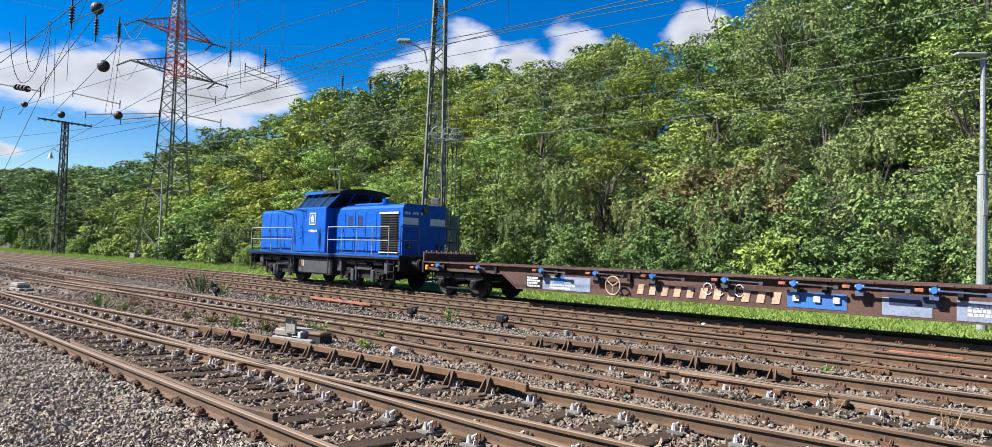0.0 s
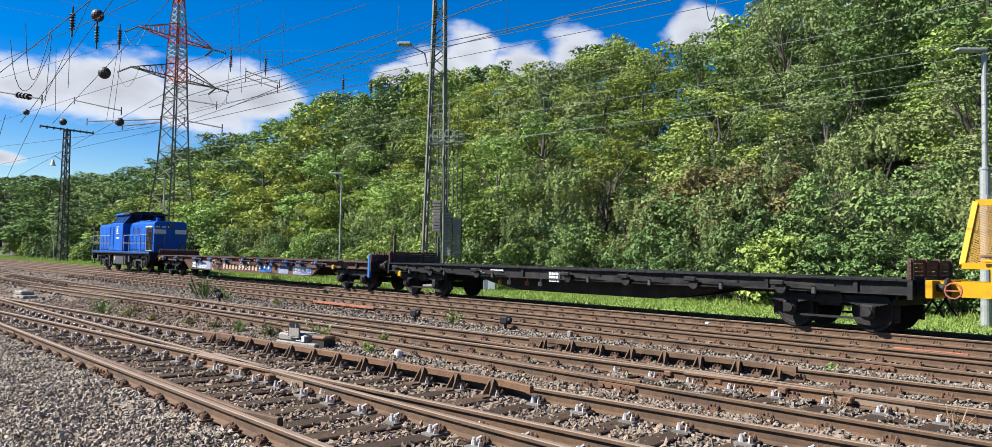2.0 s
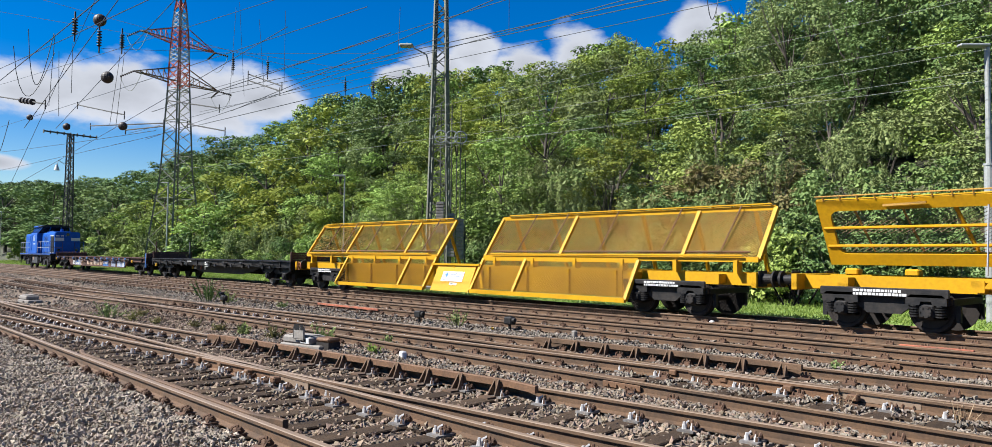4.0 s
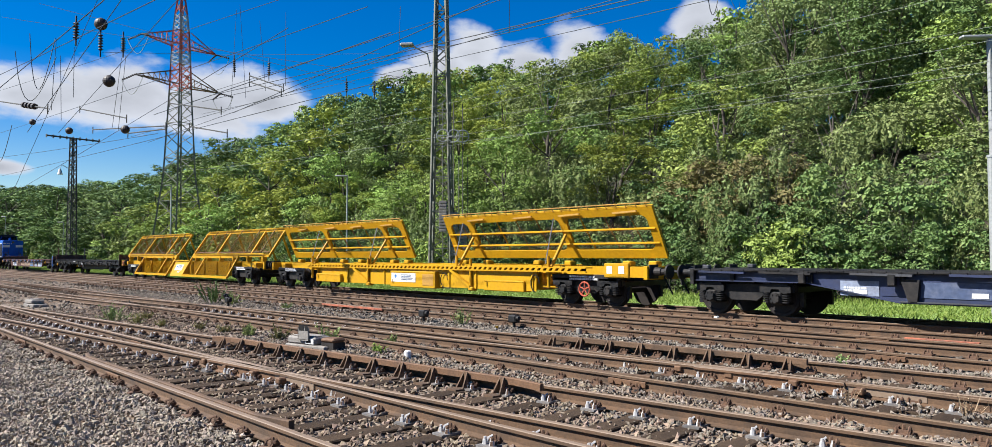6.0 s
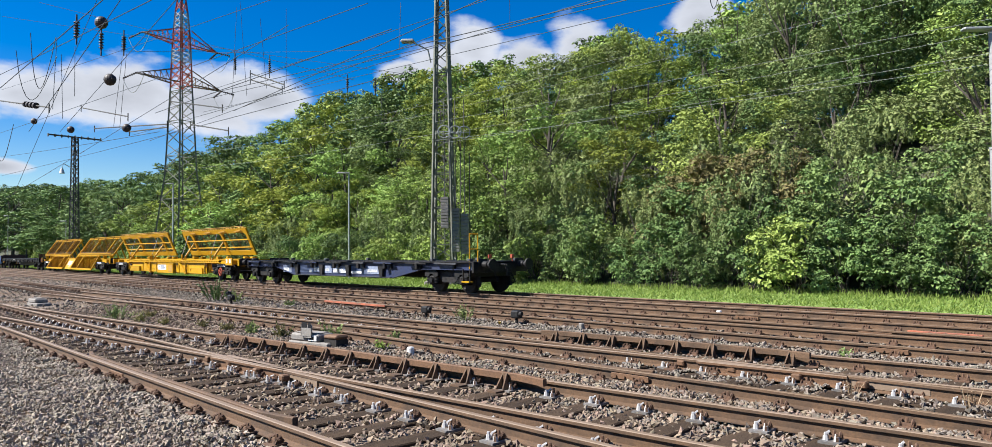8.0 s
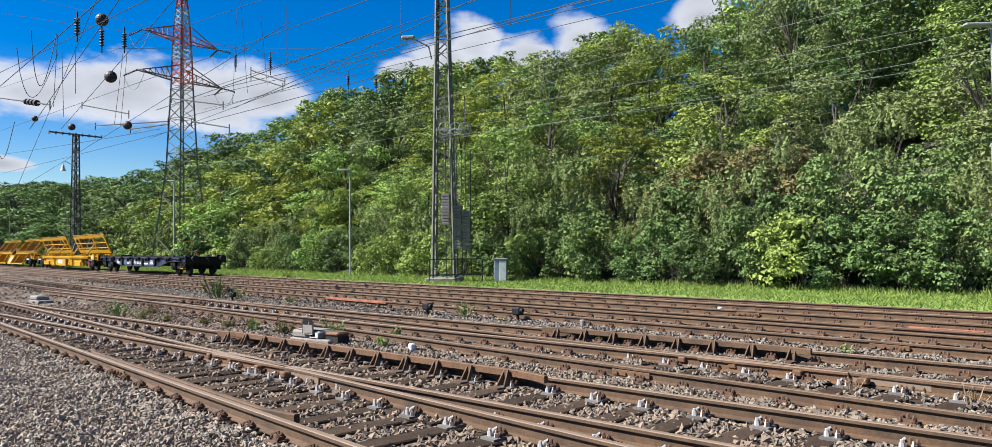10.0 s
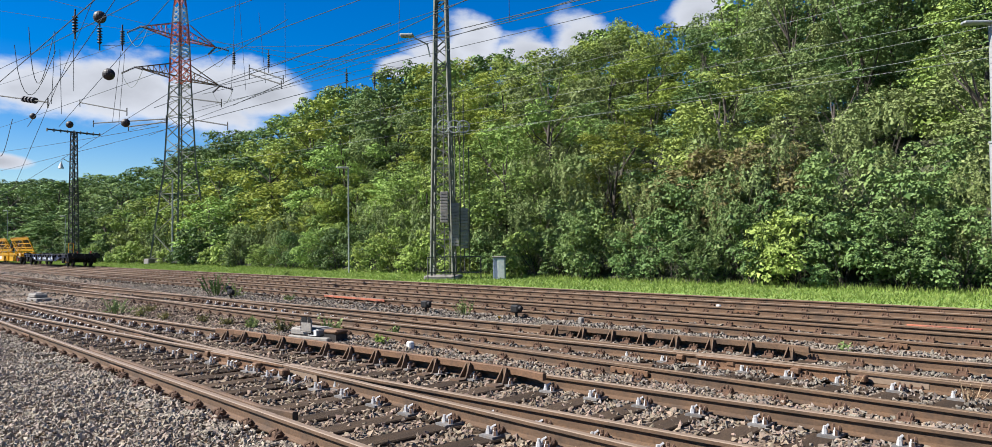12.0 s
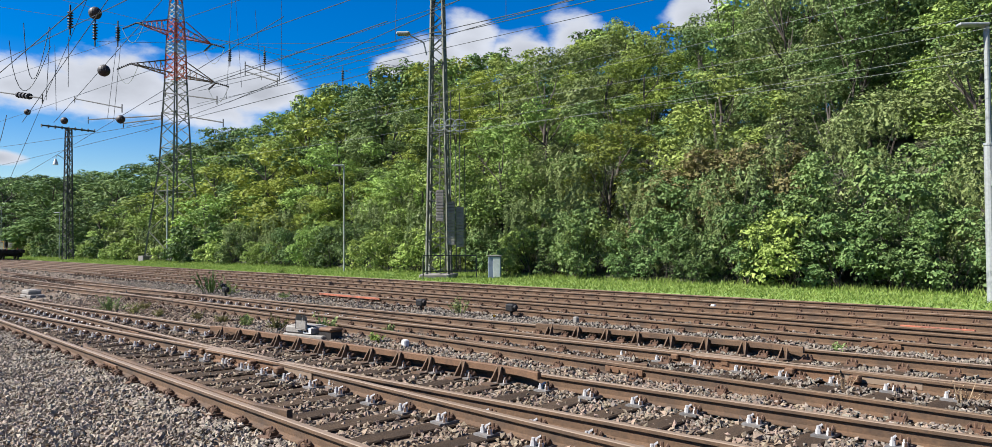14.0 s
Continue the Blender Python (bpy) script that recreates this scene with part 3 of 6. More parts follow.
def build_wood():
    near = [tree_kind(11, 9.5, 3.4, 12500, 0.104, M_LEAF), tree_kind(12, 10.5, 3.1, 12500, 0.10, M_LEAF_YELLOW),
            tree_kind(13, 9.0, 3.5, 12500, 0.11, M_LEAF_DARK), tree_kind(14, 8.0, 3.2, 11500, 0.10, M_LEAF),
            tree_kind(15, 11.5, 3.2, 12500, 0.105, M_LEAF_DARK), tree_kind(16, 8.5, 3.1, 12500, 0.09, M_LEAF_GREY)]
    # coarser kinds for the distance
    far = [tree_kind(17, 9.5, 3.4, 4200, 0.19, M_LEAF), tree_kind(18, 10.5, 3.2, 4200, 0.19, M_LEAF_DARK), tree_kind(19, 9.0, 3.3, 4200, 0.18, M_LEAF_DARK),
           tree_kind(20, 9.0, 3.3, 4200, 0.18, M_LEAF_YELLOW)]
    # a thin-leaved, half bare kind that stands on the crest
    bare = [tree_kind(21, 11.0, 3.0, 4800, 0.11, M_LEAF_GREY, 0.2, 0.3, 150, 0.8, "half bare tree with thin leaves and visible branches on the crest")]
    trees = near + far + bare
    heights = (9.5, 10.5, 9.0, 8.0, 11.5, 8.5, 9.5, 10.5, 9.0, 9.0, 11.0)
    used = set()
    rnd = random.Random(5)

    def put(i, x, y, top, stretch=1.0):
        if x < -60 and i < 6:
            i = 6 + (0, 3, 1, 0, 2, 1)[i] if x > -105 else 7 + i % 2
        z = ground_z(x, y)
        s = (min(top, crest(x, y)) - z) / heights[i]
        ob = place(trees[i], i not in used, x, y, 1.0, rnd.uniform(0, 6.28))
        wide = min(1.5, max(0.75, s ** 0.6)) * stretch
        ob.scale = (wide, wide, s)
        used.add(i)
    for y, step, top, reach in ((30.8, 5.2, 7.4, -150), (35.0, 5.6, 10.8, -165), (40.5, 6.4, 14.4, -200), (46.0, 6.6, 17.2, -250), (52.0, 5.0, 40, -330)):
        x = -0.12 * y + rnd.uniform(0, 3) - (24 if y < 32 else 0)
        while x > reach:
            grow = 1 + max(0, -x - 45) / 90
            yy = y + rnd.uniform(-1.6, 1.6)
            put((0, 1, 3, 0, 5, 1)[rnd.randrange(6)] if y < 32 and x < -20 else (10 if y > 50 and -27 < x < -20 else (0, 1, 3, 0, 2, 1, 5, 4)[rnd.randrange(8)] if x < -27 else (2, 4, 2, 5, 4, 0)[rnd.randrange(6)]), x, yy, top * rnd.uniform(0.86, 1.1) if y < 50 else crest(x, yy) * rnd.uniform(0.93, 1.0), 1.22 * min(1.7, 0.6 + 0.4 * grow))
            x -= step * rnd.uniform(0.8, 1.2) * min(grow, 2.6)
    for k in range(14):
        put((2, 4, 0)[k % 3], -146 - k * 12, 31 + (k % 3) * 3, 60, 2.0)
    for x, y, i in ((-39.0, 50, 0), (-41.5, 51, 3), (-20, 49, 4), (-16.5, 50, 5), (-15, 46, 2), (-19, 54, 1), (-14, 54, 2), (-13, 48, 5), (-11, 43, 2), (-17, 43, 4), (-22, 44, 5), (-31.5, 53, 5), (-29, 55, 4), (-27.0, 53, 5), (-24, 52, 4)):
        put(i, x, y, 60)
    for k in range(26):
        put(6 + k % 4, -18 - 3.6 * k, 58 + 1.5 * (k % 2), 60, 1.25)
    bramble, dark = "dense bramble bush with broad green leaves by the grass verge", "dense dark green bush by the grass verge"
    willow = "grey-green willow-like shrub with upright narrow leaves"
    bushes = [bush_kind(31, 3.1, 2.0, 5000, 0.096, M_LEAF, bramble),
              bush_kind(32, 3.6, 1.9, 5000, 0.093, M_LEAF_DARK, dark),
              bush_kind(33, 4.2, 1.8, 9000, 0.082, M_LEAF_GREY, willow, True, 1),
              bush_kind(34, 3.4, 1.8, 5200, 0.085, M_LEAF_TAN, "reddish brown withering shrub on the bank", False, 1),
              # coarser kinds for the distance
              bush_kind(35, 3.1, 2.0, 2600, 0.16, M_LEAF, bramble, False, 1),
              bush_kind(36, 3.6, 1.9, 2600, 0.16, M_LEAF_DARK, dark, False, 1),
              bush_kind(37, 4.2, 1.8, 3000, 0.15, M_LEAF_GREY, willow, True, 1)]
    used2 = set()

    def bush(i, x, y, s):
        if x < -62 and i < 3:
            i += 4
        place(bushes[i], i not in used2, x, y, s, rnd.uniform(0, 6.28))
        used2.add(i)
    for y, step, kinds, lo, hi in ((26.9, 1.9, (1, 0, 1, 0, 0), 0.55, 0.95), (28.6, 2.2, (2, 0, 1, 2, 2), 0.85, 1.2)):
        x = -3.0
        while x > -150:
            s = rnd.uniform(lo, hi)
            i = kinds[rnd.randrange(len(kinds))]
            if i == 0 and x > -30 and rnd.random() < 0.8:
                i = 1
            bush(i, x, y + rnd.uniform(-0.4, 0.4), s)
            x -= step * rnd.uniform(0.75, 1.2) * (1 + max(0, -x - 30) / 35)
    x = -4.0
    while x > -95:
        bush((1, 2, 2, 1)[rnd.randrange(4)] if x > -34 else (0, 1, 2, 0)[rnd.randrange(4)], x, 31.8 + rnd.uniform(-0.9, 0.9), rnd.uniform(1.0, 1.4))
        x -= 3.2 * rnd.uniform(0.8, 1.2) * (1 + max(0, -x - 30) / 40)
    for x, y, s in ((-19, 30.5, 1.5), (-21.5, 31, 1.35), (-17.0, 31, 1.35)):
        bush(3, x, y, s)


build_wood()


def build_grass():
    """Mown verge between the line and the bushes."""
    rng = np.random.default_rng(3)
    n = 90000
    x = -160 + 170 * rng.random(n) ** 0.55
    y = 20.5 + 6.6 * rng.random(n)
    z = np.array([ground_z(0, q) for q in y])
    hgt = 0.05 + 0.10 * rng.random(n) ** 2 + np.clip(y - 25.3, 0, 1) * 0.2 * rng.random(n)
    hgt *= 1 + np.clip(-x - 40, 0, 100) / 220
    a = rng.random(n) * 6.283
    w = 0.012 + 0.016 * rng.random(n) + np.clip(-x - 20, 0, 100) / 2500
    lean = (rng.random((n, 2)) - 0.5) * 0.22
    base = np.stack([x, y, z], 1)
    side = np.stack([np.cos(a) * w, np.sin(a) * w, np.zeros(n)], 1)
    tip = base + np.stack([lean[:, 0], lean[:, 1], hgt], 1)
    v = np.stack([base - side, base + side, tip], 1).reshape(-1, 3)
    ob = mesh_part("grass", np_mesh("grass", v, np.arange(3 * n).reshape(-1, 3)), M_GRASS)
    tagged(ob, "bright green mown grass verge beside the railway line", "grass", kind="stuff")


build_grass()


def stones(name, spots, size, label, mat):
    """Crushed stones, each a squashed and twisted octahedron-like lump."""
    rng = np.random.default_rng(9)
    n = len(spots)
    unit = np.array([(1, 0, 0), (-1, 0, 0), (0, 1, 0), (0, -1, 0), (0.2, 0.1, 1), (-0.2, 0, -1)], float) * 1.05
    faces = np.array([(0, 2, 4), (2, 1, 4), (1, 3, 4), (3, 0, 4), (2, 0, 5), (1, 2, 5), (3, 1, 5), (0, 3, 5)])
    s = size * (0.5 + 0.75 * rng.random((n, 1, 1)) ** 1.3) * (0.75 + 0.5 * rng.random((n, 1, 3))) * np.array([1.15, 0.9, 0.75])
    v = (unit[None] + rng.normal(size=(n, 6, 3)) * 0.24) * s
    q = rng.normal(size=(n, 4))
    q /= np.linalg.norm(q, axis=1, keepdims=True)
    w, x, y, z = q.T
    rot = np.stack([1 - 2 * (y * y + z * z), 2 * (x * y - z * w), 2 * (x * z + y * w), 2 * (x * y + z * w), 1 - 2 * (x * x + z * z), 2 * (y * z - x * w),
                    2 * (x * z - y * w), 2 * (y * z + x * w), 1 - 2 * (x * x + y * y)], 1).reshape(n, 3, 3)
    v = np.einsum("nij,nkj->nki", rot, v) + spots[:, None]
    f = faces[None] + (np.arange(n) * 6)[:, None, None]
    ob = mesh_part(name, np_mesh(name, v.reshape(-1, 3), f.reshape(-1, 3)), mat)
    tagged(ob, label, "gravel", kind="stuff")


def build_gravel():
    rng = np.random.default_rng(21)

    def strew(n, x0, x1, y0, y1, crowd=1.0):
        x = x1 + (x0 - x1) * rng.random(n) ** crowd
        y = y0 + (y1 - y0) * rng.random(n)
        return x, y

    def off_sleepers(x, y):
        """Lower where a sleeper lies."""
        z = np.full(len(x), BED + 0.012) + rng.random(len(x)) * 0.03
        keep = np.ones(len(x), bool)
        for yy, a, b in TRACKS:
            base = yy(x)
            d = np.abs((x - a) / 0.63 - np.round((x - a) / 0.63)) * 0.63
            outside = ((y > base - 0.62) & (y < base - 0.08)) | ((y > base + 1.58) & (y < base + 2.12))
            z = np.where(outside, np.maximum(z, BED + 0.045 + 0.02 * np.sin(x * 7.0)), z)
            inside = (y > base - 0.02) & (y < base + 1.52) & (x > a) & (x < b)
            keep &= ~(inside & (d < 0.13) & (rng.random(len(x)) < 0.85))
            for off in (0, 1.505):
                keep &= np.abs(y - base - off) > 0.075
        return np.stack([x, y, z], 1)[keep]
    for n, x0, x1, y0, y1, crowd, size, label, mat in (
            (56000, -24, -2.2, -0.6, 3.1, 1.35, 0.0225, "coarse grey-brown crushed stone ballast", M_STONE),
            (24000, -28, -1.5, 3.2, 8.0, 1.2, 0.028, "coarse brownish crushed stone ballast between rails", M_STONE_BROWN),
            (5000, -70, -26, 2.5, 17.5, 1.2, 0.05, "grey-brown crushed stone ballast further along the yard", M_STONE_GREY),
            (22000, -16, -1.0, 6.2, 12.4, 1.0, 0.026, "grey crushed stone ballast beside the turnouts", M_STONE_GREY),
            (14000, -40, -2.0, 9.8, 14.8, 1.1, 0.033, "grey crushed stone ballast between the further rails", M_STONE_GREY)):
        x, y = strew(n, x0, x1, y0, y1, crowd)
        stones("gravel", off_sleepers(x, y), size, label, mat)


build_gravel()

# ---- train ----


def train_way(t):
    """Where the train has got to along the line, in metres."""
    return -(14.269 * t - 0.0914 * t * t + 0.005345 * t ** 3)


CARS, WHEELSETS = [], []


def wheelset(parent, x, r, seg=28):
    half = ((0.0, 0.085), (0.64, 0.085), (0.665, r * 0.5), (0.665, r + 0.03), (0.69, r + 0.03), (0.69, r), (0.82, r - 0.006), (0.82, r * 0.84),
            (0.80, r * 0.78), (0.79, r * 0.45), (0.83, 0.13), (0.87, 0.12), (0.87, 0.0))
    prof = [(-y, q) for y, q in half[::-1]] + list(half[1:])
    bm = B()
    rings = [[bm.verts.new((q * math.cos(k * 6.28319 / seg), y, q * math.sin(k * 6.28319 / seg))) for k in range(seg)] for y, q in prof[1:-1]]
    for a, b in zip(rings, rings[1:]):
        for k in range(seg):
            bm.faces.new((a[k], a[(k + 1) % seg], b[(k + 1) % seg], b[k]))
    bm.faces.new(rings[0])
    bm.faces.new(rings[-1][::-1])
    bmesh.ops.recalc_face_normals(bm, faces=bm.faces)
    ob = part("wheelset", bm, M_WHEEL, parent, "", Matrix.Translation((x, 0, r)))
    WHEELSETS.append((ob, x, r))
    return ob


def bogie(car, xc, base=1.8, r=0.46, mat=M_BLACK, style="coil"):
    bm = B()
    h = base / 2
    for s in (-1, 1):
        y0, y1 = sorted((s * 0.93, s * 1.03))
        if style == "coil":
            prism(bm, ((-h - 0.45, 0.62), (-h - 0.45, 0.78), (h + 0.45, 0.78), (h + 0.45, 0.62), (h - 0.32, 0.56), (0.35, 0.38), (-0.35, 0.38), (-h + 0.32, 0.56)), y0, y1)
        else:
            prism(bm, ((-h - 0.5, 0.66), (-h - 0.4, 0.8), (h + 0.4, 0.8), (h + 0.5, 0.66), (h + 0.3, 0.62), (-h - 0.3, 0.62)), y0, y1)
            bar(bm, (-h - 0.1, s * 0.98, 0.3), (h + 0.1, s * 0.98, 0.3), 0.06, 0.05)
        for ax in (-h, h):
            box(bm, ax - 0.16, ax + 0.16, *sorted((s * 0.9, s * 1.14)), r - 0.15, r + 0.16, 0.04)
            rod(bm, (ax, s * 1.13, r), (ax, s * 1.18, r), 0.11, 10)
            if style == "coil":
                for dx in (-0.25, 0.25):
                    for k in range(5):
                        rod(bm, (ax + dx, s * 1.06, 0.35 + k * 0.055), (ax + dx, s * 1.06, 0.378 + k * 0.055), 0.105, 12)
                prism(bm, ((ax - 0.40, 0.60), (ax - 0.40, 0.74), (ax - 0.30, 0.82), (ax + 0.30, 0.82), (ax + 0.40, 0.74), (ax + 0.40, 0.60), (ax + 0.13, 0.60), (ax + 0.10, 0.68), (ax - 0.10, 0.68), (ax - 0.13, 0.60)), *sorted((s * 0.93, s * 1.16)))
                rod(bm, (ax, s * 1.15, r), (ax, s * 1.20, r), 0.135, 12, 0.12)
                for k in range(6):
                    a = k * 1.047
                    rod(bm, (ax + 0.1 * math.cos(a), s * 1.19, r + 0.1 * math.sin(a)), (ax + 0.1 * math.cos(a), s * 1.22, r + 0.1 * math.sin(a)), 0.016, 6)
                    box(bm, ax + dx - 0.1, ax + dx + 0.1, *sorted((s * 0.93, s * 1.13)), 0.32, 0.36)
                    box(bm, ax + dx - 0.1, ax + dx + 0.1, *sorted((s * 0.93, s * 1.13)), 0.63, 0.72, 0.02)
            else:
                for k in range(5):
                    w = 0.52 - k * 0.085
                    box(bm, ax - w, ax + w, *sorted((s * 1.0, s * 1.1)), 0.66 - k * 0.022, 0.68 - k * 0.022)
                for dx in (-0.55, 0.55):
                    bar(bm, (ax + dx, s * 1.05, 0.68), (ax + dx * 1.12, s * 1.05, 0.84), 0.05, 0.04)
            box(bm, ax + 0.5 * (1 if ax > 0 else -1) - 0.05, ax + 0.5 * (1 if ax > 0 else -1) + 0.05, *sorted((s * 0.7, s * 0.8)), 0.25, 0.6)
    box(bm, -0.25, 0.25, -0.95, 0.95, 0.55, 0.85)
    for ax in (-h - 0.42, h + 0.42):
        box(bm, ax - 0.06, ax + 0.06, -0.95, 0.95, 0.6, 0.74)
    ob = part("bogie", bm, mat, car, "", Matrix.Translation((xc, 0, 0)))
    for ax in (-h, h):
        wheelset(ob, ax, r)
    return ob


def buffers(car, x, d, mat=M_BLACK, z=1.05):
    for s in (-1, 1):
        bm = B()
        y = s * 0.875
        box(bm, *sorted((x, x + d * 0.04)), y - 0.2, y + 0.2, z - 0.2, z + 0.2, 0.01)
        rod(bm, (x + d * 0.03, y, z), (x + d * 0.30, y, z), 0.13, 14, 0.11)
        rod(bm, (x + d * 0.28, y, z), (x + d * 0.52, y, z), 0.085, 12)
        rod(bm, (x + d * 0.52, y, z), (x + d * 0.57, y, z), 0.21, 18, 0.2)
        part("buffer", bm, mat, car)
    bm = B()
    rod(bm, (x, 0, z), (x + d * 0.35, 0, z - 0.03), 0.04, 8)
    bar(bm, (x + d * 0.3, 0.04, z), (x + d * 0.38, 0.04, z - 0.4), 0.05, 0.04)
    bar(bm, (x + d * 0.3, -0.04, z), (x + d * 0.38, -0.04, z - 0.4), 0.05, 0.04)
    part("coupling", bm, M_BLACK, car, "black screw coupling")
    for y in (-0.4, 0.4):
        p = [(x + d * (0.02 + 0.3 * math.sin(q * 0.52)), y, z - 0.15 - 0.5 * math.sin(q * 0.52)) for q in range(7)]
        part("brake_hose", tube(B(), p, 0.022, 6), M_BLACK, car)


def bars_of_text(bm, x0, z0, length, rows, height, y, rnd, gap=0.4):
    """Lines of unreadable lettering as small proud strips."""
    for r in range(rows):
        x = x0
        z = z0 - r * height * (1 + gap)
        while x < x0 + length * rnd.uniform(0.7, 1.0):
            w = rnd.uniform(0.5, 1.6) * height
            box(bm, x, x + w, y - 0.004, y, z - height, z)
            x += w + height * 0.3


def plate(car, name, x0, x1, z0, z1, y, mat, label="", t=0.008):
    return part(name, box(B(), x0, x1, y - t, y, z0, z1), mat, car, label)


# -- diesel locomotive --
def build_loco():
    car = thing("diesel_locomotive", "bright blue four-axle diesel shunting locomotive with black running gear", "locomotive")
    rnd = random.Random(4)
    L = 12.9
    bm = box(B(), 0, L, -1.5, 1.5, 1.2, 1.38, 0.02)
    box(bm, 0.02, 0.14, -1.45, 1.45, 0.78, 1.22)
    box(bm, L - 0.14, L - 0.02, -1.45, 1.45, 0.78, 1.22)
    for s in (-1, 1):
        box(bm, 0.3, L - 0.3, *sorted((s * 0.95, s * 1.1)), 1.0, 1.2)
        rod(bm, (1.5, s * 1.3, 1.12), (11.2, s * 1.3, 1.12), 0.05, 8)
        for x in (1.3, 2.2, 8.9, 9.7, 10.9):
            rod(bm, (x, s * 1.2, 1.05), (x + 0.7, s * 1.2, 1.05), 0.14, 12)
    part("underframe", bm, M_BLACK, car, "black oily underframe with air pipes and reservoirs")
    part("footplate_edge", box(B(), 0.0, L, -1.512, -1.5, 1.30, 1.37), M_BLUE, car)
    # hoods

    def hood(name, x0, x1, w, z1):
        bm = B()
        prof = ((-w, 1.39), (-w, z1 - 0.16), (-w + 0.05, z1 - 0.06), (-w + 0.2, z1), (w - 0.2, z1), (w - 0.05, z1 - 0.06), (w, z1 - 0.16), (w, 1.39))
        a = [bm.verts.new((x0, y, z)) for y, z in prof]
        b = [bm.verts.new((x1, y, z)) for y, z in prof]
        bm.faces.new(a)
        bm.faces.new(b[::-1])
        for i in range(8):
            bm.faces.new((a[i], b[i], b[(i + 1) % 8], a[(i + 1) % 8]))
        bmesh.ops.recalc_face_normals(bm, faces=bm.faces)
        return part(name, bm, M_BLUE, car)
    front = hood("front_hood", 0.35, 4.45, 1.06, 3.38)
    rear = hood("rear_hood", 7.35, 12.45, 1.06, 3.42)
    for h, xs in ((front, (0.62, 1.38, 2.14, 2.9, 3.66)), (rear, (7.55, 8.35, 9.15, 9.95))):
        for s in (-1, 1):
            for x in xs:
                bm = box(B(), x, x + 0.7, *sorted((s * 1.06, s * 1.076)), 1.5, 3.14, 0.012)
                rod(bm, (x + 0.6, s * 1.085, 2.3), (x + 0.6, s * 1.085, 2.45), 0.015, 6)
                part("hood_door", bm, M_BLUE, h)
    for s in (-1, 1):
        for x in (8.55, 9.3):
            bm = box(B(), x - 0.01, x, *sorted((s * 1.07, s * 1.09)), 2.48, 3.02)
            for k in range(7):
                box(bm, x - 0.01, x + 0.34, *sorted((s * 1.077, s * 1.09)), 2.5 + k * 0.075, 2.545 + k * 0.075)
            part("vent_louvre", bm, M_BLUEDARK, rear)
    for s in (-1, 1):
        bm = box(B(), 10.95, 12.2, *sorted((s * 1.06, s * 1.075)), 1.5, 3.12)
        part("grille_backing", bm, M_BLACK, rear)
        for k in range(15):
            bm = box(B(), 11.0, 12.15, *sorted((s * 1.075, s * 1.11)), 1.55 + k * 0.095, 1.59 + k * 0.095, 0.006)
            part("grille_slat", bm, M_BLACK, rear)
        bm = B()
        for a, b in (((10.92, 1.46), (12.23, 1.5)), ((10.92, 3.02), (12.23, 3.1))):
            box(bm, a[0], b[0], *sorted((s * 1.075, s * 1.12)), a[1], b[1])
        part("grille_frame", bm, M_WHITE, rear)
    # end of rear hood: grey stripe, door, lamps, number bars
    e = 12.45
    for y0, y1 in ((-1.055, -0.3), (-0.12, 0.12), (0.3, 1.055)):
        part("stripe", box(B(), e, e + 0.006, y0, y1, 2.6, 2.88), M_WHITE, rear, "pale grey stripe")
    bm = box(B(), e, e + 0.015, -0.29, 0.29, 1.55, 3.0, 0.006)
    part("end_door", bm, M_BLUE, rear)
    bm = rod(B(), (e, 0, 3.2), (e + 0.1, 0, 3.2), 0.13, 16)
    part("headlamp", bm, M_GLASS, rear, "round headlamp with dark glass")
    for y in (-0.75, 0.75):
        bm = rod(B(), (e, y, 1.75), (e + 0.1, y, 1.75), 0.11, 14)
        part("marker_lamp", bm, M_GLASS, rear)
    bm = B()
    for k, w in enumerate((0.09, 0.09, 0.09, 0, 0.09, 0.09, 0.09, 0, 0.09)):
        if w:
            box(bm, e, e + 0.006, -0.98 + k * 0.1, -0.98 + k * 0.1 + 0.07, 3.0, 3.11)
    part("number_bars", bm, M_WHITE, rear)
    bm = box(B(), 7.8, 10.6, -0.75, 0.75, 3.42, 3.52, 0.03)
    rod(bm, (9.4, 0.2, 3.5), (9.4, 0.2, 3.78), 0.14, 12)
    part("roof_hatch", bm, M_BLUE, rear)
    # cab
    cab = part("cab", box(B(), 4.45, 7.35, -1.5, 1.5, 1.39, 3.36, 0.03), M_BLUE, car)
    bm = B()
    lo = [(4.75, -1.42), (7.3, -1.42), (7.3, 1.42), (4.75, 1.42)]
    hi = [(5.15, -1.12), (7.95, -1.12), (7.95, 1.12), (5.15, 1.12)]
    a = [bm.verts.new((x, y, 3.35)) for x, y in lo]
    b = [bm.verts.new((x, y, 4.0)) for x, y in hi]
    for i in range(4):
        bm.faces.new((a[i], a[(i + 1) % 4], b[(i + 1) % 4], b[i]))
    bm.faces.new(b)
    part("cab_glazing", bm, M_GLASS, cab, "dark tinted cab windows")
    bm = B()
    for s in (-1, 1):
        for u in (0.0, 0.22, 0.44, 0.72, 1.0):
            p = Vector((4.75 + u * 2.55, s * 1.435, 3.35))
            q = Vector((5.15 + u * 2.8, s * 1.135, 4.0))
            bar(bm, p, q, 0.07 if u in (0.0, 1.0, 0.72) else 0.045, 0.05)
        bar(bm, (4.75, s * 1.44, 3.37), (7.3, s * 1.44, 3.37), 0.05, 0.05)
    for x0, x1 in ((4.75, 5.15), (7.3, 7.95)):
        for y in (-0.45, 0.45):
            bar(bm, (x0 + (0.01 if x1 > 6 else -0.01), y * 1.2, 3.35), (x1 + (0.01 if x1 > 6 else -0.01), y, 4.0), 0.09, 0.05)
    part("window_frame", bm, M_BLUE, cab)
    bm = B()
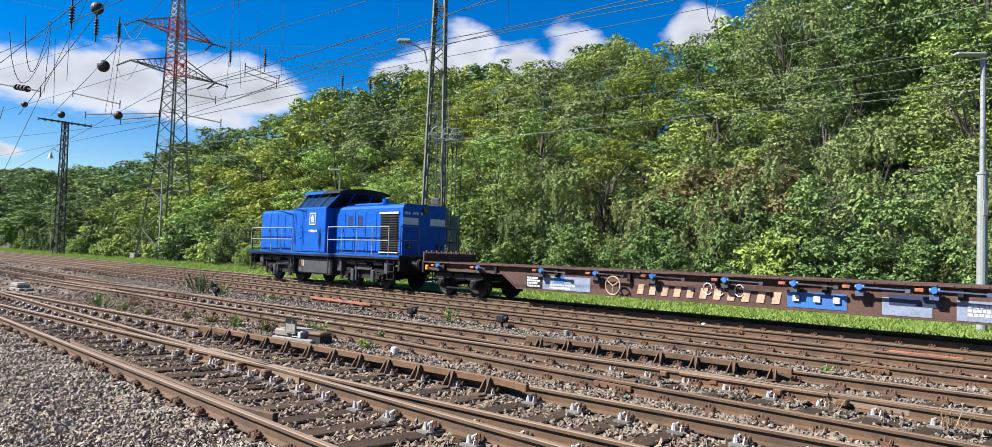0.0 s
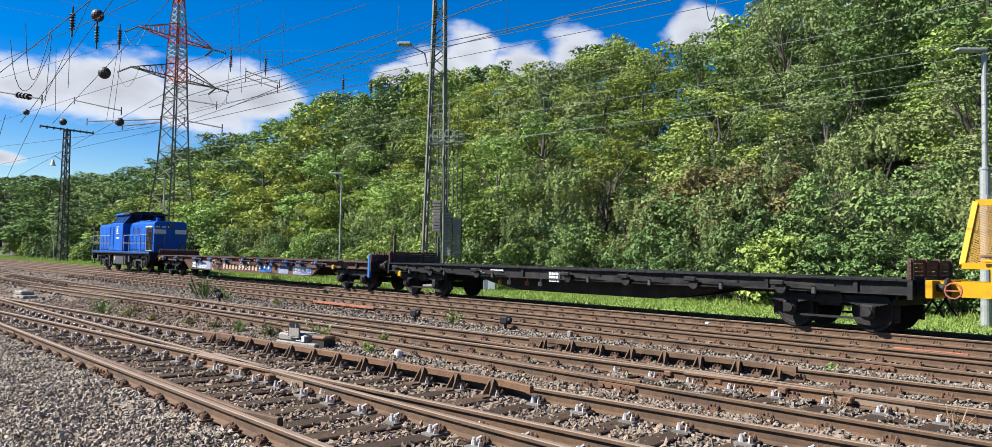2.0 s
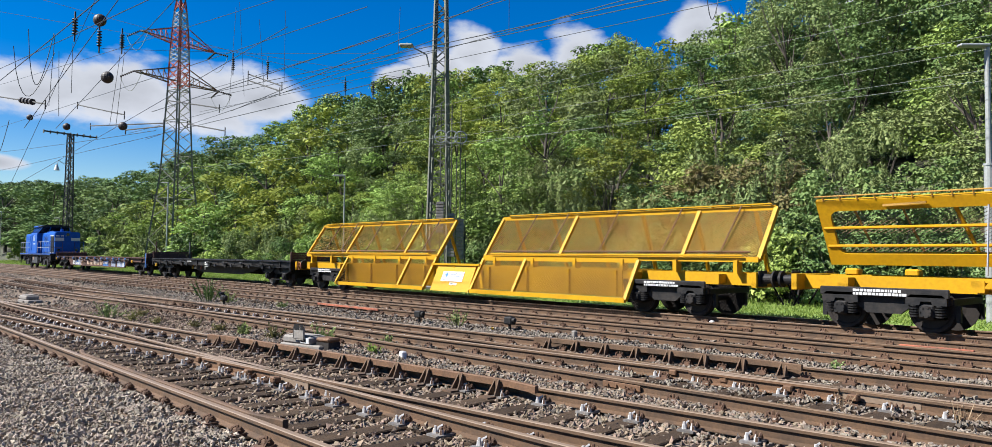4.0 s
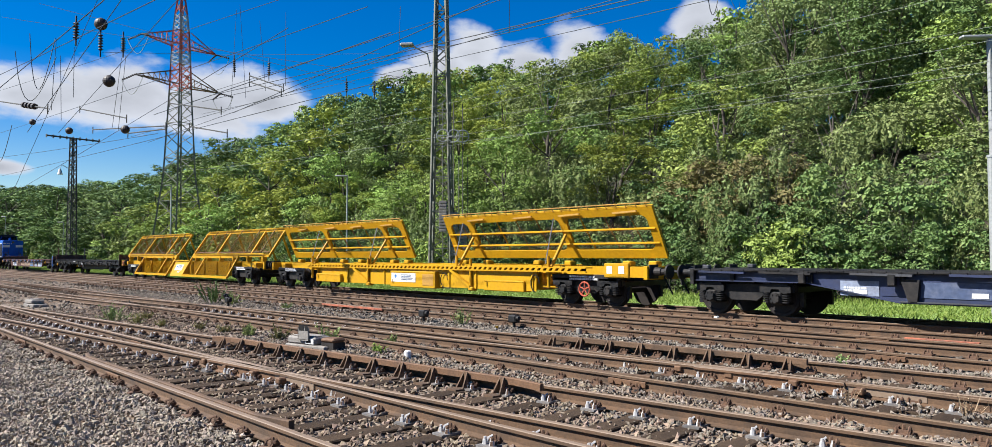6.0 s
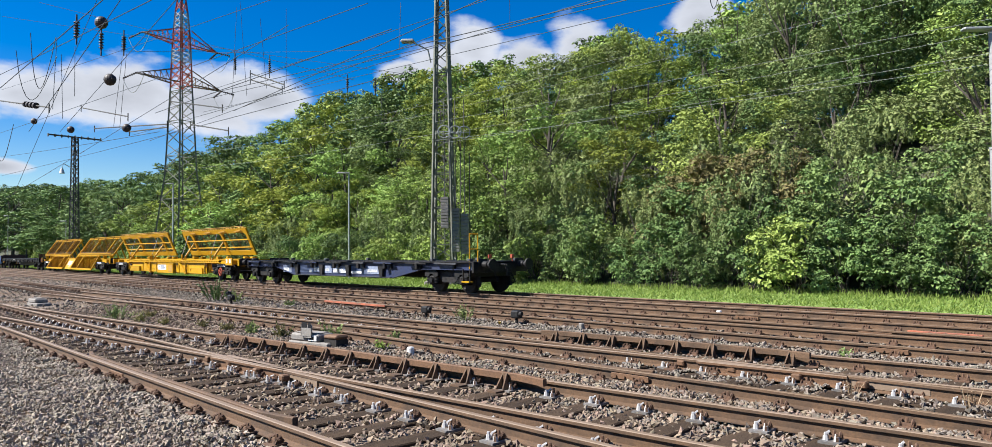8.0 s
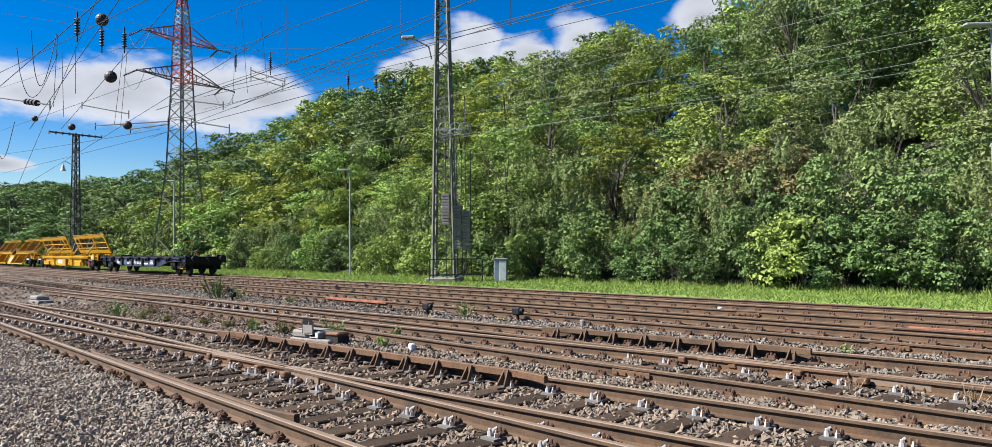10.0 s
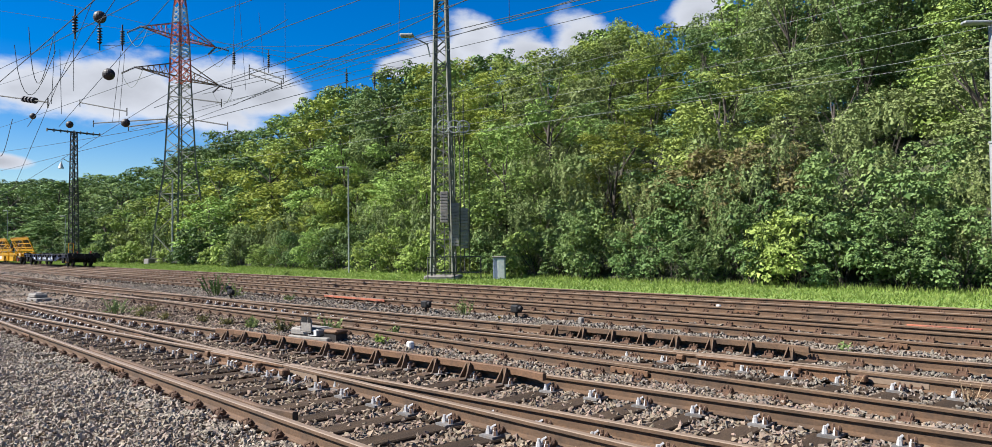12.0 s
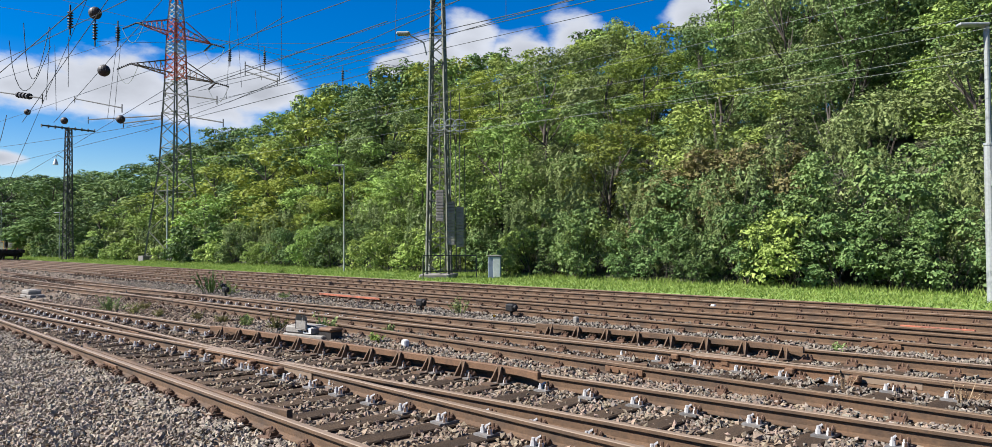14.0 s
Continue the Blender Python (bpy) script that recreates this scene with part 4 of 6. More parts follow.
    prof = [(-1.32, 3.98), (-1.3, 4.06), (-0.9, 4.16), (-0.3, 4.21), (0.3, 4.21), (0.9, 4.16), (1.3, 4.06), (1.32, 3.98)]
    # roof in two lengths: the front one blue, the rear one black
    for x0, x1, mt in ((4.95, 6.7, M_BLUE), (6.7, 8.15, M_BLACK)):
        bm = B()
        a = [bm.verts.new((x0, y, z)) for y, z in prof]
        b = [bm.verts.new((x1, y, z)) for y, z in prof]
        bm.faces.new(a)
        bm.faces.new(b[::-1])
        for i in range(8):
            bm.faces.new((a[i], b[i], b[(i + 1) % 8], a[(i + 1) % 8]))
        bmesh.ops.recalc_face_normals(bm, faces=bm.faces)
        part("cab_roof", bm, mt, cab)
    for s in (-1, 1):
        bm = box(B(), 4.75, 5.35, *sorted((s * 1.5, s * 1.512)), 1.5, 3.25, 0.01)
        rod(bm, (4.68, s * 1.55, 1.7), (4.68, s * 1.55, 3.1), 0.018, 6)
        rod(bm, (5.42, s * 1.55, 1.7), (5.42, s * 1.55, 3.1), 0.018, 6)
        for z in (2.0, 2.5):
            box(bm, 5.1, 5.25, *sorted((s * 1.512, s * 1.55)), z, z + 0.06)
        part("cab_door", bm, M_BLUE, cab)
    bm = box(B(), 5.95, 6.5, -1.508, -1.5, 2.6, 3.15, 0.02)
    part("emblem_frame", bm, M_WHITE, cab, "small white emblem panel")
    part("emblem", box(B(), 6.0, 6.45, -1.512, -1.507, 2.65, 3.1), M_BLUEMARK, cab)
    bm = box(B(), 6.12, 6.32, -1.516, -1.511, 2.72, 2.9)
    prism(bm, ((6.1, 2.9), (6.34, 2.9), (6.22, 3.05)), -1.516, -1.511)
    part("emblem_mark", bm, M_WHITE, cab)
    bm = B()
    bars_of_text(bm, 5.9, 2.38, 0.75, 1, 0.11, -1.505, rnd)
    part("number_bars", bm, M_WHITE, cab)
    # handrails along both walkways
    for s in (-1, 1):
        for x0, x1 in ((0.05, 4.3), (7.5, 12.1)):
            bm = B()
            y = s * 1.45
            for z in (1.95, 2.5):
                rod(bm, (x0, y, z), (x1, y, z), 0.02, 6)
            k = max(2, round((x1 - x0) / 1.1))
            for i in range(k + 1):
                x = x0 + (x1 - x0) * i / k
                rod(bm, (x, y, 1.38), (x, y, 2.5), 0.02, 6)
            part("handrail", bm, M_GALV if s < 0 else M_BLUE, car)
    for x in (0.06, 12.82):
        bm = B()
        for y in (-1.4, -0.5, 0.5, 1.4):
            rod(bm, (x, y, 1.38), (x, y, 2.5), 0.02, 6)
        for z in (1.95, 2.5):
            rod(bm, (x, -1.4, z), (x, -0.5, z), 0.02, 6)
            rod(bm, (x, 0.5, z), (x, 1.4, z), 0.02, 6)
        part("handrail", bm, M_BLUEDARK, car)
    # tank, steps, sandboxes
    bm = box(B(), 4.7, 7.6, -1.32, 1.32, 0.42, 1.15, 0.06)
    part("fuel_tank", bm, M_GREY, car, "dark grey fuel and battery box")
    part("warning_plate", box(B(), 5.0, 5.28, -1.33, -1.32, 0.75, 1.05), M_CREAM, car)
    for s in (-1, 1):
        for x in (0.3, 4.3, 7.8, 12.3):
            bm = B()
            for z in (0.42, 0.72, 1.02):
                box(bm, x - 0.22, x + 0.22, *sorted((s * 1.3, s * 1.5)), z, z + 0.03)
            for dx in (-0.22, 0.22):
                box(bm, x + dx - 0.02, x + dx + 0.02, *sorted((s * 1.42, s * 1.46)), 0.42, 1.25)
            part("steps", bm, M_BLACK, car)
        for x in (0.9, 3.9, 8.2, 11.7):
            part("sand_box", box(B(), x, x + 0.34, *sorted((s * 1.12, s * 1.36)), 0.62, 1.18, 0.03), M_GREY, car)
    for xc in (2.9, 9.9):
        ob = bogie(car, xc, 2.3, 0.5, M_BLACK, "coil")
        bm = B()
        for s in (-1, 1):
            for x in (-1.15, 0, 1.15):
                rod(bm, (x - 0.45, s * 1.16, 0.3), (x - 0.45, s * 1.16, 0.86), 0.07, 8)
            box(bm, -0.6, 0.6, *sorted((s * 1.06, s * 1.2)), 0.72, 0.98, 0.03)
            for x in (-0.75, 0.75):
                box(bm, x - 0.1, x + 0.12, *sorted((s * 1.08, s * 1.22)), 0.25, 0.75, 0.03)
        part("brake_rigging", bm, M_GREY, ob)
    buffers(car, 0, -1)
    buffers(car, L, 1)
    CARS.append((car, -37.0))


# -- flat wagons --
def sill_profile(L, ends, kink0, kink1, top, shallow, deep):
    return ((0, shallow), (ends, shallow), (kink0, deep), (L - kink0, deep), (L - ends, shallow), (L, shallow), (L, top), (0, top))


def flat_wagon(name, label, s0, L, top, ends, kink0, shallow, deep, mat, bogies, style, deck_mat, sill_y=1.28):
    car = thing(name, label, "flat wagon")
    for s in (-1, 1):
        bm = prism(B(), sill_profile(L, ends, kink0, 0, top - 0.06, shallow, deep), *sorted((s * sill_y, s * (sill_y - 0.03))))
        flanges = []
        for a, b in (((0, shallow), (ends, shallow)), ((ends, shallow), (kink0, deep)), ((kink0, deep), (L - kink0, deep)), ((L - kink0, deep), (L - ends, shallow)), ((L - ends, shallow), (L, shallow))):
            flanges.append(bar(B(), (a[0], s * (sill_y + 0.02), a[1]), (b[0], s * (sill_y + 0.02), b[1]), 0.12, 0.025))
        sill = part("side_sill", bm, mat, car)
        for q in flanges:
            part("flange", q, mat, sill)
    bm = B()
    n = int(L / 0.31)
    box(bm, 0, L, -1.27, 1.27, top - 0.06, top - 0.03)
    deck = part("deck", bm, deck_mat, car)
    pb = box(B(), 0.006, L / n - 0.006, -1.3, 1.3, -0.03, 0.012, 0.004)
    pm = bpy.data.meshes.new("plank")
    pb.to_mesh(pm)
    pb.free()
    pm.materials.append(deck_mat)
    for i in range(n):
        mesh_part("plank", pm, None, deck, "", Matrix.Translation((i * L / n, random.uniform(-0.006, 0.006), top - 0.012 + random.uniform(-0.005, 0.005))))
    bm = box(B(), 0, 0.1, -1.3, 1.3, shallow - 0.1, top)
    box(bm, L - 0.1, L, -1.3, 1.3, shallow - 0.1, top)
    for x in np.linspace(1.2, L - 1.2, 9):
        box(bm, x - 0.05, x + 0.05, -1.25, 1.25, shallow, top - 0.06)
    box(bm, 0.1, L - 0.1, -0.25, 0.25, shallow - 0.12, top - 0.06)
    box(bm, ends + 0.6, L - ends - 0.6, -0.2, 0.2, max(deep, 0.5), top - 0.1)
    rod(bm, (L * 0.42, 0.5, 0.72), (L * 0.48, 0.5, 0.72), 0.2, 14)
    part("centre_frame", bm, M_BLACK, car)
    for xc in bogies:
        bogie(car, xc, 1.8, 0.46, M_BLACK, style)
    buffers(car, 0, -1)
    buffers(car, L, 1)
    CARS.append((car, s0))
    return car


def ratchet(car, x, y, z, arm, mat=M_BLUEMARK):
    """A lashing winch below the deck edge with its lever arm."""
    bm = rod(B(), (x, y, z), (x, y - 0.1, z), 0.07, 12)
    rod(bm, (x - 0.1, y - 0.03, z), (x + 0.1, y - 0.03, z), 0.05, 8)
    ob = part("lashing_winch", bm, mat, car, "blue lashing winch")
    bm = bar(B(), (x, y - 0.07, z), (x + arm, y - 0.07, z - 0.03), 0.05, 0.03)
    box(bm, x + arm * 0.9, x + arm, y - 0.1, y - 0.05, z - 0.08, z)
    box(bm, x - 0.1, x + 0.08, y - 0.05, y + 0.1, z - 0.2, z - 0.09)
    part("lever", bm, M_LIGHTBLUE if arm > 0.8 and int(x) % 2 else M_GREY, ob)


def build_brown_wagon():
    L = 24.6
    car = flat_wagon("flat_wagon", "long rusty brown four-axle flat wagon with blue lashing winches", -22.9, L, 1.2, 4.3, 5.0, 0.9, 0.46, M_BROWN, (1.8, 22.8), "leaf", M_BROWN, 1.15)
    rnd = random.Random(8)
    y = -1.18
    for x in (1.0, 3.2, 6.2, 8.4, 10.4, 12.6, 14.4, 15.9, 17.4, 18.8, 20.2):
        ratchet(car, x, -1.3, 1.08, 1.05 if x > 6 else 0.4)
        bm = box(B(), x - 0.38, x - 0.2, -1.38, -1.3, 1.03, 1.11, 0.015)
        part("strap_hook", bm, M_ORANGE, car)
    # painted panels on the deep sill
    plate(car, "data_panel", 5.35, 6.05, 0.5, 0.9, y + 0.028, M_BLACK)
    bm = B()
    bars_of_text(bm, 5.4, 0.86, 0.6, 4, 0.06, y + 0.019, rnd)
    part("data_lettering", bm, M_WHITE, car)
    plate(car, "data_panel", 6.1, 8.05, 0.5, 0.92, y + 0.028, M_PALEBLUE)
    plate(car, "blue_patch", 6.6, 7.0, 0.72, 0.92, y + 0.02, M_BLUEMARK)
    bm = B()
    bars_of_text(bm, 6.4, 0.68, 1.2, 2, 0.06, y + 0.019, rnd)
    part("data_lettering", bm, M_WHITE, car)
    # slanted cream shapes in place of the maker's mark
    for i in range(11):
        x = 9.75 + i * 0.4
        bm = prism(B(), ((x, 0.56), (x + 0.2, 0.56), (x + 0.26, 0.84), (x + 0.06, 0.84)), y + 0.014, y + 0.024)
        box(bm, x + 0.02, x + 0.05, y + 0.02, y + 0.03, 0.6, 0.7)
        part("mark_shape", bm, M_CREAM, car, "slanted cream painted shape")
    bm = B()
    for x in (12.0, 12.35, 12.9):
        bm = tube(B(), [(x + 0.13 * math.cos(k * 0.628), y + 0.012, 0.82 + 0.15 * math.sin(k * 0.628)) for k in range(10)], 0.016, 5)
        part("paint_scrawl", bm, M_WHITE, car, "white sprayed ring")
    plate(car, "blue_panel", 14.15, 15.55, 0.52, 0.88, y + 0.028, M_BLUEMARK)
    for x in (14.3, 14.8, 15.25):
        part("brake_handle", box(B(), x, x + 0.16, y - 0.03, y + 0.02, 0.66, 0.8, 0.01), M_WHITE, car)
    plate(car, "grey_panel", 16.3, 17.3, 0.5, 0.88, y + 0.028, M_PALEBLUE)
    plate(car, "dark_blue_panel", 16.45, 17.5, 0.72, 0.95, y + 0.02, M_BLUEDARK)
    plate(car, "load_table", 18.95, 19.5, 0.5, 0.88, y + 0.026, M_BLUEMARK)
    bm = B()
    bars_of_text(bm, 19.0, 0.85, 0.45, 5, 0.05, y + 0.017, rnd)
    part("load_lettering", bm, M_WHITE, car)
    plate(car, "pale_panel", 17.75, 18.93, 0.49, 0.9, y + 0.028, M_PALEBLUE)
    bm = B()
    bars_of_text(bm, 17.95, 0.82, 0.6, 3, 0.06, y + 0.019, rnd)
    part("data_lettering", bm, M_WHITE, car)
    # handwheel
    bm = B()
    for k in range(16):
        a0, a1 = k * math.pi / 8, (k + 1) * math.pi / 8
        rod(bm, (9.1 + 0.26 * math.cos(a0), -1.42, 0.76 + 0.26 * math.sin(a0)), (9.1 + 0.26 * math.cos(a1), -1.42, 0.76 + 0.26 * math.sin(a1)), 0.022, 6)
    for k in range(3):
        a = k * 2.094 + 0.5
        rod(bm, (9.1, -1.42, 0.76), (9.1 + 0.26 * math.cos(a), -1.42, 0.76 + 0.26 * math.sin(a)), 0.018, 6)
    rod(bm, (9.1, -1.42, 0.76), (9.1, -1.25, 0.76), 0.03, 8)
    part("hand_brake_wheel", bm, M_CREAM, car, "cream hand brake wheel")
    # end racks
    for x in (0.05, L - 0.05):
        bm = box(B(), x - 0.03, x + 0.03, -1.28, 1.28, 1.2, 1.5)
        flap = part("end_flap", bm, M_BROWN, car, "rusty toothed end flap")
        for k in range(22):
            yy = -1.25 + k * 2.5 / 21
            part("flap_tooth", box(B(), x - 0.045, x + 0.045, yy - 0.02, yy + 0.02, 1.2, 1.56 + 0.05 * (k % 2)), M_BROWN, flap)
    bm = box(B(), L - 0.22, L - 0.08, -1.32, -1.22, 0.55, 1.5, 0.02)
    part("corner_post", bm, M_BLUEMARK, car, "blue painted corner post")
    part("yellow_hook", box(B(), 0.25, 0.42, -1.36, -1.28, 0.88, 1.08, 0.03), M_YELLOW, car)
    part("yellow_hook", box(B(), L - 3.0, L - 2.82, -1.36, -1.28, 0.82, 1.02, 0.03), M_YELLOW, car)


def build_black_wagon():
    L = 19.3
    car = flat_wagon("flat_wagon", "grimy black four-axle flat wagon with stake arms and end board", 2.9, L, 1.2, 4.0, 6.0, 0.88, 0.86, M_BLACK, (1.9, 17.4), "leaf", M_BLACK, 1.2)
    rnd = random.Random(3)
    for s in (-1, 1):
        bm = prism(B(), ((4.4, 0.88), (5.4, 0.62), (6.8, 0.42), (12.4, 0.42), (13.8, 0.62), (14.9, 0.88)), *sorted((s * 0.55, s * 0.6)))
        part("truss_sill", bm, M_BLACK, car)
    for x in (0.5, 2.6, 5.2, 9.4, 11.6, 13.8, 16.2):
        bm = bar(B(), (x, -1.36, 1.06), (x + 1.5, -1.36, 1.02), 0.07, 0.05)
        box(bm, x - 0.05, x + 0.3, -1.42, -1.3, 0.98, 1.1, 0.02)
        rod(bm, (x + 0.2, -1.36, 0.92), (x + 0.2, -1.3, 0.92), 0.14, 12)
        part("stake_arm", bm, M_BLACK, car, "black hinged side stake")
        part("stake_pocket", box(B(), x + 0.95, x + 1.05, -1.36, -1.28, 0.8, 0.98, 0.02), M_GREY, car)
    plate(car, "data_panel", 8.7, 9.2, 0.78, 1.1, -1.232, M_GREY)
    bm = B()
    bars_of_text(bm, 8.74, 1.06, 0.42, 3, 0.075, -1.241, rnd)
    bars_of_text(bm, 6.0, 1.1, 0.7, 1, 0.07, -1.232, rnd)
    bars_of_text(bm, 5.2, 1.06, 0.4, 2, 0.06, -1.232, rnd)
    part("data_lettering", bm, M_WHITE, car)
    for x, mt in ((6.1, M_YELLOW), (6.55, M_WHITE), (7.4, M_ORANGE), (8.0, M_WHITE)):
        bm = box(B(), x, x + 0.14, -1.0, -0.92, 0.6, 0.74, 0.02)
        rod(bm, (x + 0.07, -0.95, 0.7), (x + 0.07, -0.9, 0.9), 0.02, 6)
        part("brake_handle", bm, mt, car)
    for x in (0.06, L - 0.06):
        bm = B()
        for k in range(5):
            box(bm, x - 0.03, x + 0.03, -1.28, 1.28, 1.21 + k * 0.085, 1.285 + k * 0.085)
        for yy in (-1.2, -0.4, 0.4, 1.2):
            box(bm, x - 0.06, x + 0.06, yy - 0.04, yy + 0.04, 1.15, 1.66)
        part("end_board", bm, M_BROWN, car, "brown plank end board")
    for yy, mt in ((-1.1, M_BROWN), (1.1, M_GREY)):
        part("end_stanchion", box(B(), 0.1, 0.18, yy - 0.04, yy + 0.04, 1.2, 2.3), mt, car)
    part("yellow_hook", box(B(), 0.75, 0.95, -1.36, -1.28, 0.68, 0.9, 0.03), M_YELLOW, car)


def build_blue_wagon():
    L = 18.6
    car = flat_wagon("flat_wagon", "dark blue and black container flat wagon with dropped centre sill", 71.8, L, 1.15, 3.1, 5.2, 0.86, 0.48, M_BLUEDARK, (1.4, 16.85), "coil", M_BLACK, 1.17)
    rnd = random.Random(12)
    cols = (M_PALEBLUE, M_BLUEDARK, M_LIGHTBLUE, M_PALEBLUE, M_PALEBLUE, M_PALEBLUE, M_LIGHTBLUE, M_PALEBLUE)
    spans = ((3.9, 4.75), (4.8, 5.35), (5.6, 6.9), (6.95, 7.7), (7.9, 8.6), (8.7, 10.0), (10.2, 11.5), (11.5, 12.6))
    for i, (x0, x1) in enumerate(spans):
        plate(car, "painted_panel", x0, x1, 0.6 + 0.02 * (i % 2), 0.93, -1.178, cols[i], "dirt-streaked painted panel")
        if i in (1, 2, 6):
            continue
        bm = B()
        bars_of_text(bm, x0 + 0.08, 0.8, (x1 - x0) * 0.7, 2, 0.045, -1.187, rnd)
        part("data_lettering", bm, M_WHITE, car)
    for x0, x1, z in ((4.2, 4.5, 0.64), (6.55, 6.85, 0.63), (8.75, 9.3, 0.64), (9.4, 9.9, 0.63), (10.3, 11.1, 0.62)):
        plate(car, "paper_label", x0, x1, z, z + 0.1, -1.187, M_WHITE, "pale paper label")
    part("lower_flange", box(B(), 5.2, 13.4, -1.29, -1.17, 0.495, 0.515), M_GREY, car, "pale dusty lower flange")
    for x in (5.45, 7.8, 10.1, 12.7):
        part("web_bracket", prism(B(), ((x - 0.07, 0.5), (x + 0.1, 0.5), (x + 0.16, 0.98), (x - 0.22, 0.98)), -1.29, -1.18), M_BLACK, car)
    for x in (3.0, 5.0, 7.0, 9.0, 11.0, 13.0, 15.2):
        bm = box(B(), x, x + 0.16, -1.4, -1.28, 0.84, 1.1, 0.02)
        box(bm, x - 0.06, x + 0.22, -1.34, -1.28, 1.02, 1.12, 0.01)
        part("winch_bracket", bm, M_BLACK, car)
    for x in (0.3, 2.0, 4.2, 6.2, 8.4, 10.2, 12.3, 14.6, 16.4):
        bm = bar(B(), (x, -1.34, 1.09), (x + 1.3, -1.34, 1.07), 0.09, 0.05)
        part("folding_stake", bm, (M_BLUEDARK, M_GREY, M_BLACK)[int(x) % 3], car)
    for x in (L - 2.6, L - 0.4, 0.4, 8.0):
        for s in (-1, 1):
            part("container_pin", box(B(), x - 0.09, x + 0.09, s * 1.12 - 0.09, s * 1.12 + 0.09, 1.15, 1.26, 0.02), M_GREY, car)
    bm = B()
    for y in (-1.18, -0.8):
        rod(bm, (L - 0.35, y, 0.75), (L - 0.35, y, 2.14), 0.025, 8)
    rod(bm, (L - 0.35, -1.18, 2.14), (L - 0.35, -0.8, 2.14), 0.025, 8)
    rod(bm, (L - 0.35, -1.18, 1.6), (L - 0.35, -0.8, 1.6), 0.02, 8)
    part("grab_hoop", bm, M_YELLOW, car, "yellow shunter's grab hoop")
    bm = B()
    box(bm, L - 0.55, L - 0.15, -1.4, -1.2, 0.42, 0.46)
    part("step", bm, M_YELLOW, car)
    bm = B()
    for x in (L - 0.55, L - 0.17):
        box(bm, x, x + 0.03, -1.36, -1.32, 0.42, 0.9)
    part("step_hanger", bm, M_BLACK, car)
    for y in (-0.55, 0.55):
        bm = rod(B(), (L + 0.01, y, 1.15), (L + 0.01, y, 1.32), 0.02, 6)
        box(bm, L - 0.03, L + 0.05, y - 0.06, y + 0.06, 1.26, 1.4, 0.01)
        part("tail_marker", bm, M_RED, car, "small red tail marker")


def frame_panel(car, name, x0, x1, p0, p1, mesh, xs, mids, fr=0.11, mat=M_YELLOW, infill=M_YELLOWDIRT, cell=0.055, wire=0.0092):
    """A steel-framed panel between two edges p0 and p1 given as (y, z), with stiles at xs and rails at mids, and expanded-metal infill."""
    P = lambda x, u: Vector((x, p0[0] + (p1[0] - p0[0]) * u, p0[1] + (p1[1] - p0[1]) * u))
    bm = B()
    for u in (0.0, 1.0):
        bar(bm, P(x0, u), P(x1, u), fr, fr * 1.2)
    for x in (x0, x1, *xs):
        bar(bm, P(x, 0), P(x, 1), fr, fr)
    ob = part(name, bm, mat, car)
    for u in mids:
        part("cross_rail", rod(B(), P(x0, u), P(x1, u), 0.03, 6), mat, ob)
    if mesh:
        bm = B()
        n = (P(0, 1) - P(0, 0))
        H = n.length
        W = x1 - x0
        k = n.normalized()
        up = Vector((1, 0, 0)).cross(k)

        def strip(a, b):
            a3 = Vector((x0 + a[0], p0[0], p0[1])) + k * a[1]
            b3 = Vector((x0 + b[0], p0[0], p0[1])) + k * b[1]
            side = (b3 - a3).cross(up).normalized() * wire
            th = up * 0.008
            vs = [bm.verts.new(q) for q in (a3 - side - th, a3 + side + th, b3 + side + th, b3 - side - th)]
            bm.faces.new(vs)
        step = cell * 1.9
        slope = 0.55
        i = -H / slope
        while i < W:
            for flip in (0, 1):
                a, b = [i, 0.0], [i + H / slope, H]
                if a[0] < 0:
                    a = [0.0, -i * slope]
                if b[0] > W:
                    b = [W, (W - i) * slope]
                if b[0] > a[0] + 0.02:
                    if flip:
                        a, b = [W - a[0], a[1]], [W - b[0], b[1]]
                    strip(a, b)
            i += step
        part("mesh_infill", bm, infill, ob, "diamond pattern expanded metal mesh")
    return ob


def yellow_frame(car, L, bogies):
    """Main girder, end beams and side plates common to both yellow wagons."""
    bm = box(B(), 0.0, 0.14, -1.15, 1.15, 0.82, 1.2, 0.01)
    box(bm, L - 0.14, L, -1.15, 1.15, 0.82, 1.2, 0.01)
    for s in (-1, 1):
        box(bm, 0.1, L - 0.1, *sorted((s * 0.62, s * 0.74)), 0.86, 1.18)
        box(bm, 4.3, L - 4.3, *sorted((s * 0.95, s * 1.0)), 0.42, 1.2)
        for x in np.linspace(4.5, L - 4.5, 9):
            box(bm, x - 0.04, x + 0.04, *sorted((s * 1.0, s * 1.09)), 0.42, 1.16)
    box(bm, 4.3, L - 4.3, -0.95, 0.95, 0.4, 0.44)
    for x in (1.2, 3.9, L - 3.9, L - 1.2):
        box(bm, x - 0.12, x + 0.12, -1.1, 1.1, 0.9, 1.14)
    part("main_frame", bm, M_YELLOW, car)
    for xc in bogies:
        ob = bogie(car, xc, 1.8, 0.46, M_BLACK, "coil")
        bm = box(B(), -1.35, 1.35, -1.16, -1.1, 0.74, 0.94, 0.02)
        part("lettered_beam", bm, M_BLACK, ob)
        bm = B()
        bars_of_text(bm, -0.6, 0.9, 1.2, 2, 0.055, -1.161, random.Random(2))
        part("beam_lettering", bm, M_WHITE, ob)
    buffers(car, 0, -1)
    buffers(car, L, 1)


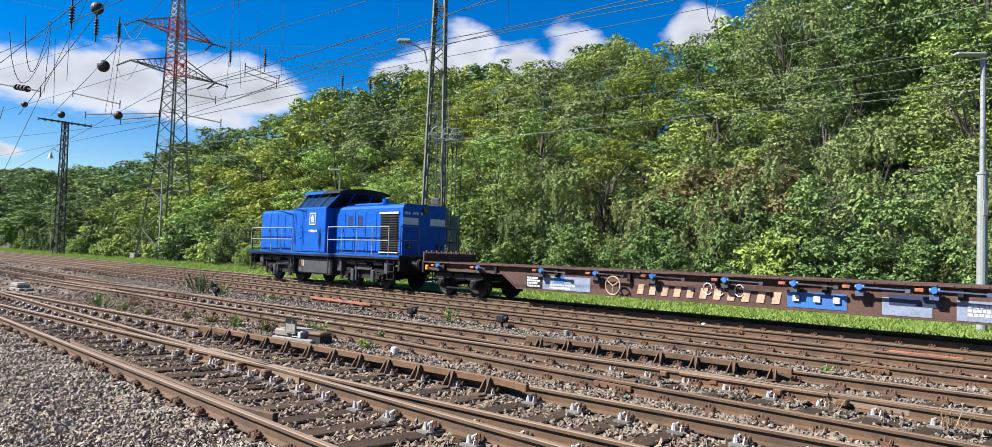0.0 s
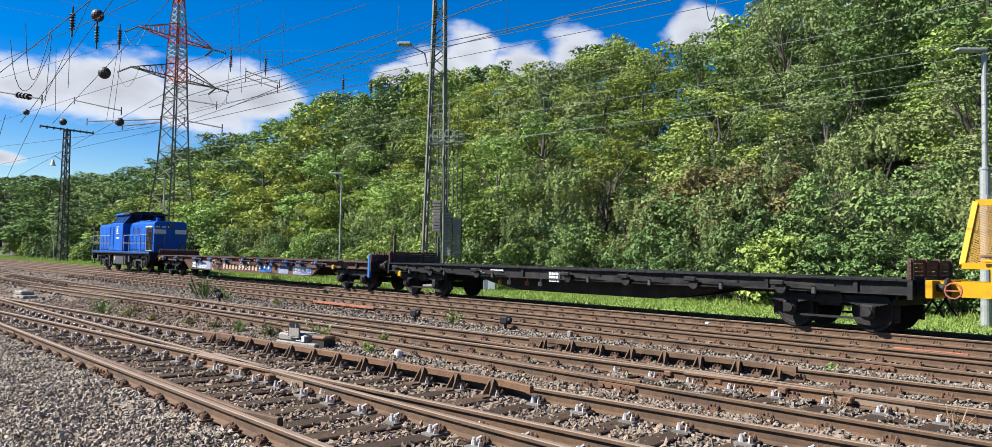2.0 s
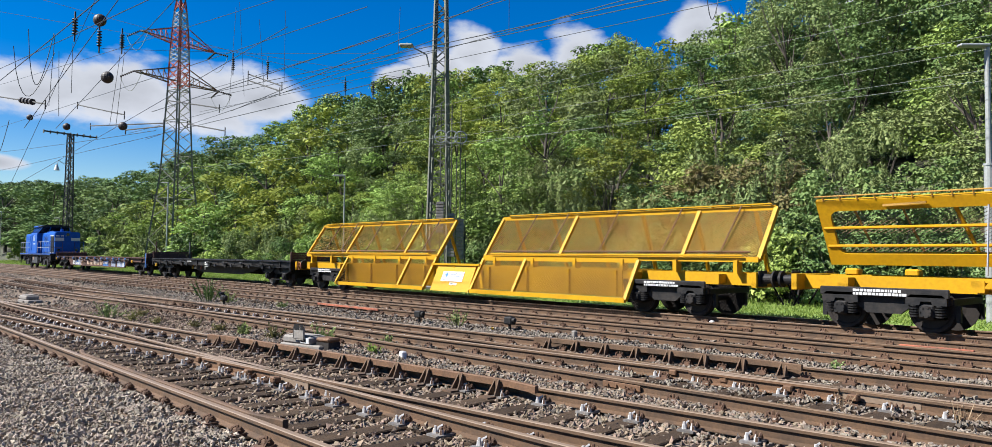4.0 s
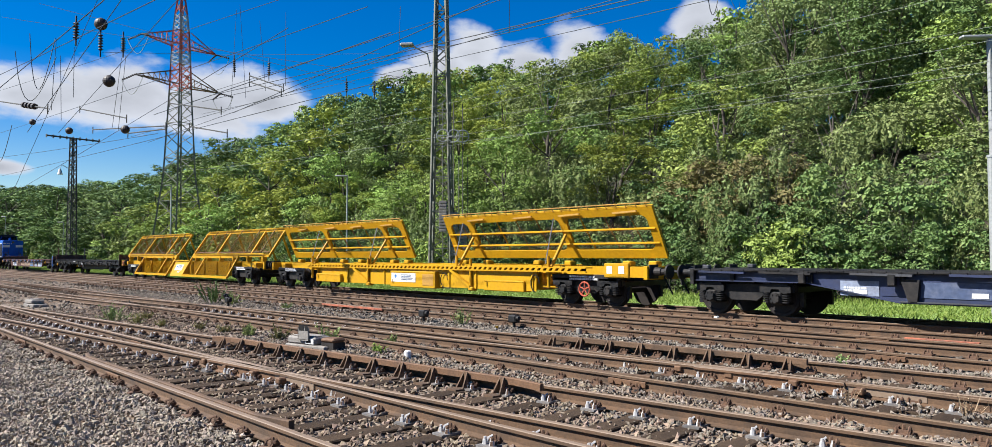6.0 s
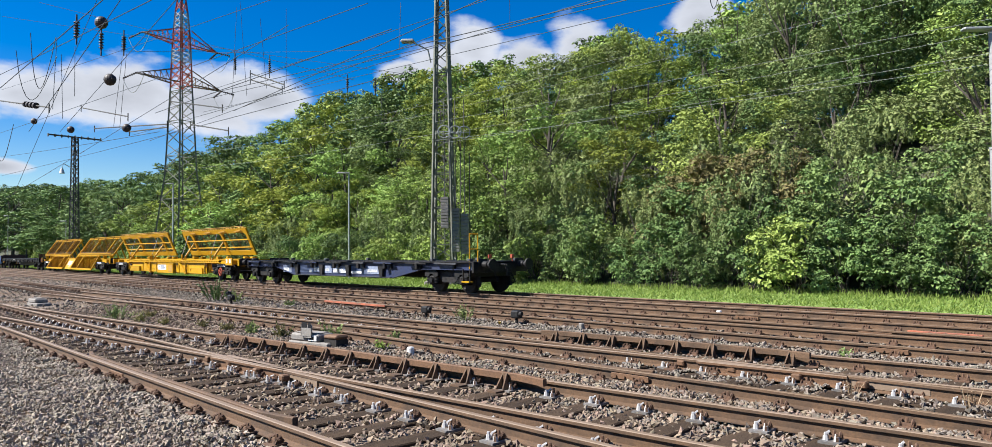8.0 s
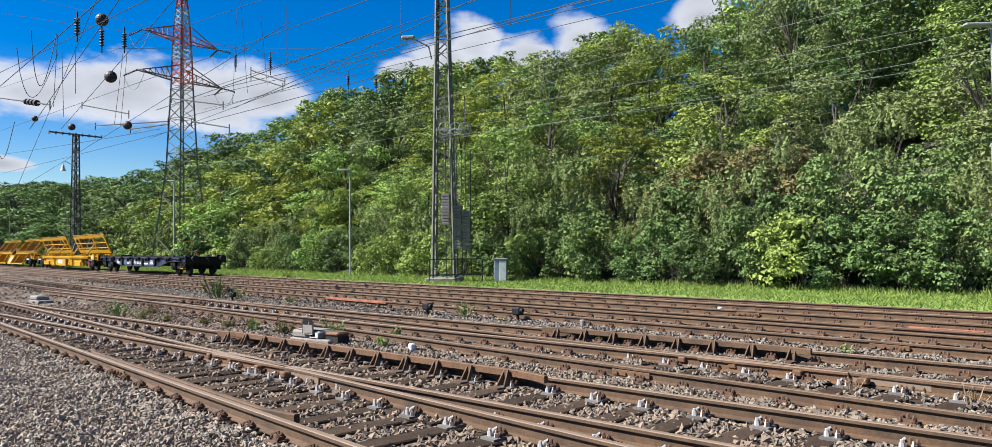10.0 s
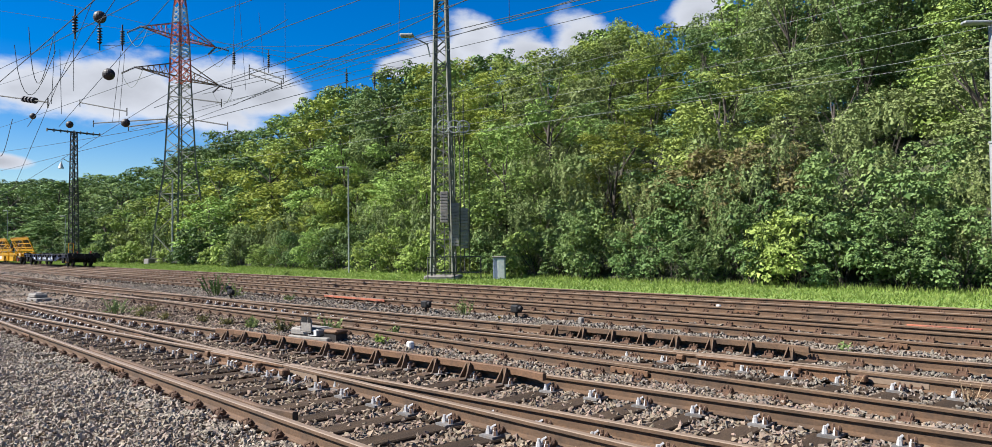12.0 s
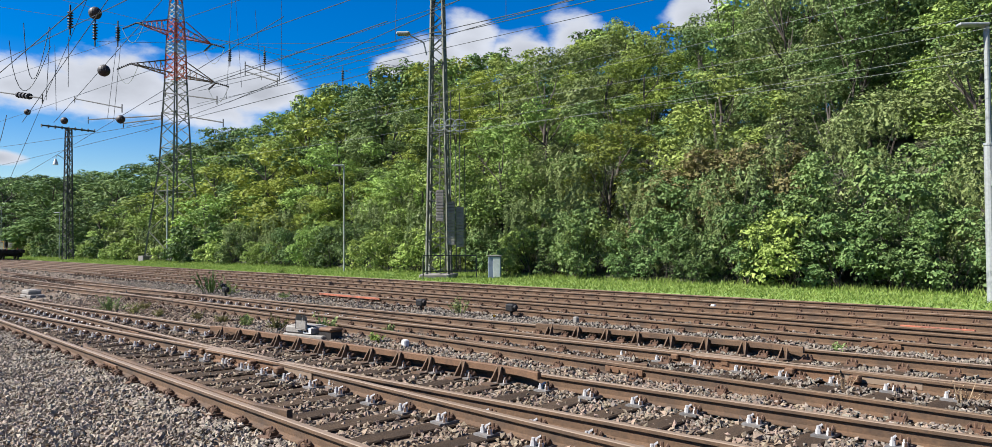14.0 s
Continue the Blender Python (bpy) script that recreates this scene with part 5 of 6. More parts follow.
def sign(car, x0, x1, z0, z1, y, arrow=False):
    plate(car, "sign", x0, x1, z0, z1, y, M_WHITE, "white company sign")
    rnd = random.Random(6)
    bm = B()
    bars_of_text(bm, x0 + (x1 - x0) * 0.4, z1 - 0.05, (x1 - x0) * 0.55, 4, (z1 - z0) * 0.1, y - 0.009, rnd, 0.7)
    part("sign_lettering", bm, M_PALEBLUE, car)
    c = ((x0 * 0.82 + x1 * 0.18), (z0 * 0.35 + z1 * 0.65))
    w = (z1 - z0) * 0.24
    bm = prism(B(), ((c[0] - w, c[1]), (c[0], c[1] - w), (c[0] + w, c[1]), (c[0], c[1] + w)), y - 0.014, y - 0.009)
    part("sign_mark", bm, M_BLUEMARK, car)


def build_yellow_wagon_flaps_down():
    L = 23.8
    car = thing("track_panel_wagon", "yellow track panel wagon with slanted mesh flaps over its side", "rail wagon")
    yellow_frame(car, L, (2.8, 21.0))
    for lo0, lo1, up0, up1 in ((4.35, 10.6, 0.6, 10.6), (13.3, 20.0, 13.3, 23.7)):
        frame_panel(car, "lower_flap", lo0, lo1, (-1.5, 0.34), (-0.86, 1.46), True, (lo0 + 4.6 if lo0 < 8 else lo0 + 2.1,), ())
        xs = [up0 + (up1 - up0) * u for u in (0.34, 0.78)]
        ob = frame_panel(car, "upper_flap", up0, up1, (-0.82, 1.52), (0.10, 2.88), True, xs, ())
        bm = B()
        for u in (0.16, 0.3, 0.5, 0.72, 0.9):
            x = up0 + (up1 - up0) * u
            rod(bm, (x - 0.1, -0.76, 1.72), (x + 0.1, 0.0, 2.98), 0.022, 6)
        rod(bm, (up0 + 0.3, -0.72, 1.72), (up1 - 0.3, -0.72, 1.72), 0.025, 6)
        part("locking_rod", bm, M_RUST_ORANGE, ob, "rusty locking rods")
        bm = rod(B(), (up0 + 0.4, -0.02, 2.98), (up1 - 0.1, -0.02, 2.98), 0.02, 6)
        for i in range(18):
            x = up0 + 0.4 + (up1 - up0 - 0.5) * i / 17
            rod(bm, (x, 0.08, 2.88), (x, -0.02, 2.98), 0.02, 6)
        rod(bm, (up0 + 0.4, -0.95, 1.62), (up1 - 0.4, -0.95, 1.62), 0.025, 6)
        part("edge_tube", bm, M_YELLOW, ob)
        # carrying arches below the hinge line
        for x in np.linspace(up0 + 0.6, up1 - 0.6, 6):
            part("flap_bracket", box(B(), x - 0.06, x + 0.06, -0.95, -0.7, 1.16, 1.5), M_YELLOW, ob)
            part("back_stay", bar(B(), (x, 0.1, 2.82), (x, 0.75, 1.2), 0.09, 0.09), M_YELLOW, ob)
    # bin between the flaps
    bm = B()
    prof = ((-1.45, 0.28), (-1.05, 1.2), (-0.9, 1.2), (-0.9, 0.28))
    a = [bm.verts.new((10.95, y, z)) for y, z in prof]
    b = [bm.verts.new((13.1, y, z)) for y, z in prof]
    bm.faces.new(a)
    bm.faces.new(b[::-1])
    for i in range(4):
        bm.faces.new((a[i], b[i], b[(i + 1) % 4], a[(i + 1) % 4]))
    bmesh.ops.recalc_face_normals(bm, faces=bm.faces)
    bn = part("tool_bin", bm, M_YELLOW, car, "slanted yellow tool bin")
    tilt = Matrix.Translation((0, -1.27, 0.7)) @ Matrix.Rotation(math.atan2(-0.4, 0.92), 4, "X")
    pl = part("sign", box(B(), 11.4, 12.6, -0.012, 0.0, -0.08, 0.3), M_WHITE, bn, "white company sign", tilt)
    bm = prism(B(), ((11.55, 0.17), (11.65, 0.07), (11.75, 0.17), (11.65, 0.27)), -0.018, -0.012)
    part("sign_mark", bm, M_BLUEMARK, bn, "", tilt)
    bm = B()
    bars_of_text(bm, 11.85, 0.26, 0.65, 4, 0.035, -0.012, random.Random(3), 0.8)
    bars_of_text(bm, 11.5, 0.02, 0.3, 1, 0.06, -0.012, random.Random(3), 0.8)
    part("sign_lettering", bm, M_PALEBLUE, bn, "", tilt)
    part("arrow_plate", box(B(), 11.95, 12.35, -0.012, 0.0, -0.22, -0.13), M_WHITE, bn, "", tilt)
    bm = box(B(), 11.99, 12.28, -0.016, -0.012, -0.18, -0.165)
    part("arrow", bm, M_BLACK, bn, "", tilt)
    bm = box(B(), 10.6, 13.3, -1.12, -1.02, 1.2, 1.27)
    part("bin_lid_rail", bm, M_YELLOW, bn)
    bm = B()
    for k in range(10):
        a0, a1 = k * 0.628, (k + 1) * 0.628
        rod(bm, (0.55 + 0.16 * math.cos(a0), -1.22, 1.0 + 0.16 * math.sin(a0)), (0.55 + 0.16 * math.cos(a1), -1.22, 1.0 + 0.16 * math.sin(a1)), 0.02, 6)
    rod(bm, (0.39, -1.22, 1.0), (0.71, -1.22, 1.0), 0.015, 6)
    part("hand_wheel", bm, M_ORANGE, car)
    CARS.append((car, 22.4))


def flap_cell(bm, P, xa, xb, left, right):
    """One bay of a flap: a steel plate with a large round-cornered opening."""
    ia, ib, ua, ub, r = xa + left, xb - right, 0.17, 0.84, 0.22
    ru = r / 1.83
    inner, outer = [], []
    for cx, cu, a0 in ((ib - r, ub - ru, 0), (ia + r, ub - ru, 90), (ia + r, ua + ru, 180), (ib - r, ua + ru, 270)):
        for k in range(7):
            a = math.radians(a0 + k * 15)
            x, u = cx + r * math.cos(a), cu + ru * math.sin(a)
            inner.append((x, u))
            ex, eu = (xb if math.cos(a) > 0 else xa), (1.0 if math.sin(a) > 0 else 0.0)
            steep = abs(math.sin(a)) - abs(math.cos(a))
            outer.append((ex, eu) if k == 3 else (x, eu) if steep > 0 else (ex, u))
    n = len(inner)
    depth = Vector((0, 0.075, 0.055))
    rings = [[bm.verts.new(P(x, u) + d) for x, u in pts] for pts, d in ((outer, Vector()), (inner, Vector()), (inner, depth), (outer, depth))]
    for a, b in zip(rings, rings[1:] + rings[:1]):
        for k in range(n):
            bm.faces.new((a[k], a[(k + 1) % n], b[(k + 1) % n], b[k]))
    bmesh.ops.recalc_face_normals(bm, faces=bm.faces)


def build_yellow_wagon_flaps_up():
    L = 23.2
    car = thing("track_panel_wagon", "yellow track panel wagon with raised open flap frames leaning outwards", "rail wagon")
    yellow_frame(car, L, (2.05, 20.86))
    # perforated side beam, each hole a real gap between webs
    bm = box(B(), 4.1, 21.1, -1.37, -1.31, 1.115, 1.15)
    box(bm, 4.1, 21.1, -1.37, -1.31, 0.99, 1.035)
    x = 4.1
    while x < 21.0:
        prism(bm, ((x, 1.035), (x + 0.13, 1.035), (x + 0.19, 1.115), (x + 0.06, 1.115)), -1.37, -1.31)
        x += 0.26
    box(bm, 4.1, 21.1, -1.31, -1.05, 1.12, 1.15)
    part("perforated_beam", bm, M_YELLOW, car, "perforated yellow edge beam")
    # added black strip: paints in the shade seen through the beam's holes
    part("beam_shade_strip", box(B(), 4.2, 21.0, -1.24, -1.22, 1.03, 1.12), M_BLACK, car)
    for x0, x1, posts in ((0.5, 10.75, (0.376, 0.852)), (13.5, 23.15, (0.148, 0.624))):
        P = lambda x, u: Vector((x - 0.1 * u, -0.1 - 0.62 * u, 1.42 + 1.5 * u))
        W = x1 - x0
        bm = B()
        stops = [x0] + [x0 + W * f for f in posts] + [x1]
        for k in range(3):
            flap_cell(bm, P, stops[k], stops[k + 1], 0.27 if k == 0 else 0.15, 0.30 if k == 2 else 0.15)
        fl = part("flap_frame", bm, M_YELLOW, car)
        for u in (0.3, 0.58):
            part("cross_rail", rod(B(), P(x0 + 0.05, u), P(x1 - 0.1, u), 0.035, 6), M_YELLOW, fl)
        for i in range(9):
            x = x0 + 0.9 + (W - 1.8) * i / 8
            wide = 0.1 if i in (2, 6) else 0.035
            bm = bar(B(), P(x, 0.1) + Vector((0.2, 0.12, 0)), P(x - 0.1, 0.9) + Vector((0, 0.12, 0)), wide, 0.04)
            part("mesh_rib", bm, M_YELLOW if i in (2, 6) else M_YELLOWDIRT, fl)
        bm = B()
        for i in range(26):
            x = x0 + W * (i + 0.5) / 26
            rod(bm, P(x, 1.0), P(x, 1.07) + Vector((0, 0.0, 0.02)), 0.02, 6)
        rod(bm, P(x0, 1.07), P(x1, 1.07), 0.018, 6)
        for u in (0.15, 0.4, 0.62, 0.85):
            x = x0 + W * u
            bar(bm, P(x, 0.9) + Vector((0, -0.06, 0)), P(x + 0.9, 0.92) + Vector((0, -0.06, 0)), 0.05, 0.05)
        part("edge_tube", bm, M_YELLOWDIRT, fl)
        for f in posts:
            x = x0 + W * f
            bm = rod(B(), (x - 0.05, -1.15, 1.15), P(x + 0.0, 0.5) + Vector((0, -0.05, 0)), 0.055, 8)
            rod(bm, (x - 0.12, -1.2, 0.5), (x - 0.12, -1.2, 1.5), 0.05, 8)
            part("prop", bm, M_YELLOW, fl)
            bm = rod(B(), (x - 0.25, -1.2, 1.25), P(x - 0.25, 0.85) + Vector((0, -0.1, 0)), 0.02, 6)
            part("hydraulic_rod", bm, M_STEEL, fl)
        for f in (0.05, 0.18, 0.45, 0.6, 0.85, 0.95):
            x = x0 + W * f
            part("hinge_bracket", box(B(), x - 0.15, x + 0.15, -0.2, 0.1, 1.18, 1.34, 0.03), M_YELLOW, fl)
        # mesh on the lower part
        u0, u1 = P(0, 0.12), P(0, 0.9)
        frame_panel(car, "mesh_strip", x0 + 0.1, x1 - 0.3, (u0.y + 0.1, u0.z), (u1.y + 0.1, u1.z), True, (), (), 0.03, M_YELLOW, M_RUST_ORANGE, 0.075, 0.0045)
    for x0, x1, z0, z1, y in ((4.9, 7.0, 0.36, 0.72, -1.38), (10.9, 13.8, 0.3, 0.92, -1.42), (16.4, 18.4, 0.32, 0.68, -1.32)):
        bm = box(B(), x0, x1, y, -0.95, z0, z1, 0.02)
        bx = part("equipment_box", bm, M_YELLOW, car)
        bm = box(B(), x0 + 0.05, x1 - 0.05, y - 0.012, y, z1 - 0.05, z1 - 0.02)
        rod(bm, (x0 + 0.2, y - 0.02, z0 + 0.15), (x0 + 0.2, y - 0.02, z0 + 0.3), 0.015, 6)
        part("box_lid", bm, M_YELLOW, bx)
    part("side_plate", box(B(), 5.2, 18.9, -1.24, -1.2, 0.36, 1.0), M_YELLOW, car)
    for x in (7.4, 8.9, 10.2, 14.4, 15.9, 18.7):
        part("stiffener", box(B(), x, x + 0.08, -1.28, -1.24, 0.36, 1.0), M_YELLOW, car)
    sign(car, 11.0, 12.6, 0.5, 0.84, -1.42)
    part("box_end", box(B(), 13.05, 13.7, -1.435, -1.42, 0.4, 0.82), M_YELLOWDIRT, car)
    for x in (8.0, 14.6):
        bm = bar(B(), (x, -1.3, 1.0), (x + 1.1, -1.3, 0.42), 0.14, 0.1)
        rod(bm, (x + 1.1, -1.3, 0.3), (x + 1.1, -1.3, 1.4), 0.05, 8)
        box(bm, x + 1.0, x + 1.25, -1.36, -1.1, 0.28, 0.42, 0.03)
        part("support_leg", bm, M_YELLOW, car)
    bm = B()
    for x in (14.2, 18.9):
        for k in range(7):
            a0, a1 = k * 0.7, (k + 1) * 0.7
            rod(bm, (x + 0.2 * math.cos(a0), -1.3, 0.62 + 0.28 * math.sin(a0)), (x + 0.2 * math.cos(a1), -1.3, 0.62 + 0.28 * math.sin(a1)), 0.015, 5)
    part("hydraulic_hose", bm, M_BLACK, car)
    bm = box(B(), 21.75, 22.65, -1.3, -1.2, 0.86, 1.28, 0.02)
    part("end_cabinet", bm, M_YELLOW, car)
    for x in (21.86, 22.3):
        plate(car, "notice", x, x + 0.2, 0.98, 1.2, -1.3, M_WHITE)
    bm = B()
    for k in range(16):
        a0, a1 = k * math.pi / 8, (k + 1) * math.pi / 8
        rod(bm, (20.95 + 0.21 * math.cos(a0), -1.25, 0.5 + 0.21 * math.sin(a0)), (20.95 + 0.21 * math.cos(a1), -1.25, 0.5 + 0.21 * math.sin(a1)), 0.025, 6)
    for k in range(5):
        a = k * 1.2566 + 0.3
        rod(bm, (20.95, -1.25, 0.5), (20.95 + 0.21 * math.cos(a), -1.25, 0.5 + 0.21 * math.sin(a)), 0.018, 6)
    rod(bm, (20.95, -1.25, 0.5), (20.95, -1.0, 0.55), 0.03, 8)
    part("hand_brake_wheel", bm, M_RED, car, "red hand brake wheel")
    CARS.append((car, 47.1))


build_loco()
build_brown_wagon()
build_black_wagon()
build_yellow_wagon_flaps_down()
build_yellow_wagon_flaps_up()
build_blue_wagon()

# ---- turnout details ----


def c_line(x):
    """Far rail of the diverging track."""
    return 4.85 + SLOPE * (x + 9) + 1.505


def f_line(x):
    return 9.05 + 0.07 * (x + 9) + 1.505


def brace_mesh():
    """Cast wedge that props up a raised check rail."""
    bm = prism(B(), ((-0.035, 0.0), (0.035, 0.0), (0.022, 0.20), (-0.022, 0.20)), -0.03, 0.0)
    for s in (-1, 1):
        a = [bm.verts.new(q) for q in ((s * 0.075, -0.13, 0.0), (s * 0.075 - 0.02 * s, -0.13, 0.0), (s * 0.02, -0.02, 0.21), (s * 0.04, -0.02, 0.21), (s * 0.075, -0.02, 0.0), (s * 0.055, -0.02, 0.0))]
        for q in ((0, 3, 4), (1, 5, 2), (0, 1, 2, 3), (0, 4, 5, 1)):
            bm.faces.new([a[i] for i in q])
    box(bm, -0.09, 0.09, -0.25, 0.0, -0.01, 0.012)
    bmesh.ops.recalc_face_normals(bm, faces=bm.faces)
    me = bpy.data.meshes.new("check_rail_brace")
    bm.to_mesh(me)
    bm.free()
    me.materials.append(M_RUST)
    return me


BRACE = brace_mesh()


def check_rail(line, x0, x1, off, raised, mat, braces):
    t = thing("check_rail", "rusty raised check rail held by cast braces beside a rail" if braces else "worn flat check rail lying beside the running rail", "check rail", group="check rails")
    bm = B()
    prof = ((-0.03, raised - 0.085), (0.03, raised - 0.085), (0.03, raised - 0.01), (0.02, raised), (-0.02, raised), (-0.03, raised - 0.01))
    ends = []
    for x, dy in ((x0, -0.10), (x0 + 0.5, 0.0), (x1 - 0.5, 0.0), (x1, -0.10)):
        if off > 0:
            dy = -dy
        ends.append([bm.verts.new((x, line(x) + off + dy + py, pz)) for py, pz in prof])
    for r0, r1 in zip(ends, ends[1:]):
        for i in range(6):
            bm.faces.new((r0[i], r0[(i + 1) % 6], r1[(i + 1) % 6], r1[i]))
    bm.faces.new(ends[0])
    bm.faces.new(ends[-1][::-1])
    bmesh.ops.recalc_face_normals(bm, faces=bm.faces)
    part("rail", bm, mat, t)
    if braces:
        x = x0 + 0.3
        while x < x1 - 0.1:
            mesh_part("brace", BRACE, None, t, "", Matrix.Translation((x, line(x) + off - 0.035, -0.15)))
            x += 0.63


check_rail(lambda x: 3.225 + 0.004 * (x + 9), -13.6, -6.7, 0.105, 0.0, M_RUST, False)
check_rail(c_line, -14.2, -6.3, -0.11, 0.055, M_RUST_ORANGE, True)
check_rail(f_line, -10.2, -5.2, -0.11, 0.05, M_RUST, True)
check_rail(lambda x: 7.85 - 0.004 * (x + 9), -9.6, -6.0, 0.105, 0.0, M_RUST, False)


def crossing(xn, line_a, line_b, label):
    """Frog: a solid nose, two wing rails and bolted spacer blocks."""
    t = thing("rail_crossing", label, "rail crossing", group="crossings")
    for la, off in ((line_a, 0.085), (line_b, -0.085)):
        bm = rail_mesh(xn - 1.1, xn + 0.9, la(xn - 1.1) + off, la(xn + 0.9) + off)
        ob = part("wing_rail", bm, M_RUST_ORANGE, t)
        ob.data.materials.append(M_SHINY)
    y = line_a(xn)
    bm = prism(B(), ((xn, -0.12), (xn, -0.004), (xn + 1.8, -0.002), (xn + 1.8, -0.12)), y - 0.02, y + 0.05)
    part("nose", bm, M_SHINY, t)
    for dx in (-1.4, -0.6, 0.3, 1.1):
        bm = box(B(), xn + dx - 0.06, xn + dx + 0.06, y - 0.16, y - 0.05, -0.11, -0.03, 0.015)
        part("spacer_block", bm, M_RUST_ORANGE, t)
    bm = box(B(), xn - 1.0, xn - 0.92, y - 0.075, y - 0.065, -0.09, -0.03)
    part("marker_tag", bm, M_YELLOW, t, "small yellow tag")


crossing(-10.4, lambda x: 4.73 + 0.004 * (x + 9), lambda x: c_line(x) - 1.505, "polished steel turnout crossing with rusty wing rails")
crossing(-5.0, lambda x: 9.355 - 0.004 * (x + 9), lambda x: f_line(x) - 1.505, "worn steel turnout crossing with rusty wing rails")


def fishplates():
    for x, y in ((-11.3, 3.19), (-15.2, 4.68), (-17.0, 3.17), (-6.2, 7.84), (-4.9, 12.6), (-6.0, 14.84), (-9.5, 16.35)):
        bm = box(B(), x - 0.3, x + 0.3, y - 0.05, y - 0.03, -0.12, -0.045, 0.005)
        for k in range(4):
            rod(bm, (x - 0.21 + k * 0.14, y - 0.075, -0.085), (x - 0.21 + k * 0.14, y - 0.045, -0.085), 0.018, 6)
        tagged(part("fishplate", bm, M_RUST_ORANGE), "rusty bolted fishplate joining two rails", "rail joint", "rail joints")


fishplates()


# ---- small things in the yard ----
def point_machine(x, y, turn, big):
    t = thing("point_machine", "grey metal point machine box on gravel beside the rails", "point machine", pose(x, y, BED, 0, 0, turn), "point machines")
    part("base", box(B(), -0.55, 0.55, -0.22, 0.22, -0.03, 0.1, 0.02), M_CONCRETE, t)
    part("cover", box(B(), -0.5, 0.28, -0.2, 0.2, 0.1, 0.24, 0.03), M_CONCRETE, t)
    part("lid_rib", box(B(), -0.4, 0.2, -0.15, 0.15, 0.24, 0.26, 0.01), M_CONCRETE, t)
    if big:
        pl = part("number_plate", box(B(), -0.16, 0.14, -0.235, -0.215, 0.18, 0.42, 0.02), M_CONCRETE, t)
        bm = B()
        bars_of_text(bm, -0.13, 0.46, 0.25, 1, 0.1, -0.236, random.Random(1))
        part("plate_mark", bm, M_BLACK, pl)
        lb = part("label", box(B(), 0.02, 0.24, -0.208, -0.2, 0.12, 0.22), M_WHITE, t)
        bm = B()
        bars_of_text(bm, 0.04, 0.19, 0.16, 1, 0.05, -0.209, random.Random(1))
        part("label_mark", bm, M_BLACK, lb)
        part("side_unit", box(B(), 0.34, 0.7, -0.14, 0.16, 0.16, 0.24, 0.03), M_RUST_ORANGE, t, "rusty orange capped unit")
        part("unit_base", box(B(), 0.36, 0.68, -0.13, 0.15, -0.03, 0.16), M_BLACK, t)
        bm = rod(B(), (0.7, 0, 0.04), (1.4, 0.1, 0.04), 0.02, 6)
        part("drive_rod", bm, M_BLACK, t)


point_machine(-12.9, 7.05, 12, True)
point_machine(-30.3, 5.95, 5, False)


def stakes():
    for x, y, h, mt, lab in ((-10.46, 7.44, 0.16, M_WHITE, "white"), (-11.04, 12.3, 0.17, M_CONCRETE, "pale"), (-10.5, 16.75, 0.2, M_WHITE, "white")):
        bm = box(B(), x - 0.055, x + 0.055, y - 0.05, y + 0.05, BED - 0.1, BED + h, 0.018)
        tagged(part("marker_stone", bm, mt), lab + " painted marker stone standing in the gravel", "marker stone", "marker stones")
    for x, y in ((-15.78, 11.72), (-13.0, 12.25), (-27.3, 11.4), (-25.2, 10.6)):
        t = thing("shunting_signal", "small black ground signal lamp on a short post", "signal lamp", pose(x, y, BED), "ground lamps")
        part("post", rod(B(), (0, 0, -0.05), (0, 0, 0.2), 0.035, 8), M_BLACK, t)
        bm = box(B(), -0.13, 0.13, -0.09, 0.09, 0.16, 0.34, 0.03)
        rod(bm, (0.12, -0.02, 0.27), (0.2, -0.02, 0.27), 0.05, 10)
        part("housing", bm, M_BLACK, t)
    # spray paint on the rail's side, built as an added thin bar
    bm = box(B(), -22.4, -18.9, 12.53, 12.56, -0.075, -0.012, 0.006)
    tagged(part("rail_spray_paint", bm, M_ORANGE), "orange-red spray paint on the side of a rusty rail, built as a thin bar", "guard bar")
    for x0, x1, y in ((-5.9, -4.6, 16.1),):
        bm = box(B(), x0, x1, y - 0.045, y + 0.045, BED, -0.1, 0.01)
        box(bm, x0 + 0.2, x1 - 0.3, y - 0.16, y - 0.05, BED, -0.13, 0.01)
        tagged(part("cable_duct", bm, M_ORANGE), "orange painted cable cover between rusty rails", "cable cover", "cable covers")
    x, y = -13.4, 12.05
    tagged(part("yellow_cap", rod(B(), (x, y, BED), (x, y, BED + 0.07), 0.06, 10, 0.05), M_YELLOW), "small yellow plastic cap lying in gravel", "cap")


stakes()


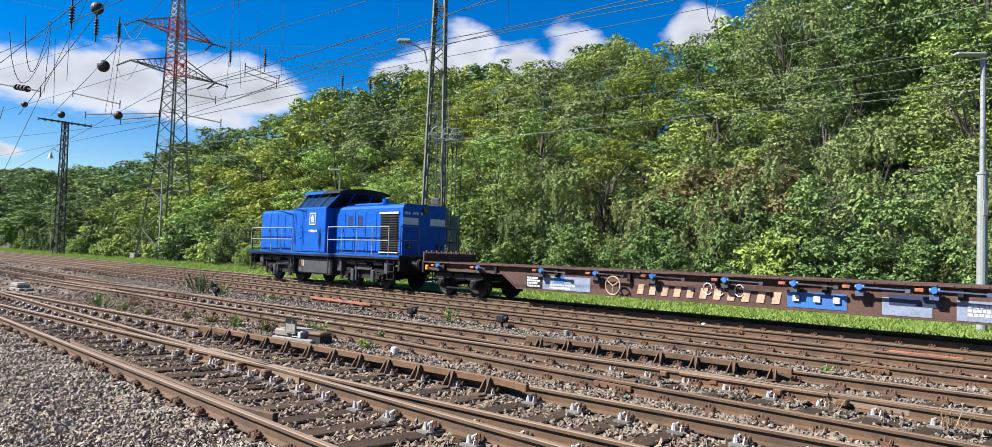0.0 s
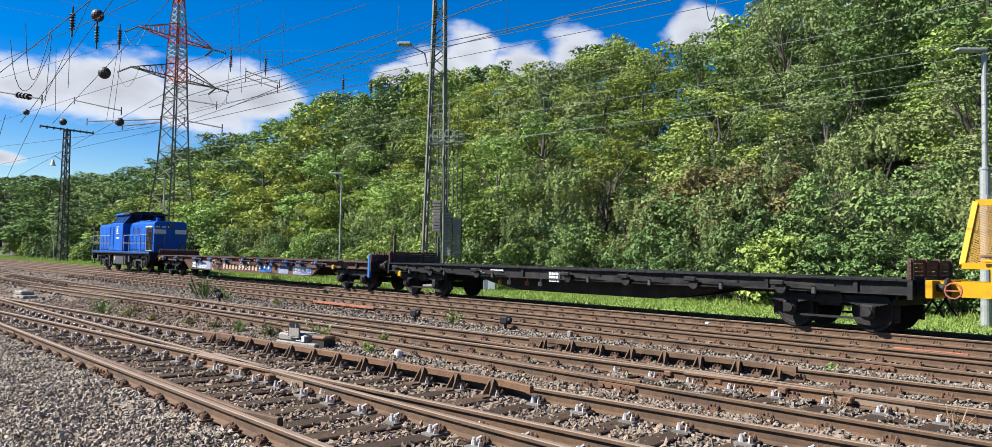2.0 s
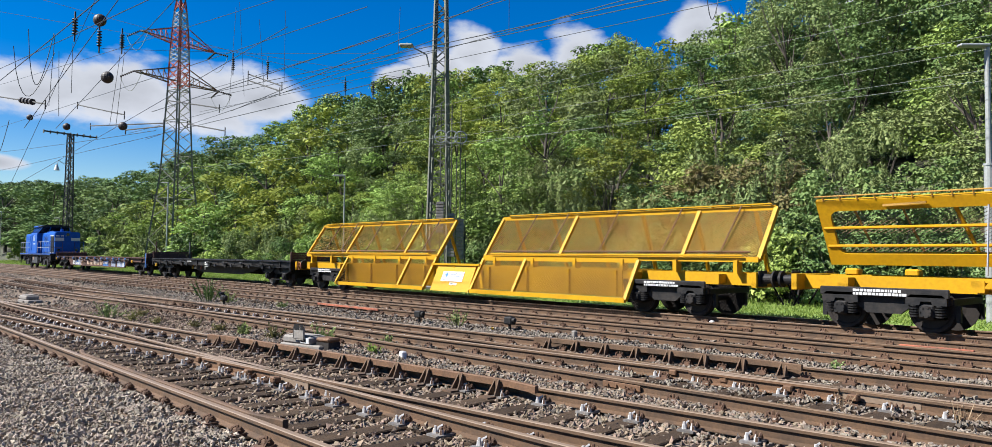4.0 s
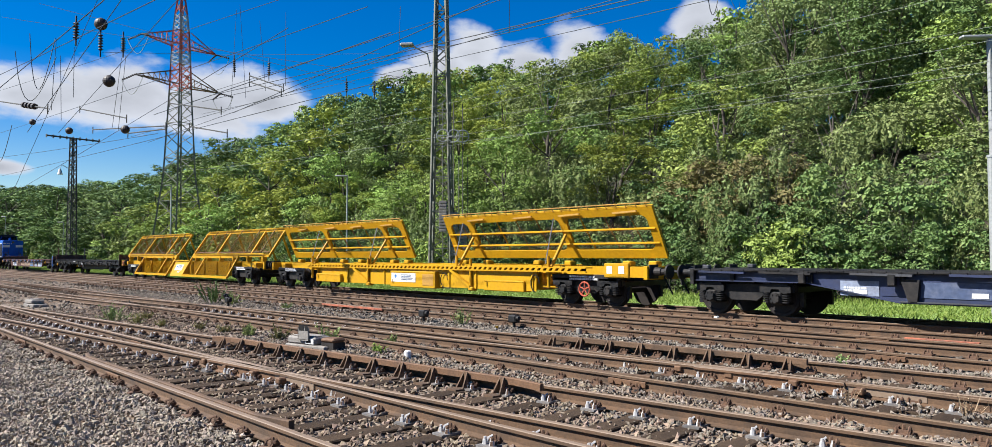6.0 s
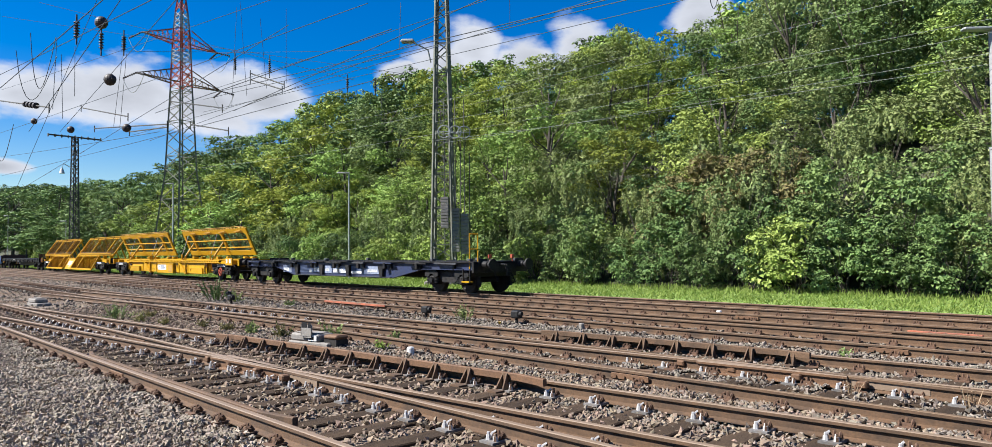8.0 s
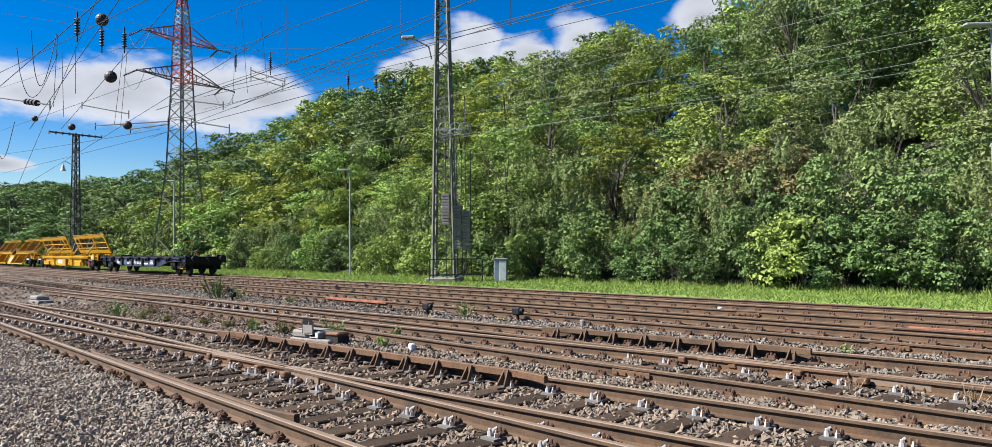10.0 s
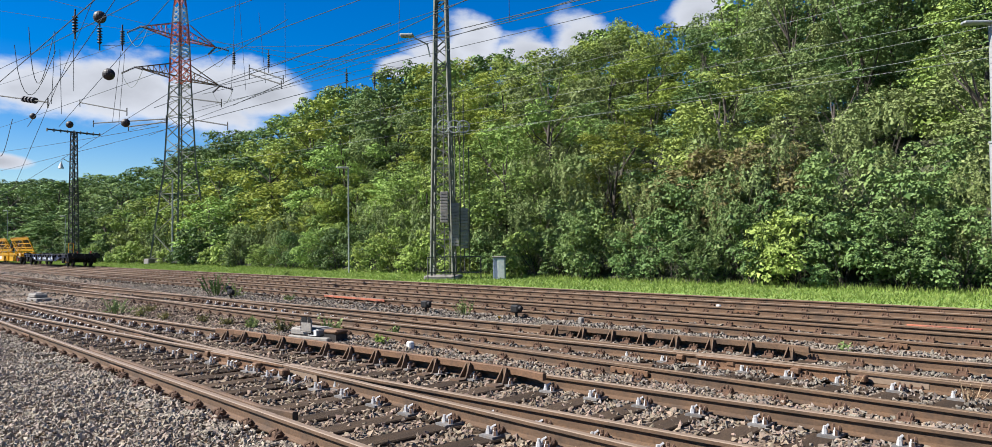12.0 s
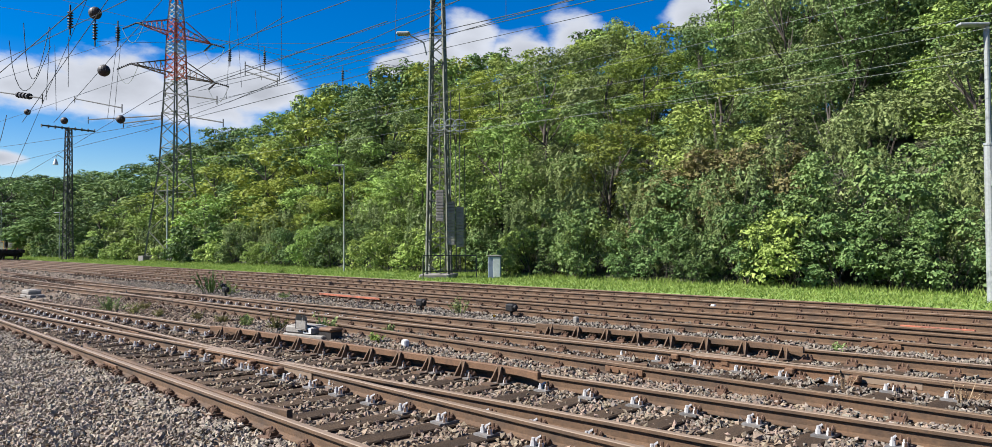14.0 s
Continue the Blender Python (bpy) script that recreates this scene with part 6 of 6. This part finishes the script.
def weed(x, y, h, n, mat, label, blade=0.02):
    rng = np.random.default_rng(int(abs(x * 97 + y * 31)))
    a, r = rng.random(n) * 6.283, rng.random(n) * h * 0.6
    base = np.stack([x + np.cos(a) * r * 0.5, y + np.sin(a) * r * 0.5, np.full(n, BED - 0.01)], 1)
    hh = h * (0.4 + 0.6 * rng.random(n))
    tip = base + np.stack([np.cos(a) * r, np.sin(a) * r, hh], 1)
    b = rng.random(n) * 6.283
    sd = np.stack([np.cos(b), np.sin(b), 0 * b], 1) * blade
    mid = (base + tip) / 2 + sd
    v = np.stack([base, mid, tip, (base + tip) / 2 - sd], 1).reshape(-1, 3)
    # leaflets along each stalk
    m = n * 5
    k = rng.integers(0, n, m)
    u = 0.3 + 0.7 * rng.random(m)
    p = base[k] + (tip[k] - base[k]) * u[:, None]
    d = rng.normal(size=(m, 3))
    d /= np.linalg.norm(d, axis=1, keepdims=True)
    e = np.cross(d, rng.normal(size=(m, 3)))
    e /= np.linalg.norm(e, axis=1, keepdims=True)
    s = blade * 2.2
    v2 = np.stack([p, p + d * s + e * s * 0.4, p + d * s * 2, p + d * s - e * s * 0.4], 1).reshape(-1, 3)
    vv = np.concatenate([v, v2])
    f = np.arange(len(vv)).reshape(-1, 4)
    tagged(mesh_part("weed", np_mesh("weed", vv, f), mat), label, "weed", "weeds in the gravel")


def weeds():
    rnd = random.Random(14)
    for x, y, h, n, m in ((-21.9, 6.1, 0.5, 26, M_LEAF_GREY), (-20.6, 6.3, 0.3, 24, M_LEAF_TAN), (-27.4, 11.0, 0.95, 30, M_LEAF_DARK), (-26.3, 11.2, 0.55, 24, M_LEAF_GREY), (-18.0, 6.9, 0.2, 30, M_LEAF_TAN),
                          (-15.8, 7.1, 0.3, 26, M_LEAF_GREY), (-14.6, 7.2, 0.35, 22, M_LEAF_TAN), (-13.4, 7.6, 0.4, 24, M_LEAF_GREY), (-11.4, 7.5, 0.2, 26, M_GRASS), (-14.6, 12.0, 0.45, 22, M_LEAF_GREY),
                          (-3.95, 9.0, 0.27, 12, M_DRY), (-2.75, 9.1, 0.3, 26, M_DRY), (-5.35, 12.1, 0.16, 24, M_LEAF_GREY), (-16.9, 7.0, 0.2, 30, M_LEAF_TAN), (-19.4, 6.5, 0.2, 34, M_LEAF_TAN),
                          (-23.0, 11.6, 0.25, 24, M_LEAF_GREY), (-12.3, 8.4, 0.25, 18, M_LEAF_GREY), (-42, 21.0, 0.5, 40, M_LEAF), (-31.6, 21.5, 0.4, 40, M_LEAF), (-22, 7.0, 0.25, 30, M_LEAF_TAN)):
        weed(x, y, h, n, m, "dry tan weed stalks standing in the railway gravel" if m is M_DRY else "scrubby green weed growing in the railway gravel", 0.006 if m is M_DRY else 0.013 + h * 0.012)


weeds()


# ---- masts, lamps, pylon ----
def lattice(name, label, category, x, y, turn, z0, z1, w0, w1, legs, mat, bay, brace=0.05, waist=None):
    """A square tapered lattice tower of angle bars."""
    t = thing(name, label, category, pose(x, y, z0, 0, 0, turn))
    H = z1 - z0
    waist = waist or (H / 2, (w0 + w1) / 2)
    W = lambda z: w0 + (waist[1] - w0) * z / waist[0] if z < waist[0] else waist[1] + (w1 - waist[1]) * (z - waist[0]) / (H - waist[0])
    for sx in (-1, 1):
        for sy in (-1, 1):
            for a, b in ((0, waist[0]), (waist[0], H)):
                bm = bar(B(), (sx * W(a) / 2, sy * W(a) / 2, a), (sx * W(b) / 2, sy * W(b) / 2, b), legs, legs)
                part("leg", bm, mat, t)
    z = 0.0
    k = 0
    while z < H - 0.1:
        step = max(0.55, W(z) * bay)
        z2 = min(H, z + step)
        a, b = W(z) / 2, W(z2) / 2
        for c in range(4):
            q = Matrix.Rotation(c * math.pi / 2, 4, "Z")
            f = 1 if k % 2 else -1
            bars = [(Vector((-a * f, -a, z)), Vector((b * f, -b, z2)))]
            if bay > 0.9:
                bars.append((Vector((a * f, -a, z)), Vector((-b * f, -b, z2))))
            if k % 3 == 0:
                bars.append((Vector((-a, -a, z)), Vector((a, -a, z))))
            for p0, p1 in bars:
                part("brace", bar(B(), q @ p0, q @ p1, brace, brace * 0.6), mat, t)
        z = z2
        k += 1
    return t


def main_mast():
    t = lattice("catenary_mast", "tall green-grey steel lattice catenary mast on a concrete footing", "mast", -29.9, 23.3, 44, -0.11, 15.6, 1.08, 0.45, 0.11, M_MAST, 0.62, 0.075)
    part("footing", box(B(), -0.85, 0.85, -0.85, 0.85, -0.5, 0.2, 0.05), M_CONCRETE, t)
    # tension weights on their guide rods
    for x, y, z0, n in ((0.2, -0.95, 2.75, 10), (0.7, -0.75, 1.6, 14), (1.12, -0.6, 1.5, 13)):
        bm = B()
        rod(bm, (x, y, 0.3), (x, y, 9.0), 0.025, 6)
        rod(bm, (x + 0.25, y, 0.3), (x + 0.25, y, 6.4), 0.025, 6)
        part("guide_rod", bm, M_MASTDARK, t)
        for k in range(n):
            part("tension_weight", box(B(), x - 0.17, x + 0.2, y - 0.17, y + 0.17, z0 + k * 0.15, z0 + k * 0.15 + 0.135, 0.015), M_CONCRETE, t)
        bm = B()
        for k in range(14):
            a0, a1 = k * 0.4488, (k + 1) * 0.4488
            rod(bm, (x + 0.3 * math.cos(a0), y, 7.4 + 0.3 * math.sin(a0)), (x + 0.3 * math.cos(a1), y, 7.4 + 0.3 * math.sin(a1)), 0.03, 6)
        rod(bm, (x - 0.3, y, 7.4), (x + 0.3, y, 7.4), 0.02, 6)
        rod(bm, (x, y, 7.4), (0, 0, 7.4), 0.03, 6)
        part("tension_pulley", bm, M_GALV, t)
    bm = B()
    for z in (0.35, 1.1):
        bar(bm, (-0.6, -1.1, z), (1.9, -0.6, z), 0.06, 0.06)
    for q in ((-0.6, -1.1), (1.9, -0.6), (0.65, -0.85)):
        rod(bm, (*q, -0.2), (*q, 1.1), 0.03, 6)
    part("guard_frame", bm, M_MASTDARK, t)
    bm = rod(B(), (-0.5, -0.45, 10.9), (-0.62, -0.55, 11.5), 0.04, 8)
    rod(bm, (-0.62, -0.55, 11.5), (-1.3, -0.9, 11.8), 0.035, 8)
    lamp = part("lamp_arm", bm, M_GALV, t)
    part("lamp_head", box(B(), -1.85, -1.2, -1.25, -0.85, 11.74, 11.9, 0.05), M_GALV, lamp)


main_mast()


def far_mast():
    t = lattice("catenary_mast", "dark steel lattice catenary mast with a flat cross head", "mast", -103.5, 24, 20, -0.11, 15.9, 0.85, 0.5, 0.12, M_MASTDARK, 0.8, 0.09)
    bm = bar(B(), (-0.7, -2.9, 16.0), (0.7, 2.9, 15.9), 0.2, 0.16)
    for k in range(9):
        u = k / 8
        box(bm, -0.7 + 1.4 * u - 0.1, -0.7 + 1.4 * u + 0.1, -2.9 + 5.8 * u - 0.03, -2.9 + 5.8 * u + 0.03, 15.75, 16.15)
    part("cross_head", bm, M_MASTDARK, t)
    bm = rod(B(), (0, -0.5, 12.2), (0, -1.4, 12.6), 0.04, 6)
    rod(bm, (0, -1.4, 12.6), (0, -1.6, 12.1), 0.03, 6)
    la = part("lamp_arm", bm, M_GALV, t)
    bm = rod(B(), (0, -1.6, 11.4), (0, -1.6, 12.1), 0.32, 14, 0.1)
    part("lamp_head", bm, M_WHITE, la)


far_mast()


def pylon():
    X, Y = -81.8, 29.0
    turn = 20
    z0 = ground_z(X, Y)
    t = lattice("power_pylon", "tall steel lattice power pylon with red and white painted top", "power pylon", X, Y, turn, z0, 19.0, 4.1, 1.5, 0.15, M_MAST, 0.62, 0.09, (9.9 - z0, 2.2))
    H0 = 19.0 - z0
    for i, (za, zb, wa, wb, mt) in enumerate(((H0, H0 + 2.6, 1.5, 1.38, M_RED), (H0 + 2.6, H0 + 4.0, 1.38, 1.28, M_GALV), (H0 + 4.0, H0 + 6.2, 1.28, 1.1, M_RED), (H0 + 6.2, H0 + 8.0, 1.1, 0.85, M_GALV), (H0 + 8.0, H0 + 11.5, 0.85, 0.12, M_RED))):
        n = 3
        sec = part("top_section", box(B(), -wa / 2, wa / 2, -0.04, 0.04, za - 0.04, za + 0.04), mt, t)
        for c in range(4):
            q = Matrix.Rotation(c * math.pi / 2, 4, "Z")
            part("leg", bar(B(), q @ Vector((-wa / 2, -wa / 2, za)), q @ Vector((-wb / 2, -wb / 2, zb)), 0.15, 0.15), mt, sec)
            for k in range(n):
                u0, u1 = k / n, (k + 1) / n
                p0, p1 = wa + (wb - wa) * u0, wa + (wb - wa) * u1
                y0, y1 = za + (zb - za) * u0, za + (zb - za) * u1
                part("brace", bar(B(), q @ Vector((-p0 / 2, -p0 / 2, y0)), q @ Vector((p1 / 2, -p1 / 2, y1)), 0.08, 0.06), mt, sec)
                part("brace", bar(B(), q @ Vector((p0 / 2, -p0 / 2, y0)), q @ Vector((-p1 / 2, -p1 / 2, y1)), 0.08, 0.06), mt, sec)
    for z, reach in ((H0 + 0.4, 5.3), (H0 + 4.6, 4.7)):
        for s in (-1, 1):
            bm = B()
            w = 0.68
            tip = Vector((0, s * reach, z + 0.15))
            for dx in (-w, w):
                bar(bm, (dx, s * w, z), tip, 0.1, 0.1)
                bar(bm, (dx, s * w, z + 1.5), tip, 0.08, 0.08)
            for k in range(1, 6):
                u = k / 6
                a, b = Vector((-w, s * w, z)).lerp(tip, u), Vector((w, s * w, z)).lerp(tip, u)
                c = Vector((-w, s * w, z + 1.5)).lerp(tip, u)
                d = Vector((-w, s * w, z)).lerp(tip, u - 1 / 6)
                bar(bm, a, b, 0.06, 0.05)
                bar(bm, a, c, 0.06, 0.05)
                bar(bm, d, c, 0.06, 0.05)
            arm = part("cross_arm", bm, M_RED if z > H0 + 2 else M_RUST_ORANGE, t, "red painted cross arm")
            for k, dx in enumerate((-1.6, 1.6)):
                part("insulator_string", ribbed(B(), tip, tip + Vector((dx, s * 0.4, -0.5)), 0.045, 0.11, 7), M_INSUL, arm)
            bm = B()
            p = [tip + Vector((-1.6 + 3.2 * i / 10, s * 0.4, -0.5 - 1.6 * math.sin(math.pi * i / 10))) for i in range(11)]
            tube(bm, p, 0.025, 5)
            part("jumper_loop", bm, M_WIRELIGHT, arm)
    for c in range(4):
        q = Matrix.Rotation(c * math.pi / 2, 4, "Z")
        p = q @ Vector((2.1, 2.1, 0))
        part("footing", box(B(), p.x - 0.4, p.x + 0.4, p.y - 0.4, p.y + 0.4, -0.9, 0.02, 0.05), M_CONCRETE, t)


pylon()


def street_lamp(x, y, h, turn, r=0.055, thick=0.0):
    t = thing("yard_lamp", "slim grey galvanised yard lamp post with flat head on grass", "lamp post", pose(x, y, ground_z(x, y), 0, 0, turn), "yard lamps")
    bm = rod(B(), (0, 0, -0.3), (0, 0, h), r, 12, r * 0.8)
    part("post", bm, M_GALV, t)
    if thick:
        bm = rod(B(), (0, 0, -0.2), (0, 0, thick), r * 1.55, 14, r * 1.5)
        rod(bm, (0, 0, thick), (0, 0, thick + 0.06), r * 1.7, 14)
        box(bm, -0.05, 0.05, -r * 1.9, -r * 1.4, thick - 1.1, thick - 0.7)
        part("sleeve", bm, M_GALV, t)
    bm = rod(B(), (0, 0, h - 0.03), (-0.2, 0, h + 0.02), 0.035, 8)
    hd = part("arm", bm, M_GALV, t)
    part("lamp_head", box(B(), -0.75, 0.05, -0.12, 0.12, h, h + 0.09, 0.03), M_GALV, hd)


street_lamp(-41.35, 24.85, 6.5, 45)
street_lamp(-78.3, 27.0, 8.6, 45, 0.09)
street_lamp(-6.3, 23.5, 7.4, 45, 0.085, 4.2)
street_lamp(-112, 25, 6.0, 45)
street_lamp(-145, 24, 8.0, 45)


def cabinet():
    t = thing("switch_cabinet", "grey concrete switch cabinet standing in the grass verge", "cabinet", pose(-27.35, 24.7, -0.11, 0, 0, 46))
    part("body", box(B(), -0.3, 0.3, -0.2, 0.2, -0.1, 1.05, 0.02), M_PALEBLUE, t)
    part("front_panel", box(B(), -0.08, 0.25, -0.215, -0.2, 0.05, 1.0, 0.008), M_WHITE, t)
    part("roof", box(B(), -0.34, 0.34, -0.24, 0.24, 1.05, 1.11, 0.02), M_CONCRETE, t)


cabinet()


# ---- overhead wires ----
def wire(a, b, k, sag=0.01):
    light = k == 2
    r = 0.008 if light else 0.0075 + 0.0085 * k
    a, b = Vector(a), Vector(b)
    L = (b - a).length
    r *= 0.72 * max(1.0, (a.length + b.length) / 2 / 38)
    bm = B()
    pts = []
    for i in range(9):
        u = i / 8
        p = a.lerp(b, u)
        p.z -= sag * L * 4 * u * (1 - u) * 0.5
        pts.append(p)
    tube(bm, pts, r, 5)
    tagged(part("overhead_wire", bm, M_WIRELIGHT if light else M_WIRE), "thin bright overhead feeder wire" if light else "thin dark overhead catenary wire spanning the tracks", "wire", "overhead wires")


def extend(x1, y1, z1, x2, y2, z2, a=0.0, b=0.0):
    p, q = Vector((x1, y1, z1)), Vector((x2, y2, z2))
    return p.lerp(q, -a), p.lerp(q, 1 + b)


def wires():
    for *e, k in ((-29.4, 22.5, 8.25, -5.5, 22.5, 8.57, 2), (-29.4, 22.5, 7.79, -5.6, 22.5, 7.5, 2), (-28.9, 22.5, 7.12, -5.6, 22.5, 7.15, 2), (-29.4, 22.5, 6.87, -5.6, 22.5, 6.34, 2),
                  (-28.9, 22.5, 6.7, -5.6, 22.5, 6.62, 2), (-45.3, 22.5, 9.1, -17.5, 22.5, 8.67, 2), (-60.0, 22.5, 9.4, -29.0, 22.5, 8.2, 2), (-60.0, 22.5, 8.2, -29.0, 22.5, 7.2, 2)):
        wire(*extend(*e, 0.0, 0.5 if e[0] > -40 else 0), k)
    for *e, k in ((-33.3, 16, 10.07, -18.4, 16, 9.56, 1), (-29.0, 14.2, 8.7, -13.0, 14.2, 7.64, 1.3), (-23.8, 12, 7.17, -13.8, 12, 7.62, 1), (-34.7, 17, 9.89, -13.2, 17, 8.55, 1.3),
                  (-40.8, 20, 10.63, -15.2, 20, 9.32, 1), (-51.0, 18.7, 10.49, -23.9, 18.7, 9.78, 1), (-30.0, 11, 7.5, -20.8, 11, 7.31, 1.3), (-38.2, 14, 7.87, -24.6, 14, 8.0, 1)):
        wire(*extend(*e, 0.45, 0.5), k, 0.002)
    for *e, k in ((-34.2, 5, 7.52, -19.1, 5, 7.46, 1.4), (-48.0, 7, 10.85, -21.9, 7, 8.61, 1.4), (-41.6, 9, 7.51, -26.2, 9, 9.97, 1.2), (-32.5, 6, 6.11, -21.5, 6, 8.2, 1), (-46.9, 8, 4.73, -34.5, 8, 9.9, 0.8),
                  (-92.2, 14, 18.27, -35.7, 14, 12.6, 0.5), (-122.9, 18.7, 17.97, -51.0, 18.7, 13.98, 0.6), (-75.7, 12, 6.11, -35.8, 12, 8.52, 0.6), (-101.0, 16, 10.47, -40.9, 16, 8.59, 0.6)):
        wire(*extend(*e, 0.0, 0.3), k, 0.002)
    for *e, k in ((-126.4, 20, 15.38, -61.1, 20, 10.94, 0.5), (-51.5, 10, 16.51, -35.9, 22, 10.86, 0.6), (-57.2, 9, 16.83, -34.0, 24, 11.15, 0.5), (-51.6, 20, 15.17, -39.5, 26, 13.91, 0.6), (-45.9, 12, 12.82, -51.1, 20, 15.14, 0.4)):
        wire(*extend(*e, 0.0, 0.0), k, 0.003)


wires()


def insulator(x, y, z0, z1, ball):
    t = thing("insulator", "dark ribbed hanging insulator on the overhead line", "insulator", pose(x, y, 0), "insulators")
    h = z1 - z0
    part("ribs", ribbed(B(), Vector((0, 0, z0 + 0.22 * h)), Vector((0, 0, z0 + 0.78 * h)), 0.045, 0.11, 6), M_INSUL, t)
    for a, b in ((z0, z0 + 0.22 * h), (z0 + 0.78 * h, z1)):
        part("hanger", rod(B(), (0, 0, a), (0, 0, b), 0.03, 8), M_INSUL, t)
    if ball:
        bm = B()
        bmesh.ops.create_uvsphere(bm, u_segments=16, v_segments=10, radius=0.26, matrix=Matrix.Translation((0, 0, z1 + 0.15)))
        part("weight_ball", bm, M_INSUL, t)


for q in ((-30.1, 7, 9.02, 10.1, 0), (-34.7, 9, 9.85, 11.1, 1), (-35.1, 10, 10.08, 11.2, 0), (-47.0, 20, 12.84, 14.25, 0), (-46.3, 22, 12.79, 14.3, 0), (-43.4, 26, 11.9, 13.1, 0), (-40.1, 26, 11.2, 12.3, 0)):
    insulator(*q)


def line_balls():
    for x, y, z, r in ((-33.4, 9, 8.62, 0.24), (-38.1, 11, 7.44, 0.2), (-58.0, 11, 10.4, 0.2), (-44, 10, 8.0, 0.18)):
        bm = B()
        bmesh.ops.create_uvsphere(bm, u_segments=16, v_segments=10, radius=r, matrix=Matrix.Translation((x, y, z)) @ Matrix.Diagonal((1.1, 1, 1, 1)))
        rod(bm, (x - r * 1.4, y, z), (x + r * 1.4, y, z), 0.03, 6)
        tagged(part("line_weight", bm, M_INSUL), "dark round weight clamped on an overhead wire", "line weight", "line weights")


line_balls()


def arms():
    for *e, ins in ((-46.1, 7, 9.49, -34.2, 7, 7.37, 0.25), (-46.2, 11, 9.58, -37.9, 11, 7.95, 0), (-47.5, 12, 8.7, -35.6, 12, 7.4, 0), (-41.1, 12, 7.72, -35.6, 12, 7.26, 0), (-35.8, 16, 10.34, -32.2, 16, 9.17, 0),
                    (-35.8, 16, 10.03, -32.4, 16, 8.98, 0), (-41.0, 14, 9.5, -34.3, 14, 8.18, 0), (-38.2, 14, 7.93, -33.6, 14, 7.05, 0)):
        a, b = Vector(e[:3]), Vector(e[3:])
        t = thing("registration_arm", "dark tubular registration arm holding an overhead wire", "wire arm", None, "registration arms")
        bm = rod(B(), a, b, 0.03, 6)
        for p in (a, b):
            rod(bm, p + Vector((0, 0, -0.22)), p + Vector((0, 0, 0.16)), 0.025, 6)
        part("tube", bm, M_MASTDARK, t)
        if ins:
            for k in range(4):
                p = a.lerp(b, 0.62 + k * 0.055)
                q = a.lerp(b, 0.62 + k * 0.055 + 0.022)
                part("insulator_disc", rod(B(), p, q, 0.13, 10), M_INSUL, t)


arms()


def droppers():
    """Thin vertical ties between messenger and contact wires, and slack jumper loops."""
    rnd = random.Random(77)
    for x, y, z0, z1, dx in ((-32.0, 7, 6.6, 9.1, -0.3), (-28.8, 6, 6.4, 8.7, 0.5), (-36.5, 10, 7.2, 10.1, 1.2), (-35.6, 10, 7.0, 10.1, 0.9), (-30.3, 7, 7.2, 9.0, 0.0), (-38.0, 16, 9.0, 14.0, 0.6), (-36.2, 16, 9.3, 14.2, -0.8),
                             (-34.0, 16, 9.3, 12.8, -0.7), (-32.0, 16, 9.2, 12.6, 0.0), (-24.5, 17, 9.4, 11.2, 0.1), (-21.5, 17, 8.6, 10.6, 0.0), (-18.2, 17, 8.8, 10.4, 0.0), (-42.5, 26, 8.6, 11.9, 0.2), (-39.5, 26, 8.6, 11.2, 0.1)):
        bm = rod(B(), (x, y, z0), (x + dx, y, z1), 0.010, 5)
        tagged(part("dropper", bm, M_WIRE), "thin vertical dropper wire in the overhead line", "wire", "droppers")
    for x, y, z, w, h in ((-29.2, 5, 8.3, 1.2, 1.6), (-27.0, 5, 8.4, 0.7, 1.7), (-33.0, 5, 6.4, 0.6, 1.4), (-11.5, 18, 9.9, 1.0, 1.8)):
        bm = B()
        tube(bm, [(x, y + w * (i / 12), z - h * math.sin(math.pi * (i / 12) ** 0.7)) for i in range(13)], 0.012, 5)
        tagged(part("jumper_cable", bm, M_WIRE), "slack dark jumper cable hanging from an overhead wire", "cable", "jumper cables")


droppers()



def motions():
    """The train runs away along the line; its wheels roll."""
    for car, s0 in CARS:
        walk(car, [(i * 0.5, pose(s0 + train_way(i * 0.5), TRACK_Y, 0)) for i in range(29)])
    for ob, x, r in WHEELSETS:
        walk(ob, [(i / 30, pose(x, 0, r, 0, math.degrees(train_way(i / 30) / r), 0)) for i in range(421)])


motions()
